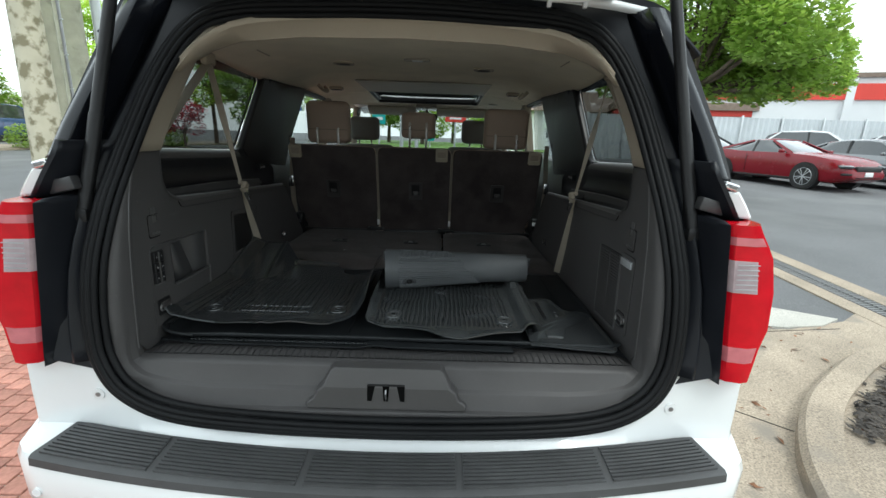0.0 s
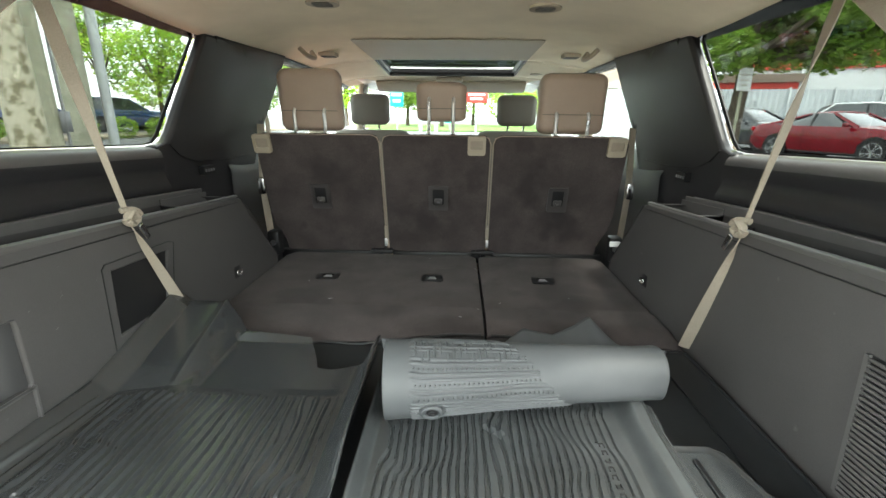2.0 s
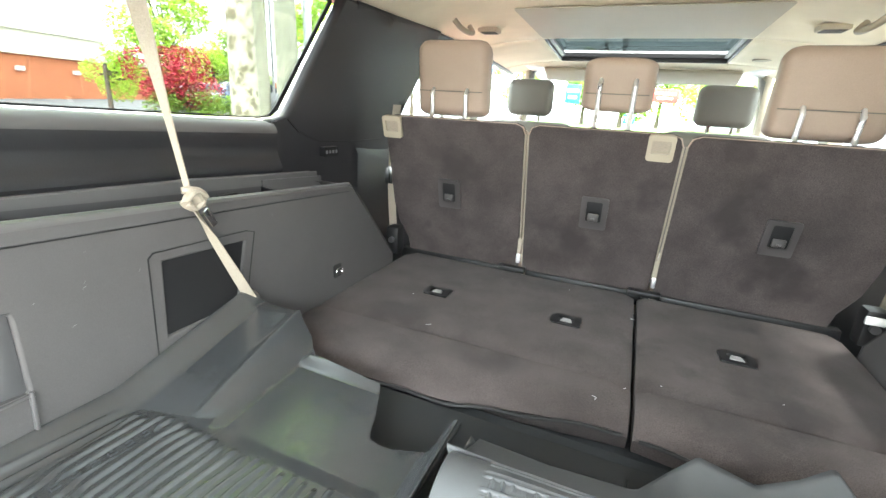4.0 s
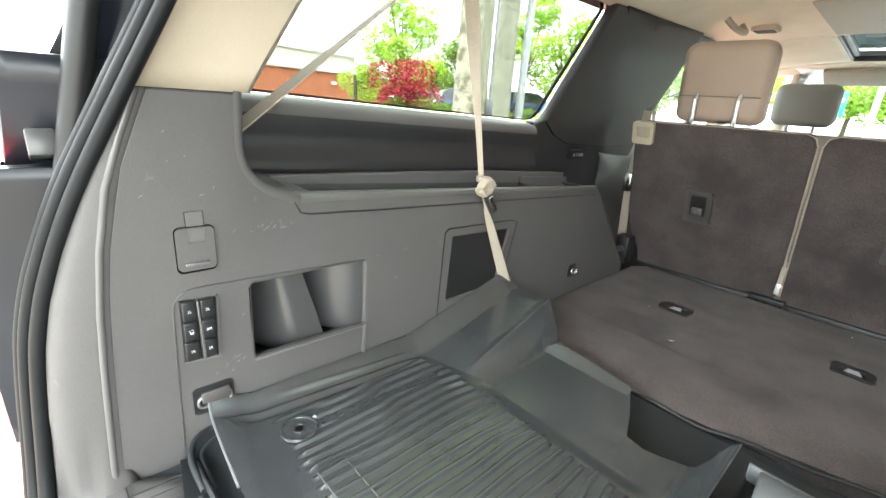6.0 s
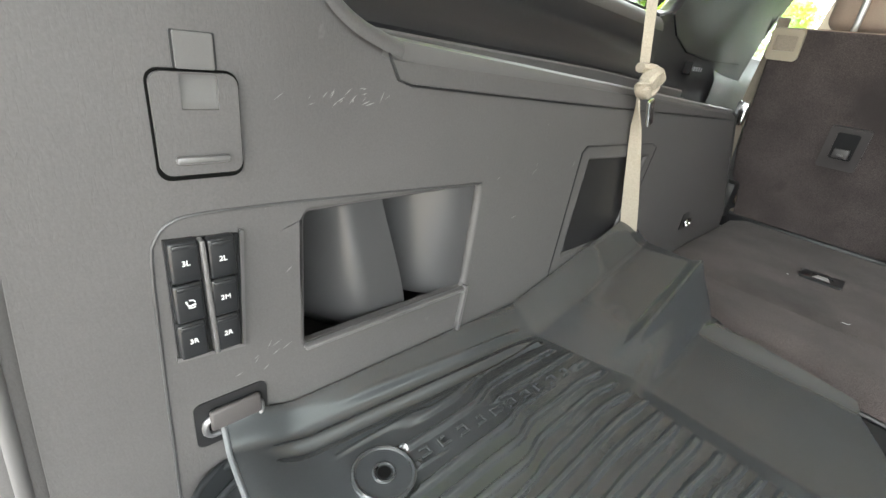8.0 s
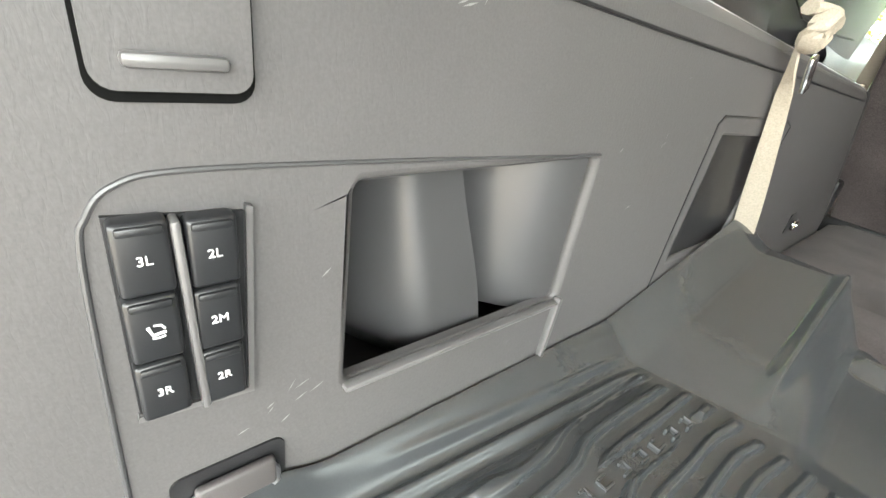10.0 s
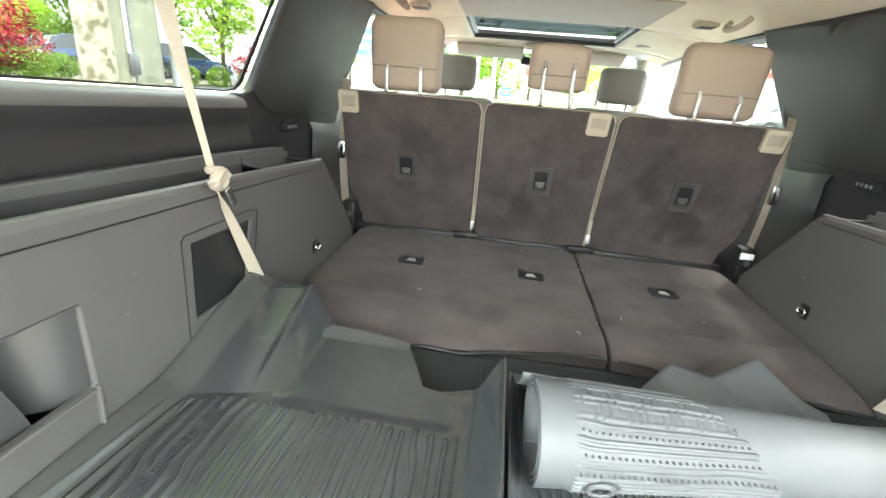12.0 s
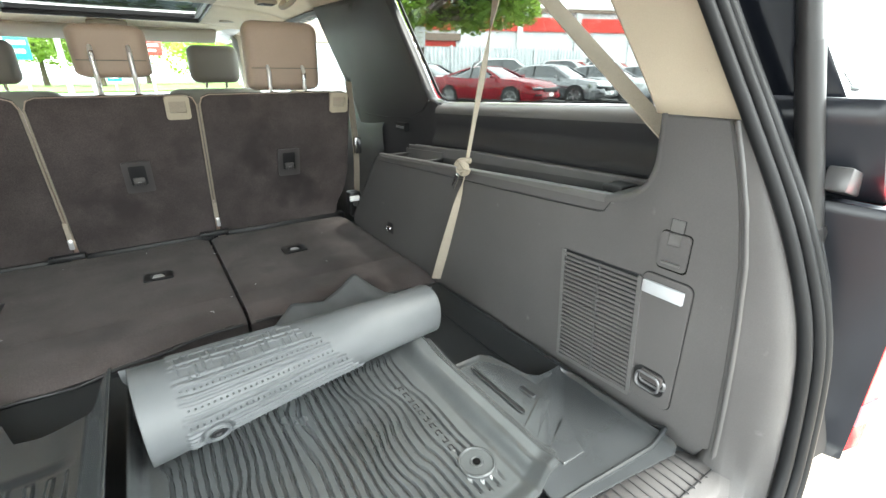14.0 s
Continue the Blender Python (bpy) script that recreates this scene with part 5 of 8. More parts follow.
# ---------------------------------------------------------------- folded third row
def folded_seat(x0, x1, handles):
    seat = thing("third_row_seat", "folded third-row seat back in brown-grey carpet", "car seat", ((x0 + x1) / 2, 2.7, 0.82), "folded third-row seats")
    n = 24
    for y0, y1, nm in ((2.312, 2.520, "lower_flap"), (2.5235, 3.112, "backrest")):
        rings = []
        for y in np.linspace(y0, y1, 14):
            e = min(y - y0, y1 - y)
            soft = 0.010 * (1 - step(0, 0.03, e)) if nm == "backrest" else 0.009 * (1 - step(0, 0.03, y - y0))
            row = []
            bow = lambda x: table(x, (-0.7, -0.008), (-0.4, 0.0), (-0.2, 0.006), (-0.09, 0.036), (0.09, 0.075), (0.155, 0.08), (0.17, 0.07), (0.45, 0.03), (0.7, 0.0)) * max(0, 1 - (y - 2.312) / 0.2)
            for x in np.linspace(x0, x1, n):
                ex = min(x - x0, x1 - x)
                z = 0.875 - soft - 0.012 * (1 - step(0, 0.03, ex)) + 0.004 * noise.noise(Vector((x * 4, y * 4, 0))) - 0.014 * (1 - step(2.312, 2.42, y))
                row.append(Vector((x, y + bow(x), z)))
            row = [Vector((x0, y + bow(x0), 0.815))] + row + [Vector((x1, y + bow(x1), 0.815))]
            rings.append(row)
        part(nm, loft(rings), M_CARPET, seat)
    edge = [(x, table(x, (-0.7, -0.008), (-0.4, 0.0), (-0.2, 0.006), (-0.09, 0.036), (0.09, 0.075), (0.155, 0.08), (0.17, 0.07), (0.45, 0.03), (0.7, 0.0))) for x in np.linspace(x0 + 0.01, x1 - 0.01, 30)]
    part("edge_piping", tube([Vector((x, 2.309 + d, 0.848 + 0.003 * math.sin(x * 37))) for x, d in edge], 0.0045, 8), M_BLACK, seat)
    for hx in handles:
        h = part("release_handle", plate(rounded(hx - 0.040, 2.746, hx + 0.040, 2.806, 0.008), [rounded(hx - 0.021, 2.760, hx + 0.021, 2.790, 0.004)], lambda x, y: Vector((x, y, 0.880)), (0, 0, -0.006)), M_BLACK, seat, "black release handle with a bright bar", smooth=False)
        part("handle_well", box((hx, 2.775, 0.8762), (0.040, 0.028, 0.002)), M_BLACK, h, smooth=False)
        part("handle_bar", loft([[Vector((hx + k * w, y, z)) for k, z in ((-1, 0.8768), (-0.82, 0.8802), (0.82, 0.8802), (1, 0.8768))] for y, w in ((2.763, 0.016), (2.768, 0.0175), (2.782, 0.0135), (2.786, 0.012))]), M_HANDLE, h)
    return seat


folded_seat(-0.700, 0.150, (-0.427, -0.028))
folded_seat(0.160, 0.700, (0.390,))

# ---------------------------------------------------------------- second row
BACK_LEAN = 0.27


def back_y(z):
    return 3.152 - BACK_LEAN * (z - 0.86)


def second_row(x0, x1, handle_x, guide_x, hr, outer):
    seat = thing("second_row_seat", "second-row seat with a brown-grey carpeted back", "car seat", ((x0 + x1) / 2, 3.2, 0.47), "second-row seats")
    o = outer
    zt = 1.392
    loop = [(x0 + (0.05 if o < 0 else 0.006), 0.865), (x1 - (0.05 if o > 0 else 0.006), 0.865)]
    right = [(x1 - 0.045, 0.92), (x1 - 0.012, 0.99), (x1, 1.07)] if o > 0 else [(x1, 0.88)]
    left = [(x0, 1.07), (x0 + 0.012, 0.99), (x0 + 0.045, 0.92)] if o < 0 else [(x0, 0.88)]
    top = [(x1, zt - 0.03), (x1 - 0.008, zt - 0.008), (x1 - 0.03, zt), (x0 + 0.03, zt), (x0 + 0.008, zt - 0.008), (x0, zt - 0.03)]
    bm = plate(loop + right + top + left, [], lambda x, z: Vector((x, back_y(z), z)), (0, 0.035, 0.008))
    back = bevelled(part("carpet_back", bm, M_CARPET, seat, smooth=False), 0.006, 2)
    part("cushion_back", box(((x0 + x1) / 2, 3.19, 1.13), (x1 - x0 - 0.02, 0.10, 0.50), 0.03, 3, Euler((radians(15), 0, 0)).to_matrix()), M_LEATHER, seat, "taupe leather backrest")
    part("seat_cushion", box(((x0 + x1) / 2, 3.47, 0.80), (x1 - x0 - 0.02, 0.52, 0.16), 0.05, 3), M_LEATHER, seat, "taupe leather seat cushion")
    part("seat_foot", box(((x0 + x1) / 2, 3.16, 0.845), (x1 - x0 - 0.03, 0.04, 0.05), 0.008), M_BLACK, seat)
    part("seat_frame", box(((x0 + x1) / 2, 3.42, 0.60), (x1 - x0 - 0.06, 0.40, 0.26), 0.02), M_BLACK, seat)
    # piping of taupe leather along the inner edges and the top
    edge = [Vector((x, back_y(z) + 0.012, z)) for x, z in top]
    part("top_piping", tube(edge, 0.0045, 8), M_LEATHER, seat)
    for ex in ((x1,) if o < 0 else (x0, x1) if o == 0 else (x0,)):
        side = 1 if ex == x1 else -1
        part("side_piping", tube([Vector((ex + side * 0.002, back_y(z) + 0.010, z)) for z in np.linspace(0.93, 1.365, 8)], 0.0038, 8), M_WEB, seat)
    # release latch in the carpet
    hz = 1.131
    h = part("seat_latch", plate(rounded(handle_x - 0.026, hz - 0.030, handle_x + 0.026, hz + 0.042, 0.006), [], lambda x, z: Vector((x, back_y(z) - 0.006, z)), (0, 0.008, 0.002)), M_BLACK, seat, "black seat-back latch", smooth=False)
    part("latch_frame", plate(rounded(handle_x - 0.042, hz - 0.054, handle_x + 0.042, hz + 0.054, 0.007), [rounded(handle_x - 0.024, hz - 0.028, handle_x + 0.024, hz + 0.040, 0.005)], lambda x, z: Vector((x, back_y(z) - 0.008, z)), (0, 0.01, 0.002)), M_LATCH, h, smooth=False)
    part("latch_lever", box((handle_x, back_y(hz - 0.012) - 0.010, hz - 0.012), (0.034, 0.010, 0.024), 0.003), M_LATCH, h)
    part("latch_mark", box((handle_x, back_y(hz - 0.016) - 0.0165, hz - 0.016), (0.012, 0.003, 0.005), 0.001), M_TRIM_SMOOTH, h)
    # belt guide
    if guide_x is not None:
        gz = 1.352
        at = lambda x, z: Vector((x, back_y(z) - 0.014, z))
        g = part("belt_guide", plate(rounded(guide_x - 0.036, gz - 0.034, guide_x + 0.036, gz + 0.040, 0.010), [rounded(guide_x - 0.025, gz - 0.012, guide_x + 0.025, gz + 0.024, 0.004)], at, (0, 0.02, 0.004)), M_BEIGE, seat, "beige plastic belt guide", smooth=False)
        bevelled(g, 0.003)
        part("guide_inset", plate(rounded(guide_x - 0.026, gz - 0.013, guide_x + 0.026, gz + 0.025, 0.005), [], lambda x, z: Vector((x, back_y(z) - 0.004, z)), (0, 0.004, 0.001)), M_WEB, g, smooth=False)
    # head restraint
    cx, w, zb, ztp = hr
    d = 0.085
    rings = []
    for q in (0, 0.015, 0.04, 0.07, 0.11, 0.16, 0.33, 0.5, 0.68, 0.80, 0.86, 0.905, 0.94, 0.965, 0.985, 1):
        z = lerp(zb, ztp, q)
        e = 0.030 * (1 - (1 - (1 - min(1, q / 0.12)) ** 2) ** 0.5) + 0.034 * (1 - max(0, 1 - max(0, (q - 0.84) / 0.16) ** 2) ** 0.5)
        dy = -0.03 * q
        hw, hd = w / 2 - e * (1.0 if outer else 1.7), d / 2 - e * 0.8
        hd = max(hd, 0.012)
        rings.append([Vector((cx + px, 3.155 + dy + py, z)) for px, py in rounded(-hw, -hd, hw, hd, min(0.03, hd * 0.9), 4)])
    rest = part("headrest", loft(rings), M_LEATHER, seat, "taupe leather head restraint")
    part("headrest_seam", ribbon([Vector((cx + x, 3.108 - 0.03 * 0.33, lerp(zb, ztp, 0.33))) for x in np.linspace(-w / 2 + 0.012, w / 2 - 0.012, 5)], 0.003, 0.003, (0, 0, 1)), M_LEATHER_GREY, rest, smooth=False)
    for s in (-1, 1):
        px = cx + s * w * 0.24
        hi = zb + (ztp - zb) * (0.33 if outer else 0.55)
        part("headrest_post", tube([Vector((px, 3.118 - 0.03 * (hi - zb) / (ztp - zb), hi + 0.01)), Vector((px, 3.101 - 0.03 * (hi - zb) / (ztp - zb), hi - 0.012)), Vector((px, 3.100, zb + 0.02)), Vector((px, 3.097, zb)), Vector((px, 3.07, 1.375))], 0.0072, 10), M_POST, rest)
        part("post_collar", box((px, 3.068, 1.393), (0.026, 0.024, 0.014), 0.005), M_BLACK, rest)
    return seat


second_row(-0.768, -0.262, -0.528, -0.735, (-0.560, 0.262, 1.405, 1.652), -1)
second_row(-0.247, 0.190, -0.020, 0.135, (-0.012, 0.208, 1.448, 1.605), 0)
second_row(0.205, 0.740, 0.487, 0.690, (0.525, 0.270, 1.402, 1.640), 1)

# buckles and hinges at the foot of the backs
for x, y in ((-0.255, 3.125), (0.197, 3.125)):
    b = thing("seat_belt_buckle", "pale belt buckle hanging between the seat backs", "seat belt", (x, y, 0.90), "belt buckles")
    part("webbing", ribbon([Vector((x, y - 0.02, z)) for z in (1.0, 0.96, 0.93)], 0.012, 0.004, (1, 0, 0)), M_WEB, b)
    part("buckle", box((x, y - 0.022, 0.925), (0.014, 0.010, 0.036), 0.004), M_POST, b)
    part("hinge", box((x - 0.02, y - 0.02, 0.882), (0.10, 0.03, 0.018), 0.004), M_BLACK, b)
    part("hinge_end", box((x - 0.058, y - 0.025, 0.886), (0.022, 0.014, 0.010), 0.003), M_POST, b)
for s in (-1, 1):
    b = thing("seat_hinge_cover", "black hinge cover at the foot of the seat", "hinge cover", (s * 0.745, 3.06, 0.86), "hinge covers")
    part("cover", box((s * 0.745, 3.07, 0.925), (0.055, 0.06, 0.11), 0.012), M_BLACK, b)
    part("bolt", disc((s * 0.742, 3.034, 0.93), 0.012, 0.012, "y", 14), M_STEEL, b)
    if s > 0:
        part("tag", box((0.735, 3.03, 0.955), (0.045, 0.012, 0.022), 0.003), M_LABEL, b)
    belt = thing("side_belt", "beige seat belt hanging beside the outer seat", "seat belt", (s * 0.80, 3.12, 0.95), "side belts")
    part("webbing", ribbon(smooth_line([(s * 0.79, 3.14, 1.43), (s * 0.785, 3.12, 1.36), (s * 0.795, 3.12, 1.15), (s * 0.785, 3.13, 0.90)], 6), 0.030, 0.004, (1, 0.3, 0)), M_WEB, belt)
    part("fitting", box((s * 0.795, 3.10, 1.17), (0.03, 0.02, 0.07), 0.006), M_CHROME, belt)

# ---------------------------------------------------------------- front row
for x, nm in ((-0.50, "driver"), (0.42, "passenger")):
    f = thing("front_seat", "front seat seen from behind, grey-green leather", "car seat", (x, 4.2, 0.48), "front seats")
    part("backrest", box((x, 4.18, 1.06), (0.50, 0.16, 0.66), 0.06, 3, Euler((radians(12), 0, 0)).to_matrix()), M_LEATHER_GREY, f)
    part("cushion", box((x, 4.45, 0.66), (0.52, 0.54, 0.18), 0.06, 3), M_LEATHER_GREY, f)
    part("base", box((x, 4.45, 0.52), (0.44, 0.44, 0.12), 0.01), M_BLACK, f)
    h = part("headrest", box((x, 4.10, 1.510), (0.245, 0.10, 0.185), 0.040, 4, Euler((radians(8), 0, 0)).to_matrix()), M_LEATHER_GREY, f)
    for s in (-1, 1):
        part("headrest_post", tube([Vector((x + s * 0.05, 4.12, 1.43)), Vector((x + s * 0.05, 4.13, 1.36))], 0.007, 8), M_CHROME, h)

# ---------------------------------------------------------------- knotted belts
for s in (-1, 1):
    kx, ky, kz = s * 0.694, 2.162, 1.238
    belt = thing("knotted_belt", "beige third-row seat belt tied in a knot", "seat belt", (s * 0.705, 2.30, 0.93), "knotted belts")
    top = Vector((s * 0.775, 2.145, 1.715))
    foot = Vector((s * 0.690, 2.305, 0.945 if s < 0 else 0.868))
    n = 14
    pts = [top.lerp(Vector((kx, ky, kz + 0.015)), q) for q in np.linspace(0, 1, n)]
    turn = [Vector((0.25, 1, 0)).lerp(Vector((1, 0.25, 0)), step(0.1, 0.7, q)) for q in np.linspace(0, 1, n)]
    wid = [lerp(0.046 if s > 0 else 0.034, 0.013, step(0.1, 0.9, q)) for q in np.linspace(0, 1, n)]
    part("upper_webbing", ribbon(pts, wid, 0.0025, turn), M_WEB, belt)
    pts = [Vector((kx, ky + 0.004, kz - 0.012)).lerp(foot, q) for q in np.linspace(0, 1, 12)]
    part("lower_webbing", ribbon(pts, [lerp(0.015, 0.028, step(0, 0.8, q)) for q in np.linspace(0, 1, 12)], 0.0025, [Vector((0.5 * s, 1, 0)).lerp(Vector((s, -0.45, 0)), step(0.0, 0.3, q)) for q in np.linspace(0, 1, 12)]), M_WEB, belt)
    pts = [Vector((s * 0.778, 2.135, 1.705)).lerp(Vector((s * 0.80, 1.665, 1.325)), q) for q in np.linspace(0, 1, 8)]
    part("rear_webbing", ribbon(pts, 0.044, 0.0025, [Vector((0.45, 0.5, 0.55)) if s > 0 else Vector((-0.55, 0.5, 0.30)).lerp(Vector((-0.58, 0.36, 0.38)), step(0.35, 1.0, q)) for q in np.linspace(0, 1, 8)]), M_WEB, belt)
    knot = part("knot", tube(smooth_line([(kx, ky - 0.014, kz + 0.018), (kx - s * 0.014, ky + 0.010, kz + 0.016), (kx - s * 0.012, ky + 0.020, kz - 0.002), (kx - s * 0.010, ky, kz - 0.016), (kx - s * 0.014, ky - 0.018, kz - 0.002), (kx - s * 0.016, ky - 0.002, kz + 0.014), (kx - s * 0.008, ky + 0.016, kz - 0.014)], 5), 0.0115, 8, flat=0.6), M_WEB, belt, "tight knot in the webbing")
    part("tongue", box((kx - s * 0.014, ky + 0.030, kz - 0.040), (0.006, 0.014, 0.040), 0.002, turn=Euler((radians(28), 0, 0)).to_matrix()), M_CHROME, belt, "chrome belt tongue")
    cover = part("belt_anchor", box(top + Vector((0, 0.0, 0.012)), (0.03, 0.075, 0.05), 0.012, 3), M_BEIGE, belt, "beige upper belt anchor")

# ---------------------------------------------------------------- rubber mats on the load floor
def wave(x, y, k):
    return noise.noise(Vector((x * k, y * k, 3.7)))


def ribs(x, y, pitch, lo, hi):
    """Wandering ribs that run along the vehicle, 0 to 1, and a whole number for each rib."""
    w = x + 0.0055 * math.tanh(9 * noise.noise(Vector((x * 7, y * 6.5, 1.3)))) + 0.0012 * math.sin(y * 31 + x * 40)
    q = math.sin(2 * math.pi * w / pitch)
    return step(lo, hi, q), math.floor(w / pitch + 0.25)


def uneven(k):
    """A fixed value between 0 and 1 for each whole number."""
    return (math.sin(k * 12.9898) * 43758.5453) % 1.0


def slab_grid(nu, nv, fn, thickness):
    """A sheet of even thickness: its upper face, its underside and its edges."""
    low = Vector((0, 0, -thickness))
    top = [[fn(i / nu, j / nv) for j in range(nv + 1)] for i in range(nu + 1)]
    n = (nu + 1) * (nv + 1)
    verts = [p for row in top for p in row] + [p + low for row in top for p in row]
    at = lambda i, j: i * (nv + 1) + j
    faces = []
    for i in range(nu):
        for j in range(nv):
            q = (at(i, j), at(i + 1, j), at(i + 1, j + 1), at(i, j + 1))
            faces += [q, tuple(k + n for k in reversed(q))]
    rim = [at(i, 0) for i in range(nu)] + [at(nu, j) for j in range(nv)] + [at(i, nv) for i in range(nu, 0, -1)] + [at(0, j) for j in range(nv, 0, -1)]
    faces += [(b, a, a + n, b + n) for a, b in zip(rim, rim[1:] + rim[:1])]
    me = bpy.data.meshes.new("tmp")
    me.from_pydata(verts, [], faces)
    bm = bmesh.new()
    bm.from_mesh(me)
    bpy.data.meshes.remove(me)
    return bm


def mat_from(name, label, fn, nu, nv, mat, grommets, thickness=0.004):
    m = thing(name, label, "floor mat", fn(0.5, 0.5), "rubber mats")
    part("sheet", slab_grid(nu, nv, fn, thickness), mat, m)
    for gx, gy, gz in grommets:
        g = part("grommet", disc((gx, gy, gz - 0.0005), 0.0255, 0.003, "z", 32), mat, m)
        part("grommet_ring", ring((gx, gy, gz + 0.0005), 0.0275, 0.0026, sides=32, rsides=8), mat, g)
        part("grommet_hole", disc((gx, gy, gz + 0.0010), 0.0062, 0.0022, "z", 16), M_HOLE, g)
        part("grommet_lip", ring((gx, gy, gz + 0.0012), 0.0095, 0.0016, sides=20, rsides=8), mat, g)
    return m


# wide cargo liner underneath
def liner(u, v):
    x = lerp(-0.698, 0.690, u)
    y0 = table(x, (-0.70, 1.585), (-0.69, 1.562), (-0.675, 1.548), (-0.64, 1.546), (-0.5, 1.552), (-0.1, 1.553), (0.45, 1.548), (0.63, 1.535), (0.69, 1.545))
    y = lerp(y0, 2.296, v)
    z = 0.853 + 0.016 * (1 - step(0, 0.030, v)) + 0.024 * (1 - step(0, 0.030, u)) + 0.006 * step(0.985, 1, u)
    return Vector((x, y, z + 0.001 * wave(x, y, 6)))


cargo = mat_from("cargo_liner", "black rubber cargo liner lying across the load floor", liner, 90, 60, M_RUBBER, ())
part("raised_rim", tube([liner(u, 0.004) + Vector((0, 0, 0.002)) for u in np.linspace(0.03, 0.995, 50)], 0.0042, 8), M_RUBBER, cargo)
part("side_rim", tube([liner(0.997, v) + Vector((0, 0, 0.002)) for v in np.linspace(0.005, 0.98, 30)], 0.004, 8), M_RUBBER, cargo)
for off, r, up in ((0.0, 0.0048, 0.002), (0.015, 0.0030, -0.006)):
    path = [(-0.600, 1.545 + off, 0.866), (-0.650, 1.544 + off, 0.872), (-0.676 + off * 0.4, 1.549 + off * 0.8, 0.877), (-0.695 + off, 1.566 + off * 0.4, 0.882), (-0.7015 + off, 1.600, 0.886), (-0.703 + off, 1.680, 0.886)]
    part("corner_rim", tube(smooth_line([Vector(p) + Vector((0, 0, up)) for p in path], 6), r, 10), M_RUBBER, cargo)
for x in (-0.45, -0.15, 0.15, 0.45, 0.60):
    part("moulded_channel", tube([Vector((x, lerp(1.60, 2.26, q), 0.856)) for q in (0, 0.3, 0.6, 1)], 0.0026, 6), M_RUBBER, cargo)


def lower_liner(u, v):
    x = lerp(-0.69, 0.36, u)
    y0 = table(x, (-0.69, 1.535), (-0.60, 1.520), (-0.10, 1.512), (-0.06, 1.520), (0.0, 1.510), (0.36, 1.505))
    y1 = table(x, (-0.69, 1.66), (-0.10, 1.64), (0.0, 1.56), (0.36, 1.545))
    z = 0.8515 + 0.008 * (1 - step(0, 0.2, v)) + 0.006 * step(0.55, 0.62, u)
    return Vector((x, lerp(y0, y1, v), z))


low = mat_from("lower_liner", "thin black rubber liner under the cargo liner", lower_liner, 80, 10, M_RUBBER, ())
for k in range(46):
    x = -0.60 + k * 0.0115
    part("liner_stud", box((x, 1.540, 0.8585), (0.007, 0.006, 0.003), 0.001), M_RUBBER_DARK, low, smooth=False)


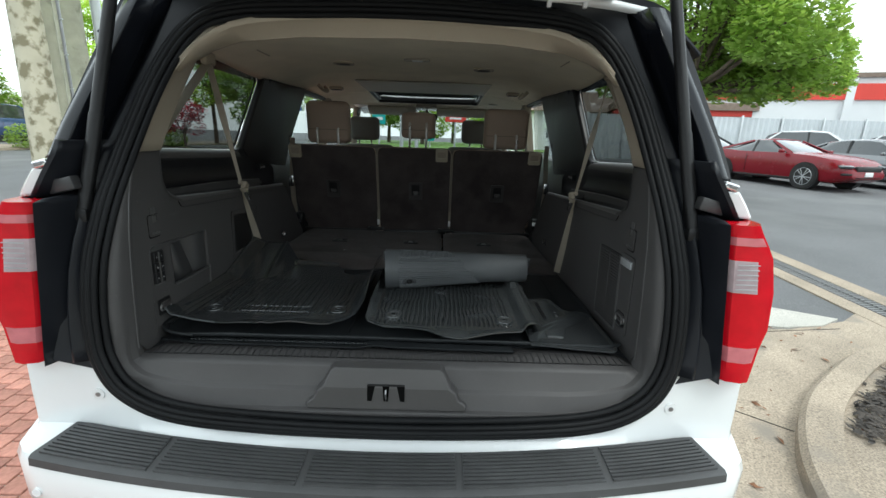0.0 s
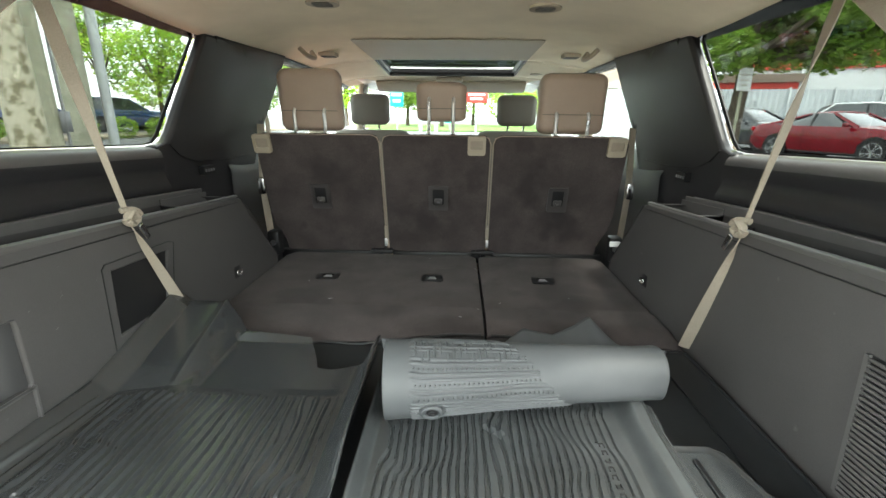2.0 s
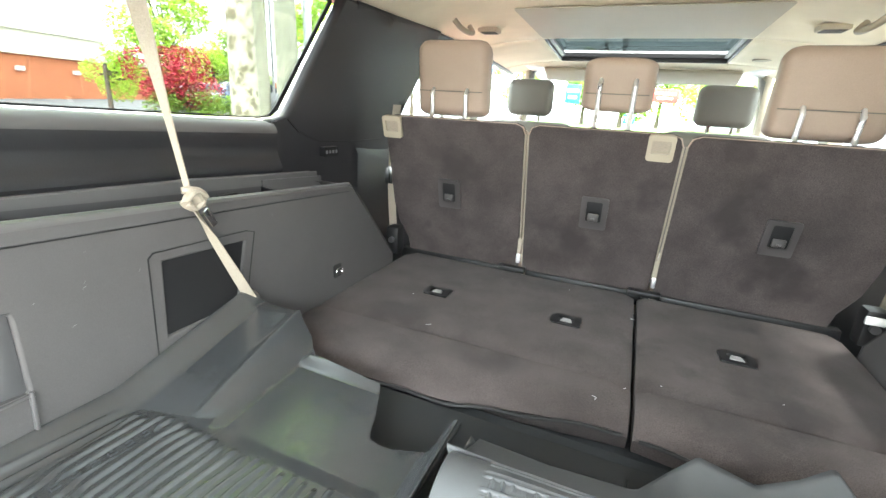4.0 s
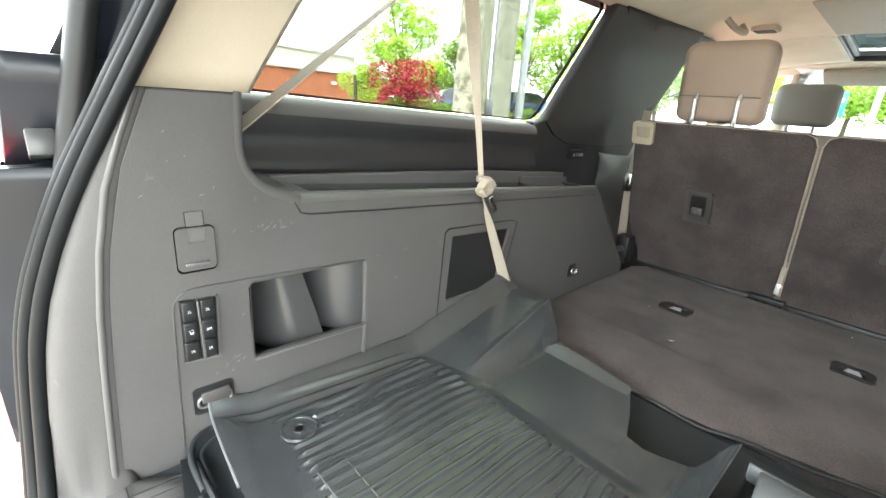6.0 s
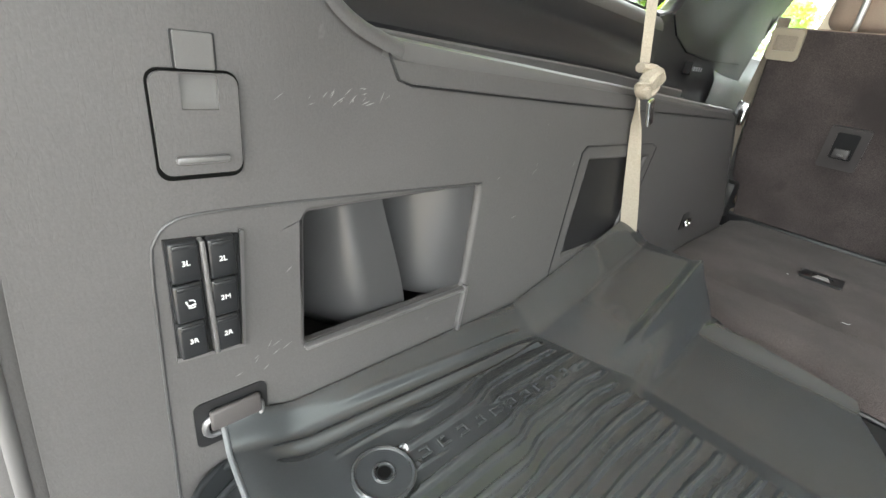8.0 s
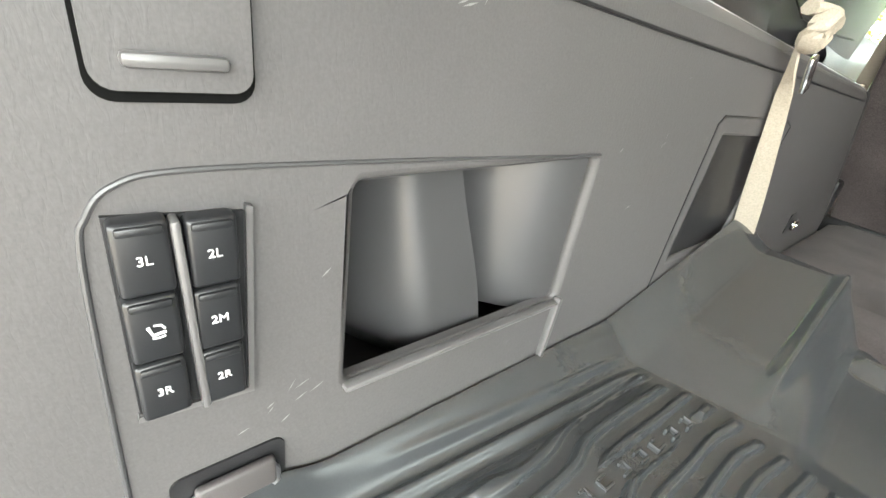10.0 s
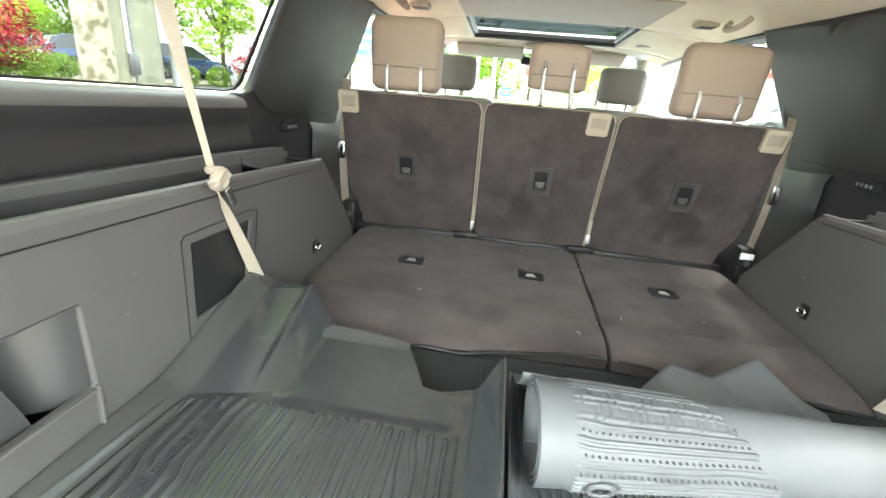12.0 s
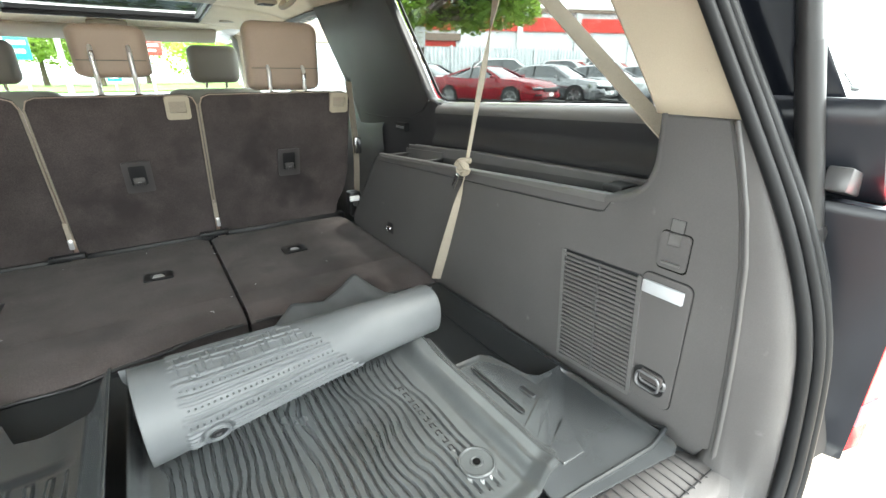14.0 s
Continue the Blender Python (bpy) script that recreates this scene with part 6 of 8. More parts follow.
# left mat with its ramped footwell corner
def left_mat(u, v):
    # more columns where the edge beads run
    x = lerp(-0.702, -0.112, u)
    y0 = table(x, (-0.70, 1.586), (-0.66, 1.583), (-0.44, 1.572), (-0.415, 1.560), (-0.39, 1.556), (-0.36, 1.574), (-0.20, 1.572), (-0.13, 1.64), (-0.112, 1.70))
    y1 = table(x, (-0.70, 2.300), (-0.53, 2.300), (-0.49, 2.262), (-0.318, 2.245), (-0.285, 2.175), (-0.262, 2.115), (-0.23, 2.108), (-0.112, 2.132))
    y = lerp(y0, y1, v)
    z = 0.896
    # side wall against the trim, its shoulder and the bead inside it
    bead = table(y, (1.58, -0.684), (1.62, -0.680), (1.88, -0.660), (2.0, -0.652))
    z += 0.030 * (1 - step(-0.706, bead + 0.002, x))
    keep = step(1.605, 1.64, y) * (1 - step(1.93, 1.985, y))
    z += 0.0050 * math.exp(-((x - bead - 0.004) / 0.0045) ** 2) * keep
    z -= 0.0030 * math.exp(-((x - bead - 0.014) / 0.005) ** 2) * keep
    z += 0.0034 * math.exp(-((x - bead + 0.014) / 0.0035) ** 2) * keep * step(1.66, 1.75, y)
    # ramp up to the side of the footwell
    edge = table(y, (1.98, -0.548), (2.30, -0.562))
    ramp = min(1.0, max(0.0, (y - 1.985 - 0.30 * max(0, x + 0.665) * 0.9) / 0.28)) * 0.078
    side = min(1.0, max(0.0, (x - edge) / 0.046))
    z += ramp * (1 - side)
    z += 0.0065 * math.exp(-((x - edge + 0.002) / 0.009) ** 2) * step(2.0, 2.10, y)
    # footwell floor, and its end wall rising under the seat's edge
    well = step(edge + 0.03, edge + 0.06, x)
    z -= 0.006 * step(1.99, 2.03, y) * well * (1 - step(-0.22, -0.16, x))
    z += 0.016 * step(2.225, 2.262, y) * well * (1 - step(-0.31, -0.285, x))
    # raised flange along the inner edge and a curled rear lip
    z += (0.060 * step(1.60, 1.85, y) + 0.016) * step(-0.168, -0.112, x) ** 1.2
    lip = 1 - step(0, 0.10, v)
    z += (0.006 + 0.014 * wave(x, 0.3, 9)) * lip
    z += 0.014 * (1 - step(-0.70, -0.60, x)) * lip + 0.010 * math.exp(-((x + 0.40) / 0.02) ** 2) * lip
    if -0.648 < x < -0.172 and 1.64 < y < 2.03:
        rib, k = ribs(x, y, 0.0208, -0.10, 0.95)
        far = 1.988 + 0.016 * uneven(k) - 0.30 * max(0.0, -0.60 - x)
        near = 1.655 + 0.010 * uneven(k + 50)
        f = step(-0.648, -0.640, x) * (1 - step(-0.184, -0.176, x)) * step(near, near + 0.016, y) * (1 - step(far - 0.010, far, y))
        g1 = step(0.031, 0.034, math.hypot(x + 0.602, y - 1.687)) * step(0.031, 0.034, math.hypot(x + 0.20, y - 1.70))
        word = 1 - (1 - step(0.0085, 0.011, abs(x + 0.597 - 0.06 * (y - 1.75)))) * step(1.715, 1.725, y) * (1 - step(1.965, 1.975, y))
        z += 0.0055 * rib * f * g1 * word
    return Vector((x, y, z))


lm = mat_from("floor_mat", "black ribbed rubber floor mat with a raised footwell corner", left_mat, 600, 190, M_RUBBER_DARK, ((-0.602, 1.687, 0.898), (-0.200, 1.700, 0.898)))
for k in range(10):
    c = Vector((-0.597 + 0.06 * (k * 0.0245 - 0.02), 1.732 + k * 0.0245, 0.8975))
    for dx, dy, w, h in ((0.0042, 0, 0.0026, 0.0125), (-0.0042, 0.0010, 0.0026, 0.0105 - 0.005 * (k % 2)), (0, 0.0052 - 0.0104 * (k % 3 == 1), 0.0100, 0.0024)):
        part("name_bar", box(c + Vector((dx, dy, 0)), (w, h, 0.0036), 0.0008), M_RUBBER_DARK, lm, smooth=False)
# paler cord along the cut edge, a highlight put into the colour
part("edge_highlight", tube([left_mat(u, 0.0) + Vector((0, -0.001, -0.001)) for u in np.linspace(0.004, 0.26, 24)], 0.0026, 8), M_RUBBER_GREY, lm, "cut edge with its highlight in paler rubber")
part("logo_frame", tube([Vector(p) for p in ((-0.505, 1.668, 0.9002), (-0.285, 1.668, 0.9002), (-0.285, 1.712, 0.9002), (-0.505, 1.712, 0.9002), (-0.505, 1.668, 0.9002))], 0.0013, 6), M_RUBBER_DARK, lm)


# right mat
def right_mat(u, v):
    x = lerp(-0.100, 0.462, u)
    y0 = table(x, (-0.125, 1.70), (-0.09, 1.63), (-0.03, 1.588), (0.10, 1.578), (0.16, 1.545), (0.21, 1.532), (0.33, 1.552), (0.43, 1.568), (0.462, 1.60))
    y1 = table(x, (-0.125, 2.18), (-0.05, 2.15), (0.38, 2.02), (0.42, 2.00), (0.462, 1.975))
    y = lerp(y0, y1, v)
    z = 0.893
    z += 0.026 * (1 - step(-0.100, -0.076, x)) * step(1.62, 1.75, y)
    rim = step(0.385, 0.415, x)
    z += 0.028 * rim - 0.022 * step(0.430, 0.462, x)
    z += 0.010 * step(0.39, 0.42, x) * step(1.90, 1.97, y)
    lip = 1 - step(0, 0.09, v)
    z += (0.004 + 0.016 * wave(x, 0.9, 6)) * lip - 0.002 * (1 - step(0, 0.02, v))
    if -0.075 < x < 0.375 and y > 1.595:
        gap, k = ribs(x + 0.3, y, 0.0150, 0.05, 0.80)
        near = 1.603 + 0.008 * uneven(k)
        f = step(-0.070, -0.062, x) * (1 - step(0.362, 0.372, x)) * step(near, near + 0.014, y)
        g1 = step(0.031, 0.034, math.hypot(x + 0.013, y - 1.683)) * step(0.031, 0.034, math.hypot(x - 0.350, y - 1.660))
        word = 1 - (1 - step(0.0085, 0.011, abs(x - 0.335))) * step(1.700, 1.708, y) * (1 - step(1.885, 1.893, y))
        z -= 0.0052 * gap * f * g1 * word
    return Vector((x, y, z))


rm = mat_from("floor_mat", "dusty black ribbed rubber floor mat with a rolled edge", right_mat, 540, 150, M_RUBBER_MID, ((-0.013, 1.683, 0.895), (0.350, 1.660, 0.895)))
for k in range(10):
    c = Vector((0.335, 1.708 + k * 0.0190, 0.8932))
    for dx, dy, w, h in ((0.0040, 0, 0.0024, 0.0115), (-0.0040, -0.0010, 0.0024, 0.0095 - 0.004 * (k % 2)), (0, 0.0046 - 0.0092 * (k % 3 == 1), 0.0095, 0.0022)):
        part("name_bar", box(c + Vector((dx, dy, 0)), (w, h, 0.0040), 0.0008), M_BLACK, rm, smooth=False)


# footrest mat under it, at the side
def rest_z(x, y):
    """Tilted footrest beside the mat's rim, falling to the flat tray past the chevrons."""
    past = (y - 1.735) - (x - 0.60) * 0.86
    high = step(-0.035, 0.010, past)
    return 0.868 + (0.008 + 0.009 * step(0.42, 0.57, x)) * high + 0.004 * (1 - step(0.44, 0.56, x)) * (1 - high)


def rest_mat(u, v):
    x = lerp(0.415, 0.676, u)
    y1 = table(x, (0.415, 1.905), (0.535, 1.893), (0.552, 1.880), (0.562, 1.84), (0.572, 1.79), (0.592, 1.768), (0.625, 1.766), (0.660, 1.775), (0.676, 1.74))
    y0 = table(x, (0.415, 1.538), (0.55, 1.524), (0.655, 1.510), (0.668, 1.516), (0.676, 1.535))
    y = lerp(y0, y1, v)
    lean = table(x, (0.53, 1.0), (0.548, 3.2), (0.575, 3.2), (0.592, 1.3), (0.60, 1.0))
    e = min((0.676 - x) / 0.010, (y1 - y) / 0.008 / lean)
    return Vector((x, y, rest_z(x, y) + (0.005 * (1 - step(0.3, 1.6, e)) - 0.003 * (1 - step(0, 0.3, e))) * step(0.435, 0.455, x)))


fm = mat_from("footrest_mat", "black rubber footrest mat with moulded bars", rest_mat, 110, 110, M_RUBBER_DARK, ())
for x, y0, y1, r in ((0.456, 1.792, 1.872, 0.004), (0.498, 1.708, 1.868, 0.0045), (0.541, 1.728, 1.764, 0.0055)):
    z = rest_z(x, (y0 + y1) / 2) + 0.0022
    bar = part("moulded_slot", tube([Vector((x + r * p, lerp(y0, y1, q), z)) for p, q in ((-1, 0.03), (-1, 0.97), (0, 1), (1, 0.97), (1, 0.03), (0, 0))], 0.0014, 6, closed=True), M_RUBBER_DARK, fm)
    part("slot_floor", box((x + 0.001, (y0 + y1) / 2, z - 0.0016), (r * 1.5, (y1 - y0) * 0.94, 0.002)), M_BLACK, bar, smooth=False)
bars = ((((0.579, 1.743), (0.570, 1.709), (0.474, 1.652), (0.469, 1.682)), lambda x, y: Vector((x, y, rest_z(x, y) + 0.0030))), (((0.557, 1.667), (0.529, 1.595), (0.478, 1.594), (0.474, 1.627)), lambda x, y: Vector((x, y, 0.8738 + 0.10 * (y - 1.60) - 0.06 * (x - 0.50)))))
for loop, lie in bars:
    pad = part("moulded_chevron", plate(loop, [], lie, (0, 0, -0.010), fill=0.012), M_RUBBER_DARK, fm, smooth=False)
    bevelled(pad, 0.002)

# rolled-up mat on top, with its loose tail behind
roll = thing("rolled_mat", "rolled-up grey rubber floor mat with studded underside", "floor mat", (0.2, 2.0, 0.92), "rubber mats")
A, B = Vector((-0.072, 1.965, 0.966)), Vector((0.472, 2.005, 0.977))
AX = (B - A).normalized()
SIDE = AX.cross(Vector((0, 0, 1))).normalized()
UP = SIDE.cross(AX)


def roll_at(u, a, extra=0.0):
    r = lerp(0.084, 0.057, step(-0.2, 0.9, u)) + 0.004 * math.sin(3 * a + 5 * u) * u + extra - 0.010 * a / (2 * math.pi) * 0.8
    c = A.lerp(B, u)
    return c + (SIDE * math.cos(a) + UP * math.sin(a) * 0.94) * r


START, TURN = -2.6, 2 * math.pi
ROWS = 48


def drift(u, a):
    """Slow waver of the moulded rows along the roll."""
    return 0.22 * math.tanh(5 * noise.noise(Vector((u * 5.5, a * 0.9, 2))))


def pattern_end(a):
    return 0.585 - 0.085 * max(-0.9, min(1.9, a))


def pattern(u, a):
    """Moulded underside: straight bars in pairs between rows of studs, with a slanting end and a hatched band on top."""
    w = a * ROWS / TURN + drift(u, a)
    k = math.floor(w + 0.5)
    end = pattern_end(a) + 0.010 * (k % 2)
    on = step(0.092, 0.097, u) * (1 - step(end - 0.006, end, u))
    bar = (1 - step(0.14, 0.36, abs(w - k))) * (0.0 if k % 3 == 0 else 0.6 + 0.4 * (k % 2))
    if a < -0.15:
        bar = 1 - step(0.14, 0.36, abs(w - k))
    if 0.98 < a < 1.75:
        bar = max(bar * 0.7, 1 - step(0.10, 0.40, abs(math.sin(u * 140 + 0.9 * (a - 1.2)))))
    hole = step(0.024, 0.028, math.hypot((u - 0.165) * 0.545, (a + 0.42) * 0.078))
    return 0.0034 * bar * on * hole


def roll_skin(u, v):
    a = lerp(START, START + 1.04 * TURN, v)
    return roll_at(u, a, pattern(u, a))


def roll_coil(u, v):
    return roll_at(u, lerp(START + 1.04 * TURN, START + 3.1 * TURN, v))


solid(part("rolled_sheet", grid(190, 600, roll_skin), M_RUBBER_GREY, roll), 0.0035)
solid(part("inner_coil", grid(24, 260, roll_coil), M_RUBBER_GREY, roll), 0.0035)
studs = bmesh.new()
for k in range(-12, 9, 3):
    for j in range(34):
        u = 0.105 + j * 0.0165 + 0.006 * (k % 2)
        a = (k - drift(u, k * TURN / ROWS)) * TURN / ROWS
        if u > pattern_end(a) or math.hypot((u - 0.165) * 0.545, (a + 0.42) * 0.078) < 0.028:
            continue
        p = roll_at(u, a, 0.0030)
        nrm = (p - A.lerp(B, u)).normalized()
        bmesh.ops.create_cone(studs, cap_ends=True, segments=5, radius1=0.0021, radius2=0.0007, depth=0.0060, matrix=Matrix.Translation(p) @ nrm.to_track_quat("Z", "Y").to_matrix().to_4x4())
tagged(part("studs", studs, M_RUBBER_GREY, roll), kind="stuff")
p = roll_at(0.165, -0.42, 0.003)
nrm = (p - A.lerp(B, 0.165)).normalized().to_track_quat("Z", "Y").to_matrix().to_4x4()
g = part("grommet", ring(p, 0.017, 0.004, nrm, 24, 8), M_RUBBER_GREY, roll)
part("grommet_core", ring(p, 0.008, 0.003, nrm, 16, 8), M_BLACK, g)


def tail(u, v):
    x = lerp(-0.090, 0.500, u)
    y1 = table(u, (0, 2.190), (0.20, 2.185), (0.42, 2.195), (0.49, 2.245), (0.57, 2.292), (0.64, 2.288), (0.70, 2.275), (0.80, 2.300), (0.885, 2.332), (0.92, 2.27), (0.95, 2.215), (1, 2.195))
    z1 = table(u, (0, 0.900), (0.40, 0.899), (0.48, 0.904), (0.57, 0.919), (0.64, 0.912), (0.70, 0.911), (0.80, 0.926), (0.885, 0.942), (0.93, 0.924), (1, 0.915))
    z = lerp(1.018 - 0.012 * u, z1, v ** 0.62)
    # creases where the loose end buckled
    fold = v * (1 - v) * 4 * step(0.38, 0.52, u)
    z += fold * (0.012 * math.sin(u * 27 + 1.5 * v) - 0.014 * math.exp(-((u - 0.74) / 0.035) ** 2))
    # the loose end curls up again behind the roll
    z -= 0.034 * math.sin(math.pi * v ** 0.9) * step(0.40, 0.54, u)
    return Vector((x, lerp(2.030, y1, v), z))


solid(part("loose_tail", grid(80, 20, tail), M_RUBBER_GREY, roll), 0.0035)

# lint caught in the carpet
rng = random.Random(5)
lint = bmesh.new()
for k in range(11):
    x, y = rng.uniform(-0.62, 0.6), rng.uniform(2.42, 3.05)
    if abs(y - 2.522) < 0.02:
        continue
    a, l = rng.random() * 6.28, rng.uniform(0.001, 0.004) if k % 4 else 0.009
    c = Vector((x, y, 0.8795))
    tube([c, c + Vector((math.cos(a) * l, math.sin(a) * l, 0.0006)), c + Vector((math.cos(a + 0.7) * l * 1.7, math.sin(a + 0.7) * l * 1.7, 0))], 0.0004, 4, lint)
tagged(part("lint", lint, M_LABEL, None, "white threads of lint on the carpeted seat backs", smooth=False), category="lint", kind="stuff")

# ---------------------------------------------------------------- outdoors: ground
ground = part("ground", grid(150, 90, lambda u, v: Vector((lerp(-150, 150, u), lerp(-140, 220, v), ground_z(lerp(-150, 150, u), lerp(-140, 220, v))))), M_ASPHALT, None, "grey asphalt car park and street", smooth=False)
tagged(ground, category="ground", kind="structure")


def slab(loop, h, mat, name, label, category, kind="structure"):
    bm = plate(loop, [], lambda x, y: Vector((x, y, ground_z(x, y) + h)), (0, 0, -h - 0.05))
    ob = part(name, bm, mat, None, label, smooth=False)
    return tagged(ob, category=category, kind=kind)


# the apron's unseen stretch behind the vehicle is cut to suit the bounced light
apron = [(1.15, -0.4), (1.15, 3.6), (2.95, 3.56), (3.56, 3.75), (3.86, 3.95), (3.88, -3.0), (-1.1, -3.0), (-1.1, -0.4)]
# unseen pale slab, added to throw light up onto the roof lining
slab([(-9, -12.6), (-9, -3.0), (9, -3.0), (9, -12.6)], 0.012, M_SLAB, "unseen_bounce_slab", "unseen pale slab added behind the vehicle to bounce light", "pavement")
pavement = slab(apron, 0.012, M_CONCRETE, "pavement", "pale tan concrete apron with hairline joints", "pavement")
part("joint", ribbon([Vector((1.15, 2.98, ground_z(0, 2.98) + 0.0135)), Vector((1.6, 2.65, ground_z(0, 2.65) + 0.0135)), Vector((2.02, 2.31, ground_z(0, 2.31) + 0.0135))], 0.008, 0.002, (0, 1, 0)), M_MULCH, pavement, smooth=False)
part("joint", ribbon([Vector((1.15, 3.3, ground_z(0, 3.3) + 0.0135)), Vector((3.4, 3.6, ground_z(0, 3.6) + 0.0135))], 0.008, 0.002, (0, 1, 0)), M_MULCH, pavement, smooth=False)
ramp = slab([(2.4, 3.64), (2.5, 4.15), (3.08, 4.02), (3.54, 3.78), (3.30, 3.64), (2.96, 3.585)], 0.022, M_SLAB, "pale_slab", "pale worn concrete slab edge", "pavement")
# drain channel with its slotted grate
D0, D1 = Vector((4.30, 6.9, 0)), Vector((4.12, 3.0, 0))
dd = (D1 - D0).normalized()
dn = Vector((-dd.y, dd.x, 0))
drain = thing("drain", "long slotted drain grate set in concrete", "drain", (4.6, 4.9, 0.09), kind="structure")


def strip(a, b, h, n=12):
    return loft([[p + Vector((0, 0, ground_z(0, p.y) + z)) for p, z in ((q + dn * a, -0.04), (q + dn * a, h), (q + dn * b, h), (q + dn * b, -0.04))] for q in [D0.lerp(D1, k / n) for k in range(n + 1)]])


part("drain_surround", strip(-0.33, -0.13, 0.015), M_CONCRETE, drain, smooth=False)
part("drain_surround", strip(0.13, 0.35, 0.015), M_CONCRETE, drain, smooth=False)
part("drain_channel", strip(-0.13, 0.13, 0.004), M_BLACK, drain, smooth=False)
length = (D1 - D0).length
bar_mesh = None
for k in range(int(length / 0.045)):
    for off in (-0.063, 0.063):
        q = D0 + dd * (k * 0.045 + 0.02) + dn * off
        if bar_mesh is None:
            ob = part("grate_bar", box((0, 0, 0), (0.022, 0.105, 0.014), 0.002), M_GRATE, drain, smooth=False)
            bar_mesh = ob.data
        else:
            ob = new("grate_bar", bar_mesh)
            ob.parent = drain
            ob.matrix_parent_inverse = drain.matrix_world.inverted()
        ob.location = (q.x, q.y, ground_z(0, q.y) + 0.010)
        ob.rotation_euler = (0, 0, math.atan2(dd.y, dd.x))

# kerbed island
isl = [(1.52, 0.6), (1.60, 1.45), (1.75, 1.90), (1.96, 2.23), (2.24, 2.53), (2.60, 2.80), (2.94, 3.02), (3.3, 3.15), (3.6, 2.9), (3.7, 2.2), (3.7, 0.5), (3.6, -2.0), (1.6, -2.0)]
line = smooth_line([(x, y, 0) for x, y in isl], 4)
kerb = thing("kerb", "curved tan concrete kerb round a planted island", "kerb", (2.3, 2.5, 0), kind="structure")
prev = None
seg = [line[i:i + 5] for i in range(0, len(line) - 4, 4)]
for s_ in seg:
    rings = []
    for i, p in enumerate(s_):
        a, b = s_[max(i - 1, 0)], s_[min(i + 1, len(s_) - 1)]
        d = (b - a).normalized()
        nr = Vector((d.y, -d.x, 0))
        z = ground_z(0, p.y)
        rings.append([Vector((p.x, p.y, z - 0.05)), Vector((p.x, p.y, z + 0.085)), Vector((p.x, p.y, z + 0.115)) + nr * 0.025, Vector((p.x, p.y, z + 0.12)) + nr * 0.17, Vector((p.x, p.y, z - 0.05)) + nr * 0.18])
    part("kerb_stone", loft(rings), M_CONCRETE, kerb)
inner = [(p.x, p.y) for p in line]
bed = slab([(2.75 + (x - 2.75) * 0.90, 1.0 + (y - 1.0) * 0.94) for x, y in inner], 0.10, M_CONCRETE, "island_bed", "sandy island surface with mulch and dead leaves", "ground")
rng = random.Random(4)
leaves = bmesh.new()
for k in range(620):
    t = rng.random()
    i = rng.randrange(14, 30)
    p = line[i].lerp(Vector((2.9, 1.3, 0)), 0.17 + 0.06 * abs(rng.gauss(0, 1)))
    r = rng.uniform(0.012, 0.035)
    c = Vector((p.x + rng.gauss(0, 0.03), p.y + rng.gauss(0, 0.03), ground_z(0, p.y) + 0.108 + rng.random() * 0.012))
    a = rng.random() * 6.3
    vs = [leaves.verts.new(c + Vector((r * q * math.cos(a + w), r * q * math.sin(a + w), rng.uniform(0, 0.012)))) for q, w in ((1.2, 0), (0.5, 0.7), (0.5, 2.4), (1.1, 3.2), (0.45, 4.6))]
    leaves.faces.new(vs)
tagged(part("mulch", leaves, M_MULCH, None, "dark mulch chips and curled leaves along the kerb", smooth=False), category="mulch", kind="stuff")
leaves = bmesh.new()
for k in range(150):
    x, y = rng.uniform(1.2, 3.3), rng.uniform(1.2, 3.7)
    r = rng.uniform(0.006, 0.034)
    a = rng.random() * 6.3
    vs = [leaves.verts.new(Vector((x + r * q * math.cos(a + w), y + r * q * math.sin(a + w), ground_z(0, y) + 0.016 + rng.uniform(0, 0.015)))) for q, w in ((1.2, 0), (0.5, 0.7), (0.5, 2.4), (1.1, 3.2), (0.45, 4.6))]
    leaves.faces.new(vs)
tagged(part("dead_leaves", leaves, M_DEAD_LEAF, None, "scattered brown dead leaves on the concrete", smooth=False), category="leaves", kind="stuff")

# brick walk on the other side
walk_base = slab([(-1.15, -2.5), (-1.15, 9.0), (-3.6, 9.0), (-3.6, -2.5)], 0.006, M_MORTAR, "brick_walk", "red brick paved walk beside the vehicle", "pavement")
brick_mesh = None
rest = bmesh.new()
for i in range(23):
    for j in range(112):
        x = -1.2 - i * 0.104
        y = -2.4 + j * 0.100 + (0.05 if i % 2 else 0)
        near = x > -2.9 and 1.2 < y < 3.4
        if not near and not (0.2 < y < 6.5):
            continue
        c = Vector((x - 0.05, y, ground_z(0, y) + 0.008))
        if near:
            if brick_mesh is None:
                ob = part("brick", box((0, 0, 0), (0.098, 0.094, 0.014), 0.003, 1), M_BRICK_PAVE, walk_base, smooth=False)
                brick_mesh = ob.data
            else:
                ob = new("brick", brick_mesh)
                ob.parent = walk_base
            ob.location = c
        else:
            box(c, (0.098, 0.094, 0.014), 0, bm=rest)
tagged(part("far_bricks", rest, M_BRICK_PAVE, walk_base, smooth=False), kind="stuff")

# far street kerb, verge and hedge on that side
verge = slab([(-9.5, 30), (-18.5, 12.0), (-21, 13), (-12, 32)], 0.12, M_CONCRETE, "far_kerb", "pale kerb and verge across the lane", "kerb")


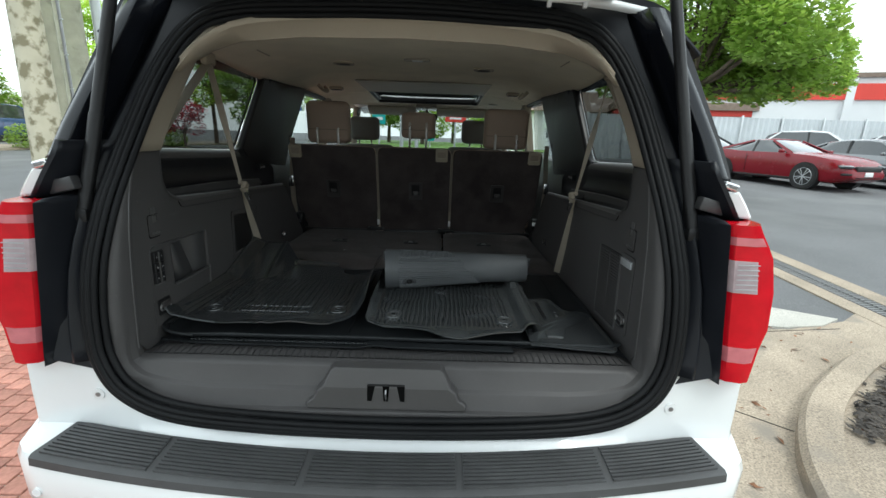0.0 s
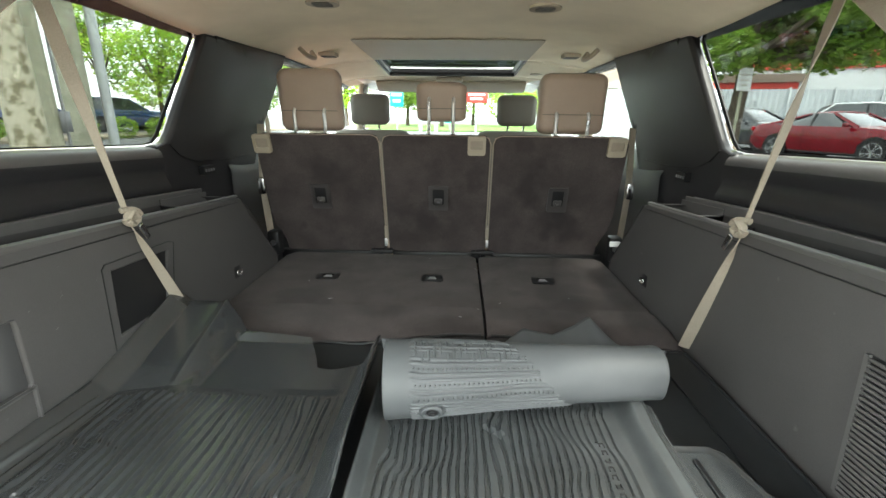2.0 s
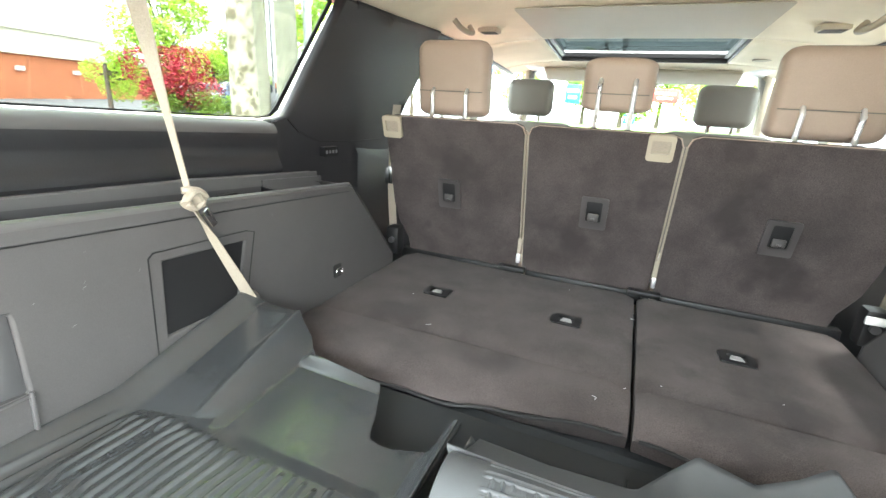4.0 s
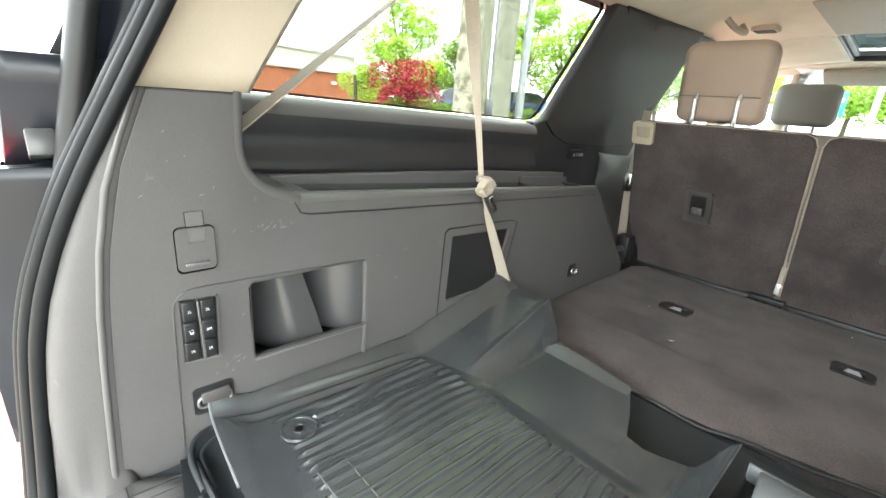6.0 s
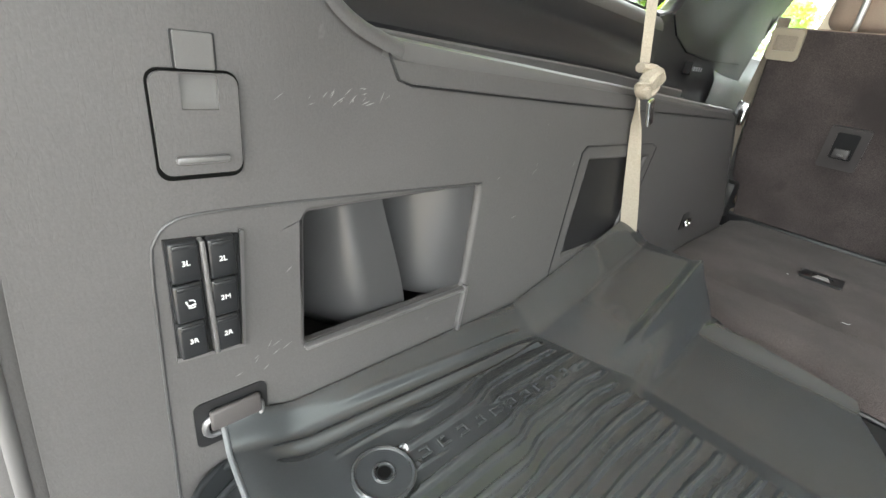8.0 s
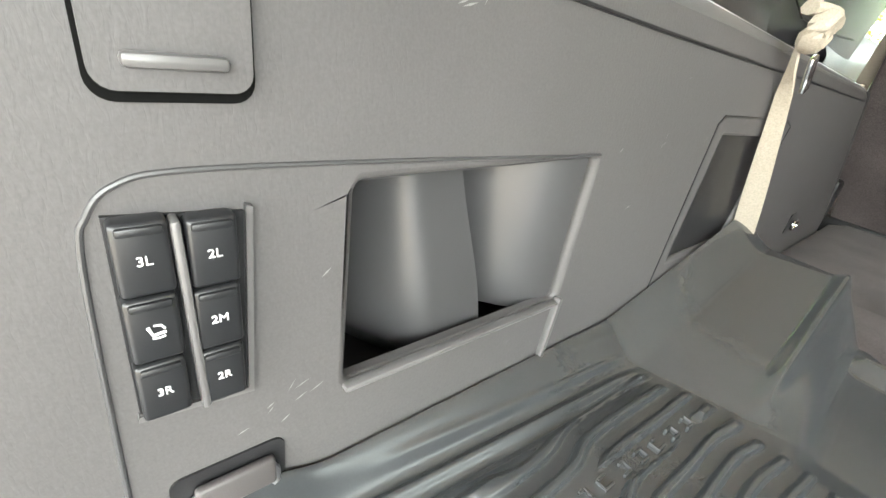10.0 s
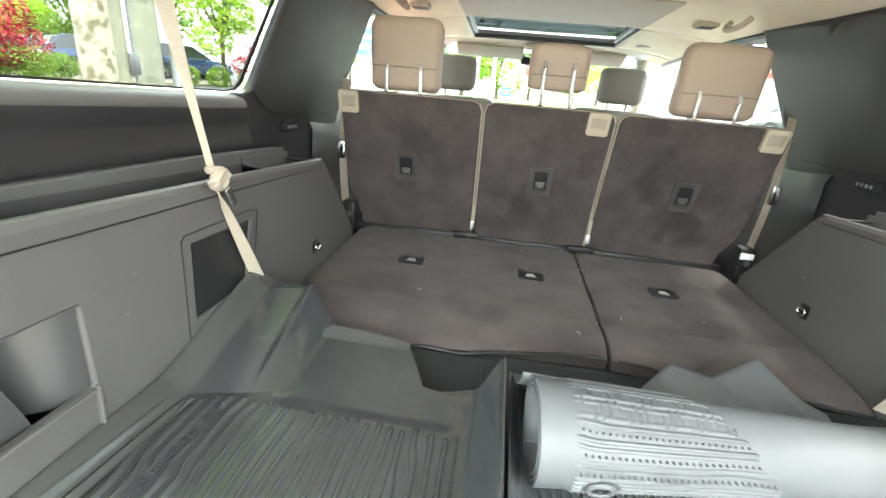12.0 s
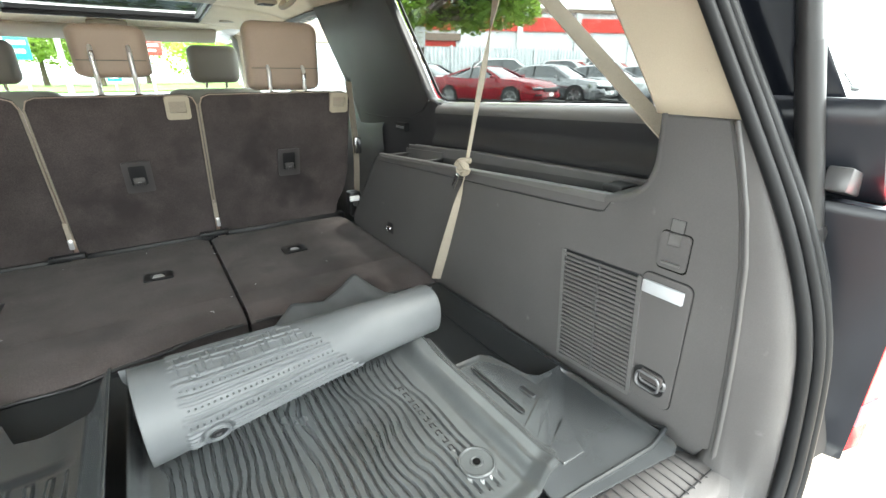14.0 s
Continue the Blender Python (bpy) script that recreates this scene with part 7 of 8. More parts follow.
def leaf_cloud(blobs, count, size, seed, squash=0.9):
    """Many small leaves strewn over lumpy blobs of (x, y, z, radius)."""
    r = random.Random(seed)
    verts, faces = [], []
    total = sum(b[3] ** 2 for b in blobs)
    for bx, by, bz, br in blobs:
        for k in range(int(count * br * br / total)):
            d = Vector((r.gauss(0, 1), r.gauss(0, 1), r.gauss(0, 1))).normalized()
            q = br * r.uniform(0.45, 1.0) ** 0.5 * (1 + 0.25 * noise.noise(Vector((bx, by, bz)) + d * 1.7))
            c = Vector((bx, by, bz)) + Vector((d.x * q, d.y * q, d.z * q * squash))
            a, e = r.random() * 6.283, r.uniform(-0.9, 0.9)
            u = Vector((math.cos(a), math.sin(a), e)).normalized() * size * r.uniform(0.6, 1.3)
            w = Vector((-math.sin(a), math.cos(a), r.uniform(-0.6, 0.6))).normalized() * size * r.uniform(0.55, 0.95)
            n0 = len(verts)
            verts += [c - u * 0.8, c - u * 0.35 + w * 0.9, c + u * 0.1 + w * 0.5, c + u, c + u * 0.1 - w * 0.5, c - u * 0.35 - w * 0.9]
            faces.append(tuple(range(n0, n0 + 6)))
    return verts, faces


def tree(name, label, base, trunk_r, trunk_h, blobs, count, leaf, leaf_mat, bark, seed, category="tree", lean=(0, 0)):
    x, y = base
    z0 = ground_z(x, y) - 0.05
    t = thing(name, label, category, (x, y, z0))
    r = random.Random(seed)
    if trunk_r:
        pts = smooth_line([(x + lean[0] * q + 0.06 * trunk_r * r.gauss(0, 3) * q, y + lean[1] * q, z0 + trunk_h * q) for q in (0, 0.15, 0.4, 0.7, 1.0)], 5)
        part("trunk", tube(pts, lambda q: trunk_r * (1.35 - 0.35 * step(0, 0.08, q)) * (1 - 0.35 * q), 14), bark, t)
        top = pts[-4]
        for b in blobs:
            if r.random() < 0.9:
                e = Vector(b[:3])
                m = top.lerp(e, 0.5) + Vector((0, 0, -0.15 * b[3]))
                part("limb", tube(smooth_line([top, m, e], 4), lambda q: trunk_r * 0.42 * (1 - 0.75 * q), 7), bark, t)
    v, f = leaf_cloud(blobs, count, leaf, seed)
    me = bpy.data.meshes.new("crown")
    me.from_pydata(v, [], f)
    me.materials.append(leaf_mat)
    c = new("crown", me)
    c.parent = t
    c.matrix_parent_inverse = t.matrix_world.inverted()
    return t


def blobs_round(cx, cy, cz, rx, rz, n, r, seed):
    q = random.Random(seed)
    out = []
    for k in range(n):
        a, e = q.random() * 6.283, q.uniform(-0.9, 1.0)
        d = (1 - e * e * 0.6) ** 0.5 * q.uniform(0.35, 1.0)
        out.append((cx + rx * d * math.cos(a), cy + rx * d * math.sin(a), cz + rz * e, r * q.uniform(0.7, 1.25)))
    return out


# poles and the plane tree by the street
syc = tree("plane_tree", "plane tree with mottled pale bark", (-5.63, 7.03), 0.235, 5.2, blobs_round(-5.7, 7.2, 7.0, 2.6, 1.5, 16, 1.0, 2), 5000, 0.11, M_LEAF_YEL, M_BARK_PALE, 2)
tree_sprig = tree("plane_tree_branch", "hanging leafy branch of a plane tree", (-5.3, 7.2), 0, 1, [(-4.2, 6.6, 3.95, 0.28), (-4.7, 7.6, 3.6, 0.25), (-4.0, 7.1, 4.1, 0.3), (-5.1, 8.5, 3.9, 0.35)], 420, 0.08, M_LEAF_YEL, M_BARK_PALE, 9, "branch")


def pole(x, y, r, h, label, mat):
    p = thing("utility_pole", label, "utility pole", (x, y, ground_z(x, y)), "utility poles")
    part("shaft", tube([Vector((x, y, ground_z(x, y) - 0.1)), Vector((x, y, h / 2)), Vector((x, y, h))], lambda q: r * (1 - 0.15 * q), 18), mat, p)
    return p


p = pole(-5.95, 7.75, 0.115, 8, "slim weathered pole with a conduit", M_POLE_WOOD)
part("conduit", tube([Vector((-5.79, 7.83, 0.2)), Vector((-5.79, 7.83, 3.0)), Vector((-5.79, 7.83, 7.5))], 0.022, 8), M_STEEL, p)
for z in (1.2, 1.6, 2.0, 2.5, 3.0):
    part("step_bolt", tube([Vector((-5.80, 7.82, z)), Vector((-5.68, 7.74, z))], 0.008, 6), M_GALV, p)
part("meter_box", box((-5.76, 7.80, 1.35), (0.10, 0.10, 0.30), 0.01), M_STEEL, p)
p = pole(-6.75, 9.25, 0.225, 9, "thick greenish weathered wooden utility pole", M_POLE_WOOD)
part("metal_riser", tube([Vector((-6.42, 9.52, 0.2)), Vector((-6.42, 9.52, 4.0)), Vector((-6.42, 9.52, 8.6))], 0.085, 12), M_GALV, p)
lamp = thing("street_lamp", "thin dark street lamp in the distance", "street lamp", (-19.5, 24.5, 0.6))
part("post", tube([Vector((-19.5, 24.5, 0.4)), Vector((-19.5, 24.5, 5.2))], 0.07, 8), M_STEEL, lamp)
part("lamp_head", box((-19.2, 24.7, 5.2), (0.9, 0.4, 0.14), 0.04), M_STEEL, lamp)

tree("crape_myrtle", "crape myrtle in full crimson bloom", (-12.6, 11.1), 0.07, 1.2, blobs_round(-12.6, 11.1, 1.75, 0.95, 0.55, 12, 0.48, 5), 5200, 0.055, M_FLOWER, M_BARK, 5, "shrub")
tree("shrub", "low green shrub below the blossom", (-12.3, 11.3), 0.04, 0.6, blobs_round(-12.4, 11.2, 1.0, 0.9, 0.3, 8, 0.45, 6), 2200, 0.06, M_LEAF, M_BARK, 6, "shrub")
tree("street_tree", "tall light green street tree", (-17.5, 14.7), 0.14, 3.0, blobs_round(-17.5, 14.7, 3.9, 1.35, 2.1, 18, 0.75, 7), 9000, 0.085, M_LEAF_YEL, M_BARK, 7)
tree("street_tree", "bushy light green tree beside the brick building", (-18.3, 12.7), 0.10, 2.0, blobs_round(-18.6, 13.2, 2.0, 0.9, 0.7, 8, 0.55, 8), 3000, 0.08, M_LEAF_YEL, M_BARK, 8)
for k, (x, y, h, sd, mt) in enumerate(((-16.5, 22.5, 5.2, 11, M_LEAF_YEL), (-13.6, 22.0, 4.4, 12, M_LEAF_YEL), (-12.2, 25.5, 4.8, 13, M_LEAF_YEL), (-9.6, 24.0, 3.4, 14, M_LEAF), (-22, 23, 3.8, 15, M_LEAF), (-26, 24, 4.0, 16, M_LEAF_YEL))):
    tree("street_tree", "light green tree across the street", (x, y), 0.12, h * 0.6, blobs_round(x, y, h * 0.78 + 0.4, 1.5, h * 0.36, 14, 0.75, sd), 6000, 0.10, mt, M_BARK, sd)
tree("crape_myrtle", "crape myrtle with dark red blossom", (-11.2, 20.6), 0.06, 0.9, blobs_round(-11.2, 20.6, 1.9, 0.9, 0.5, 9, 0.45, 21), 2600, 0.06, M_FLOWER, M_BARK, 21, "shrub")
tree("hedge", "clipped low green hedge by the kerb", (-15.4, 18.0), 0, 1, [(-16.5 + k * 0.75, 16.6 + k * 1.2, 0.75 + ground_z(0, 17) * 0.4, 0.55) for k in range(6)], 4200, 0.07, M_LEAF, M_BARK, 22, "hedge")


# low brick building with a cream parapet
bld = thing("brick_building", "long low orange-brick building with a cream parapet", "building", (-38, 28, 0.6))
P0, P1 = Vector((-33.5, 6.0, 0)), Vector((-40.5, 46.0, 0))
bd = (P1 - P0).normalized()
bn = Vector((-bd.y, bd.x, 0))


def along(a, b, z0, z1, d0, d1):
    return loft([[P0 + bd * s_ + bn * d + Vector((0, 0, z)) for d, z in ((d0, z0), (d1, z0), (d1, z1), (d0, z1))] for s_ in (a, b)])


part("brick_wall", along(0, 40.6, 0, 3.05, 0, 9), M_HOUSE_BRICK, bld, smooth=False)
part("parapet", along(-0.2, 18, 3.05, 4.65, -0.25, 9), M_CREAM, bld, smooth=False)
part("cornice", along(-0.3, 18.1, 4.45, 4.80, -0.45, 9), M_CREAM, bld, smooth=False)
part("parapet_low", along(18, 40.6, 3.05, 3.75, -0.15, 9), M_CREAM, bld, smooth=False)
for s_ in (2.5, 6.5, 10.5, 14.0, 20, 25, 30, 35):
    part("wall_lamp", along(s_ + 1.6, s_ + 2.0, 2.1, 2.35, -0.25, 0), M_LABEL, bld, smooth=False)

# plain low block behind the vehicle, unseen, added to hold back low sky light
P0, P1 = Vector((32.0, -15.0, 0)), Vector((-34.0, -13.0, 0))
bd = (P1 - P0).normalized()
bn = Vector((-bd.y, bd.x, 0))
block = thing("rear_block", "unseen plain grey block added to cut the low sky", "building", (0, -17, 0))
part("wall", along(0, 66, -0.5, 4.2, 0, 8), M_BLOCK, block, smooth=False)
part("parapet", along(-0.2, 66.2, 4.2, 4.5, -0.2, 8.2), M_ROOF, block, smooth=False)

# ---------------------------------------------------------------- parked cars
CAR_KINDS = {
    "coupe": (4.78, 0.95, 1.38, ((-2.39, 0.78), (-2.30, 1.00), (-1.75, 1.03), (-0.8, 0.985), (0.75, 0.98), (1.5, 0.93), (2.05, 0.83), (2.30, 0.70), (2.39, 0.52)), ((-2.39, 0.80), (-2.2, 0.90), (-1.4, 0.955), (0, 0.935), (1.4, 0.95), (2.0, 0.90), (2.28, 0.78), (2.39, 0.62)), ((-1.80, 0.66, 1.01), (-1.15, 0.62, 1.23), (-0.65, 0.60, 1.345), (-0.25, 0.595, 1.375), (0.0, 0.60, 1.355), (0.80, 0.73, 0.99))),
    "suv": (4.7, 0.93, 1.70, ((-2.35, 0.80), (-2.28, 1.06), (-1.4, 1.08), (0.5, 1.06), (1.4, 1.03), (2.0, 0.95), (2.28, 0.82), (2.35, 0.6)), ((-2.35, 0.80), (-2.2, 0.90), (-1.2, 0.93), (1.2, 0.93), (2.0, 0.88), (2.35, 0.66)), ((-2.22, 0.68, 1.06), (-1.95, 0.67, 1.52), (-1.5, 0.66, 1.67), (-0.4, 0.65, 1.70), (0.15, 0.65, 1.66), (1.05, 0.74, 1.06))),
    "saloon": (4.85, 0.92, 1.45, ((-2.42, 0.78), (-2.34, 1.00), (-1.7, 1.03), (0.6, 0.98), (1.4, 0.94), (2.05, 0.85), (2.34, 0.72), (2.42, 0.5)), ((-2.42, 0.78), (-2.2, 0.88), (-1.2, 0.92), (1.2, 0.92), (2.0, 0.88), (2.42, 0.62)), ((-1.95, 0.66, 1.02), (-1.25, 0.63, 1.34), (-0.7, 0.61, 1.43), (-0.1, 0.605, 1.445), (0.3, 0.61, 1.40), (1.05, 0.72, 0.99))),
}


def parked_car(kind, paint, label, x, y, heading, group="parked cars"):
    """A car at (x, y), its nose towards heading degrees from +x."""
    length, hw, h, shoulder, width, cabin = CAR_KINDS[kind]
    c = thing("parked_car", label, "car", (0, 0, 0), group)
    ends = length / 2
    rings = []
    for cy in np.linspace(-ends, ends, 25):
        w, sh = table(cy, *width), table(cy, *shoulder)
        e = step(0.80, 1.0, abs(cy) / ends)
        b = 0.20 + 0.14 * e
        half = [(0, b), (0.84, b), (0.95, b + 0.05), (0.985, lerp(b, sh, 0.22)), (1.0, lerp(b, sh, 0.48)), (0.985, lerp(b, sh, 0.72)), (0.955, lerp(b, sh, 0.86)), (0.90, sh - 0.015), (0.80, sh + 0.008), (0.4, sh + 0.03), (0, sh + 0.035)]
        rings.append([Vector((w * k, cy, z)) for k, z in half] + [Vector((-w * k, cy, z)) for k, z in half[-2:0:-1]])
    part("body", loft(rings), paint, c)
    wb = length * 0.285
    rings = []
    for cy, w, z in cabin:
        base = table(cy, *shoulder) - 0.03
        half = [(hw * 0.89, base), (lerp(hw * 0.87, w, 0.3), lerp(base, z, 0.35)), (w + 0.01, z - 0.035), (w * 0.82, z - 0.004), (w * 0.4, z + 0.008)]
        rings.append([Vector((k, cy, zz)) for k, zz in half] + [Vector((-k, cy, zz)) for k, zz in half[::-1]])
    part("glasshouse", loft(rings), M_CAR_GLASS, c, "dark tinted windows")
    rf = [(cy, w, z) for cy, w, z in cabin if z > h - 0.13]
    rings = [[Vector((sx * k, cy, z + dz)) for sx, k, dz in ((-1, w + 0.018, -0.045), (-1, w * 0.84, 0.004), (-1, w * 0.4, 0.018), (1, w * 0.4, 0.018), (1, w * 0.84, 0.004), (1, w + 0.018, -0.045))] for cy, w, z in rf]
    solid(part("roof", loft(rings, False), paint, c), 0.02)
    for s in (-1, 1):
        for lo, hi in ((cabin[0], rf[0]), (cabin[-1], rf[-1])):
            a, b = Vector((s * hw * 0.87, lo[0], lo[2] - 0.03)), Vector((s * (hi[1] + 0.006), hi[0], hi[2] - 0.03))
            part("pillar", ribbon([a, a.lerp(b, 0.5), b], [0.10, 0.07, 0.06], 0.03, (0, 1, 0)), paint, c)
        part("door_pillar", ribbon([Vector((s * hw * 0.885, -0.45, 0.96)), Vector((s * (rf[0][1] + 0.018), -0.5, h - 0.05))], 0.06, 0.02, (0, 1, 0)), M_BLACK, c)
        part("wing_mirror", box((s * (hw + 0.05), 0.62, 1.02), (0.17, 0.10, 0.11), 0.035), paint, c)
        part("door_seam", ribbon([Vector((s * (hw * 0.995), -0.55, z)) for z in (0.35, 0.6, 0.9)], 0.008, 0.012, (0, 1, 0)), M_BLACK, c)
        part("sill_strip", box((s * (hw * 0.955), 0, 0.255), (0.03, wb * 1.45, 0.06), 0.01), M_BLACK, c)
        for wy in (-wb, wb):
            r = 0.335
            part("wheel_arch", disc((s * (hw - 0.095), wy, r + 0.015), r + 0.055, 0.20, "x", 32), M_BLACK, c)
            wheel = part("wheel", disc((s * (hw - 0.080), wy, r), r, 0.20, "x", 32), M_TYRE, c)
            part("rim", disc((s * (hw + 0.018), wy, r), r * 0.72, 0.012, "x", 30), M_BLACK, wheel)
            for k in range(10):
                a = k * math.pi / 5 + (0.12 if k % 2 else -0.12)
                part("spoke", box((s * (hw + 0.026), wy + 0.118 * math.cos(a), r + 0.118 * math.sin(a)), (0.014, 0.225, 0.020), 0.003, turn=Euler((a, 0, 0)).to_matrix()), M_SILVER_CAR, wheel)
            part("rim_lip", ring((s * (hw + 0.024), wy, r), r * 0.72, 0.010, pose(0, 0, 0, 0, 90, 0), 28, 6), M_SILVER_CAR, wheel)
        part("headlight", box((s * hw * 0.72, ends - 0.16, table(ends - 0.16, *shoulder) - 0.07), (0.34, 0.20, 0.075), 0.03, turn=Euler((radians(-12), 0, radians(-s * 26))).to_matrix()), M_CAR_GLASS, c)
        part("fog_slot", box((s * hw * 0.72, ends - 0.10, 0.46), (0.26, 0.12, 0.06), 0.02, turn=Euler((0, 0, radians(-s * 24))).to_matrix()), M_BLACK, c)
        part("tail_light", box((s * hw * 0.72, -ends + 0.05, 0.86), (0.34, 0.08, 0.12), 0.03), M_RED_LENS, c)
    part("grille", box((0, ends - 0.045, 0.60), (0.95, 0.10, 0.17), 0.04), M_BLACK, c)
    part("lower_grille", box((0, ends - 0.05, 0.37), (1.05, 0.10, 0.10), 0.03), M_BLACK, c)
    part("number_plate", box((0, ends + 0.008, 0.47), (0.30, 0.015, 0.12), 0.004), M_LABEL, c)
    c.matrix_world = pose(x, y, ground_z(x, y), 0, 0, heading - 90)
    return c


HEAD = -75
parked_car("coupe", M_RED_CAR, "shiny ruby red two-door coupe parked on asphalt", 11.2, 14.7, HEAD)
parked_car("saloon", M_STEEL_CAR, "steel grey saloon parked beside the red coupe", 14.1, 14.5, HEAD)
grey = parked_car("saloon", M_SILVER_CAR, "silver grey saloon parked in a row", 17.0, 14.3, HEAD)
for k, (x, y) in enumerate(((19.9, 14.1), (22.8, 13.9), (25.7, 13.7))):
    tagged(copy_thing(grey, pose(x, y, ground_z(x, y), 0, 0, HEAD - 90)), "silver grey saloon parked further along the row")
parked_car("suv", M_GREY_CAR, "dark grey estate car seen from behind", 12.9, 5.9, -5)
white = parked_car("suv", M_WHITE, "white crossover parked by the corrugated fence", 17.0, 20.2, HEAD + 30)
parked_car("saloon", M_GREY_CAR, "dark grey saloon parked behind the maple", 10.6, 18.6, HEAD + 8)
for k, (x, y) in enumerate(((21.5, 19.9), (25, 19.6))):
    copy_thing(white, pose(x, y, ground_z(x, y), 0, 0, HEAD - 90))
far = parked_car("suv", M_BLUE_CAR, "dark blue car parked across the street", -20.5, 22.5, 60, "cars across the street")
for k, (x, y) in enumerate(((-23.0, 24.2), (-18.2, 25.5), (-26.0, 27.5))):
    copy_thing(far, pose(x, y, ground_z(x, y), 0, 0, -30))
far2 = parked_car("saloon", M_SILVER_CAR, "silver car parked across the street", -22.5, 20.8, 60, "cars across the street")
copy_thing(far2, pose(-25.5, 22.6, ground_z(0, 22.6), 0, 0, -30))

# maple by the fence with a small sign on its trunk
tree("maple_tree", "leafy green maple with a grey trunk", (5.65, 10.75), 0.17, 2.9, blobs_round(6.1, 10.3, 4.3, 1.75, 1.5, 26, 0.72, 31) + [(6.9, 9.6, 2.75, 0.45), (5.2, 11.2, 2.7, 0.5), (7.4, 9.3, 3.2, 0.5), (4.5, 11.4, 3.1, 0.5)] + [(3.9 + 0.55 * k, 10.4 + 0.35 * math.sin(k * 2.3), 2.72 + 0.10 * math.sin(k * 1.7) + (0.06 * (k - 5) if k > 5 else 0), 0.42) for k in range(10)] + [(8.1, 10.3, 3.3, 0.5), (7.7, 10.5, 3.7, 0.55)], 42000, 0.076, M_LEAF_DARK, M_BARK, 31)
sign = thing("parking_sign", "faded white parking sign on a post", "sign", (5.35, 10.2, 0.2))
part("post", tube([Vector((5.35, 10.2, 0.2)), Vector((5.35, 10.2, 2.45))], 0.03, 8), M_POLE_WOOD, sign)
part("panel", box((5.35, 10.16, 2.20), (0.26, 0.02, 0.40), 0.01), M_LABEL, sign)
for k in range(3):
    part("print_bar", box((5.35, 10.147, 2.28 - k * 0.09), (0.17 - 0.03 * k, 0.006, 0.02)), M_POLE_WOOD, sign, smooth=False)

fence = thing("corrugated_fence", "tall pale corrugated steel fence", "fence", (12, 22, 0.5))
F0, F1 = Vector((6.0, 25.0, 0)), Vector((25.0, 22.5, 0))
n = 150
top_pts = []
for k in range(n + 1):
    q = F0.lerp(F1, k / n)
    w = 0.05 if k % 2 else 0.0
    top_pts.append(Vector((q.x, q.y - w, 0)))
bm = loft([[p + Vector((0, 0, 0.2)), p + Vector((0, 0, 2.9))] for p in top_pts], False)
solid(part("corrugated_sheet", bm, M_FENCE, fence, smooth=False), 0.01)
for k in range(0, n, 15):
    p = F0.lerp(F1, k / n)
    part("post", box(p + Vector((0, -0.09, 1.6)), (0.08, 0.06, 2.8), 0.01), M_GALV, fence)

shop = thing("shop_building", "white shop building with bright red fascia bands", "building", (24, 27, 0.5))
S0, S1 = Vector((17.0, 30.5, 0)), Vector((38.0, 22.0, 0))
P0, P1 = S0, S1
bd = (P1 - P0).normalized()
bn = Vector((-bd.y, bd.x, 0))
part("wall", along(0, 22, 0, 5.6, 0, 8), M_WALL_WHITE, shop, smooth=False)
part("roof_edge", along(-0.2, 22, 5.6, 5.85, -0.2, 8), M_ROOF, shop, smooth=False)
part("red_band", along(-0.1, 22, 4.35, 5.25, -0.12, 0.1), M_RED_BAND, shop, smooth=False)
for s_ in (3, 7.5, 12, 16.5):
    part("pilaster", along(s_, s_ + 0.4, 0, 5.6, -0.18, 0.1), M_WALL_WHITE, shop, smooth=False)
    w = part("window", along(s_ + 1.2, s_ + 3.4, 1.2, 2.6, -0.03, 0.05), M_CAR_GLASS, shop, smooth=False)
    part("window_frame", along(s_ + 1.1, s_ + 3.5, 2.6, 2.72, -0.06, 0.05), M_LABEL, w, smooth=False)
P0, P1 = Vector((12.0, 31.5, 0)), Vector((20.0, 29.3, 0))
bd = (P1 - P0).normalized()
bn = Vector((-bd.y, bd.x, 0))
annex = thing("shop_annex", "low white annex with a red fascia and brown roof", "building", (16, 31, 0.5))
part("wall", along(0, 8.2, 0, 3.3, 0, 6), M_WALL_WHITE, annex, smooth=False)
part("red_band", along(-0.1, 8.2, 3.3, 3.65, -0.1, 6), M_RED_BAND, annex, smooth=False)
part("roof", along(-0.3, 8.3, 3.65, 4.1, -0.4, 6), M_ROOF, annex, smooth=False)

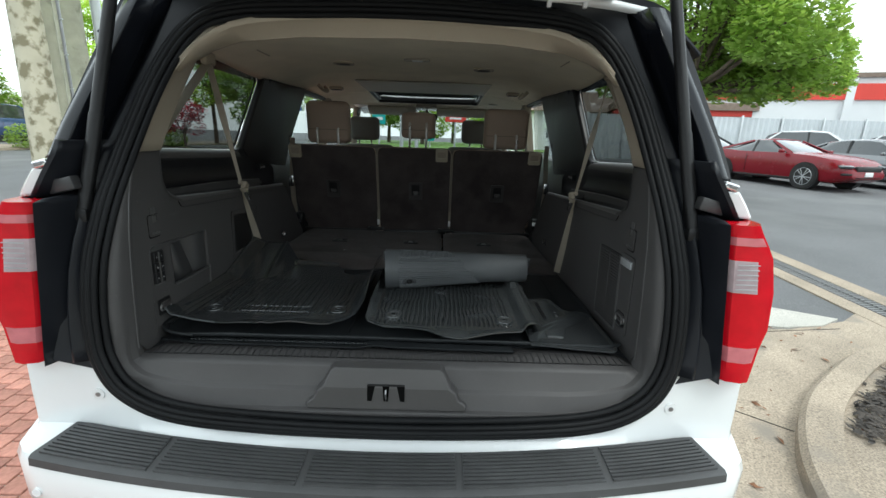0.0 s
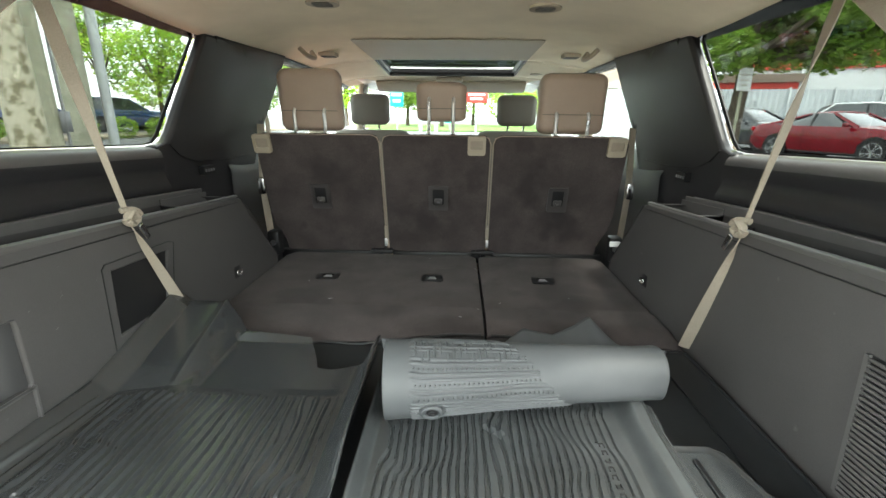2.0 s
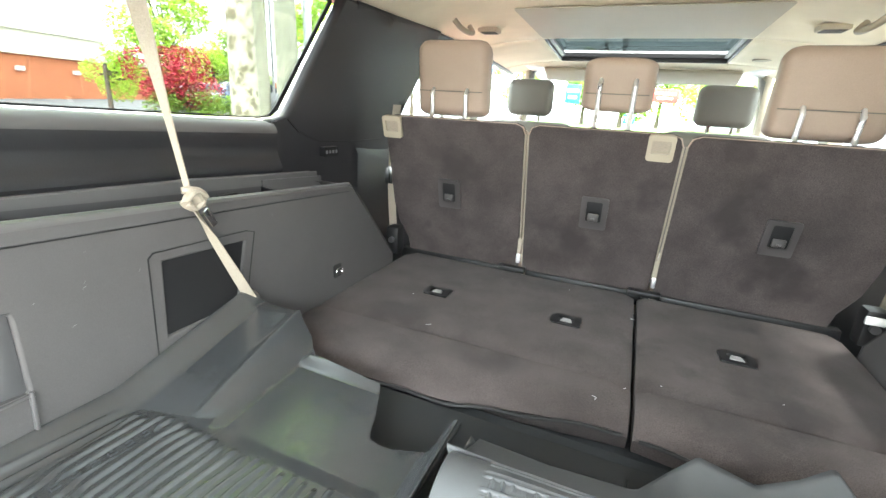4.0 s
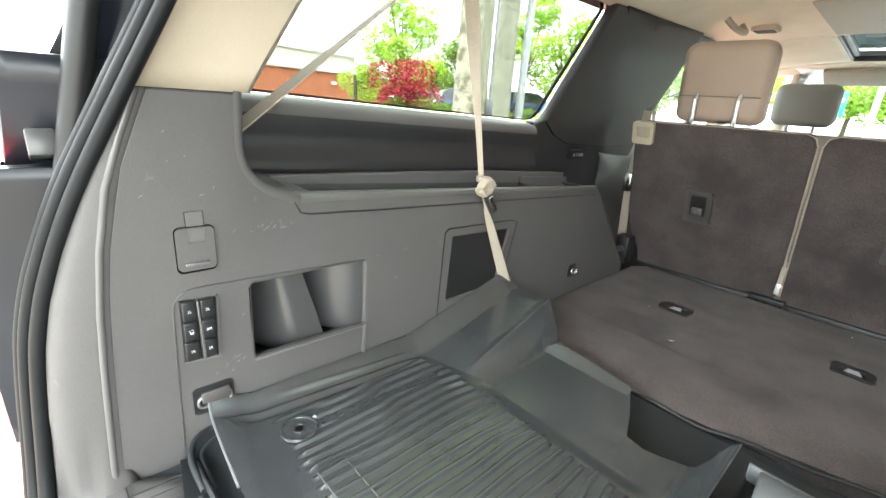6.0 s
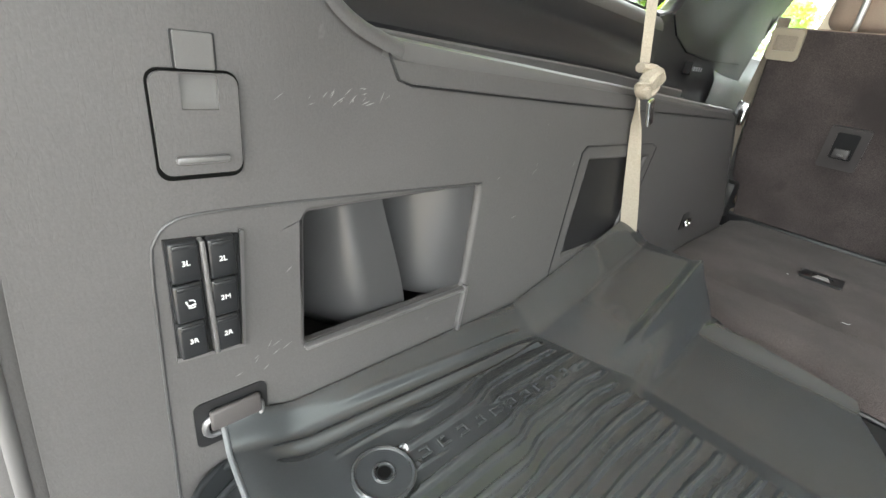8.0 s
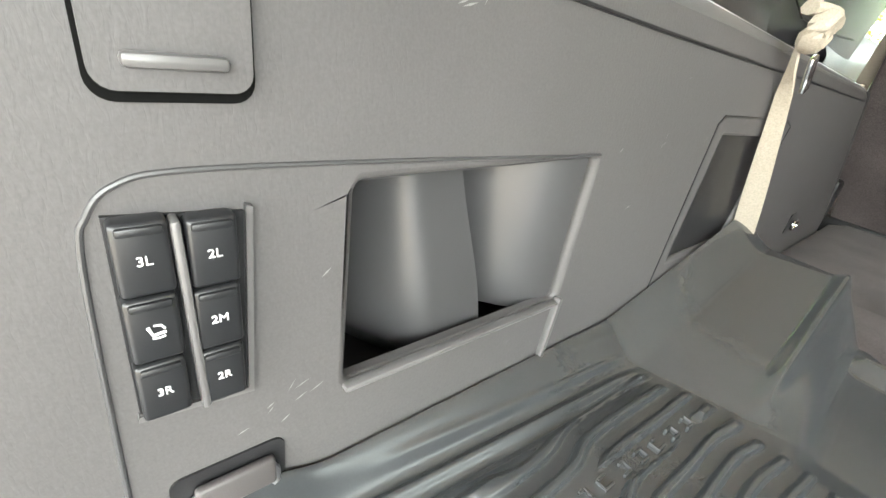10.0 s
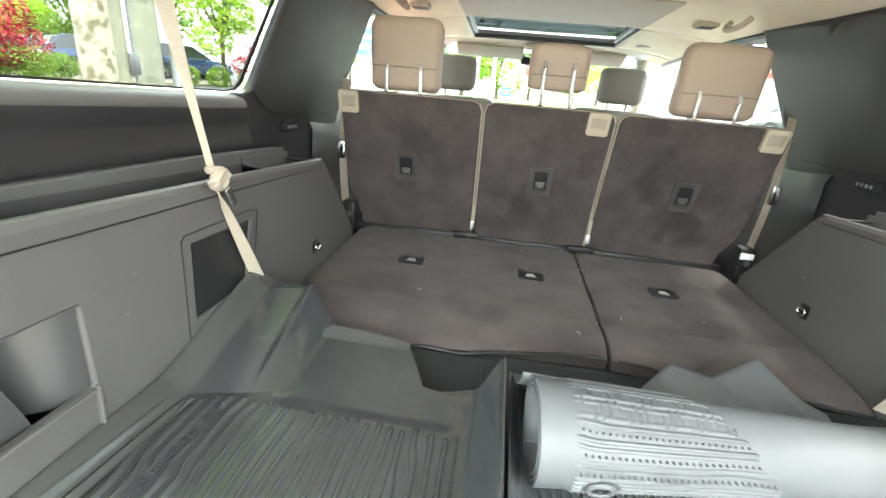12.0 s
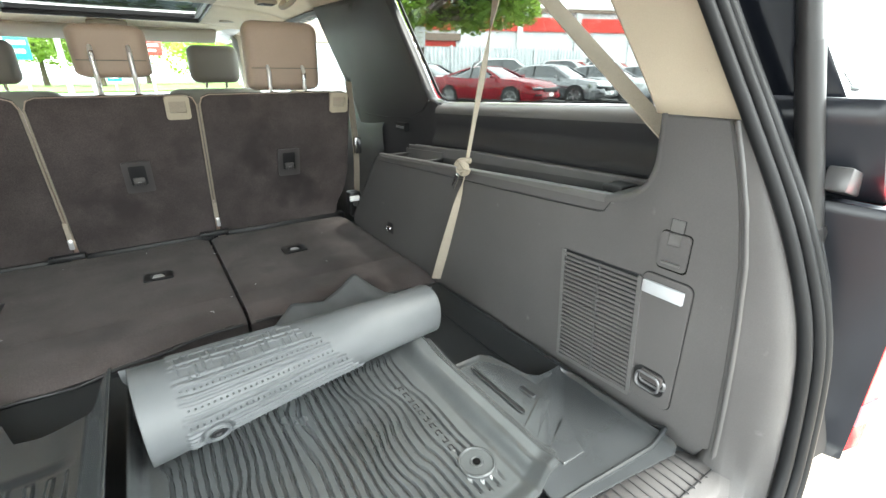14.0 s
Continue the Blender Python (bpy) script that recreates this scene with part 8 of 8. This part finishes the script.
# beyond the windscreen: lawn, trees, a house, signs
lawn = slab([(-6, 30), (16, 27), (22, 60), (-14, 60)], 0.05, M_GRASS, "lawn", "bright green mown lawn", "lawn")
house = thing("house", "grey single-storey house with a brown hip roof", "house", (10, 34, 0.6))
part("wall", box((11.5, 37, 2.0), (9, 6, 3.2)), M_WALL_WHITE, house, smooth=False)
part("roof", loft([[Vector((x, y, 3.5)) for x, y in ((6.4, 33.4), (16.6, 33.4), (16.6, 40.6), (6.4, 40.6))], [Vector((x, y, 5.2)) for x, y in ((9.5, 36.8), (13.5, 36.8), (13.5, 37.2), (9.5, 37.2))]]), M_ROOF, house, smooth=False)
for x in (8.5, 11.5, 14.2):
    w = part("window", box((x, 33.97, 2.2), (1.1, 0.06, 1.2)), M_CAR_GLASS, house, smooth=False)
    part("window_frame", box((x, 33.94, 2.86), (1.3, 0.08, 0.10)), M_LABEL, w, smooth=False)
for k, (x, y, h, sd) in enumerate(((-5.0, 46, 6, 41), (-10.5, 44, 7, 42), (1.5, 50, 6.5, 43), (5.5, 47, 5.5, 44), (-16, 46, 7, 45), (9, 54, 7, 46), (-1.5, 42, 5, 47))):
    tree("roadside_tree", "broad green tree beyond the street", (x, y), 0.2, h * 0.5, blobs_round(x, y, h * 0.62 + 0.6, 2.3, h * 0.34, 14, 1.2, sd), 5000, 0.17, M_LEAF_YEL if k % 2 else M_LEAF, M_BARK, sd)


def road_sign(x, y, z, w, h, mat, label, post=True):
    s = thing("road_sign", label, "sign", (x, y, ground_z(x, y)), "road signs")
    part("panel", box((x, y, z), (w, 0.05, h), 0.01), mat, s)
    for k in range(2):
        part("print_bar", box((x, y - 0.03, z + (0.17 - 0.34 * k) * h), (w * (0.78 - 0.2 * k), 0.01, h * 0.16)), M_LABEL, s, smooth=False)
    part("post", tube([Vector((x, y + 0.05, ground_z(x, y) - 0.1)), Vector((x, y + 0.05, z))], 0.05, 8), M_GALV, s)
    return s


road_sign(0.95, 26, 2.55, 1.15, 0.62, M_RED_BAND, "red roadside sign on a pale post")
road_sign(-3.45, 27, 2.5, 0.75, 0.95, M_TEAL, "teal direction sign on a post")
road_sign(-0.55, 30, 1.4, 0.6, 0.5, M_TEAL, "small teal direction sign")
road_sign(-6.9, 22.0, 2.95, 1.0, 1.1, M_BLUE, "blue road sign beside the street")
for x in (-2.3, -1.35):
    p = pole(x, 29, 0.12, 8, "pale metal street pole ahead", M_GALV)
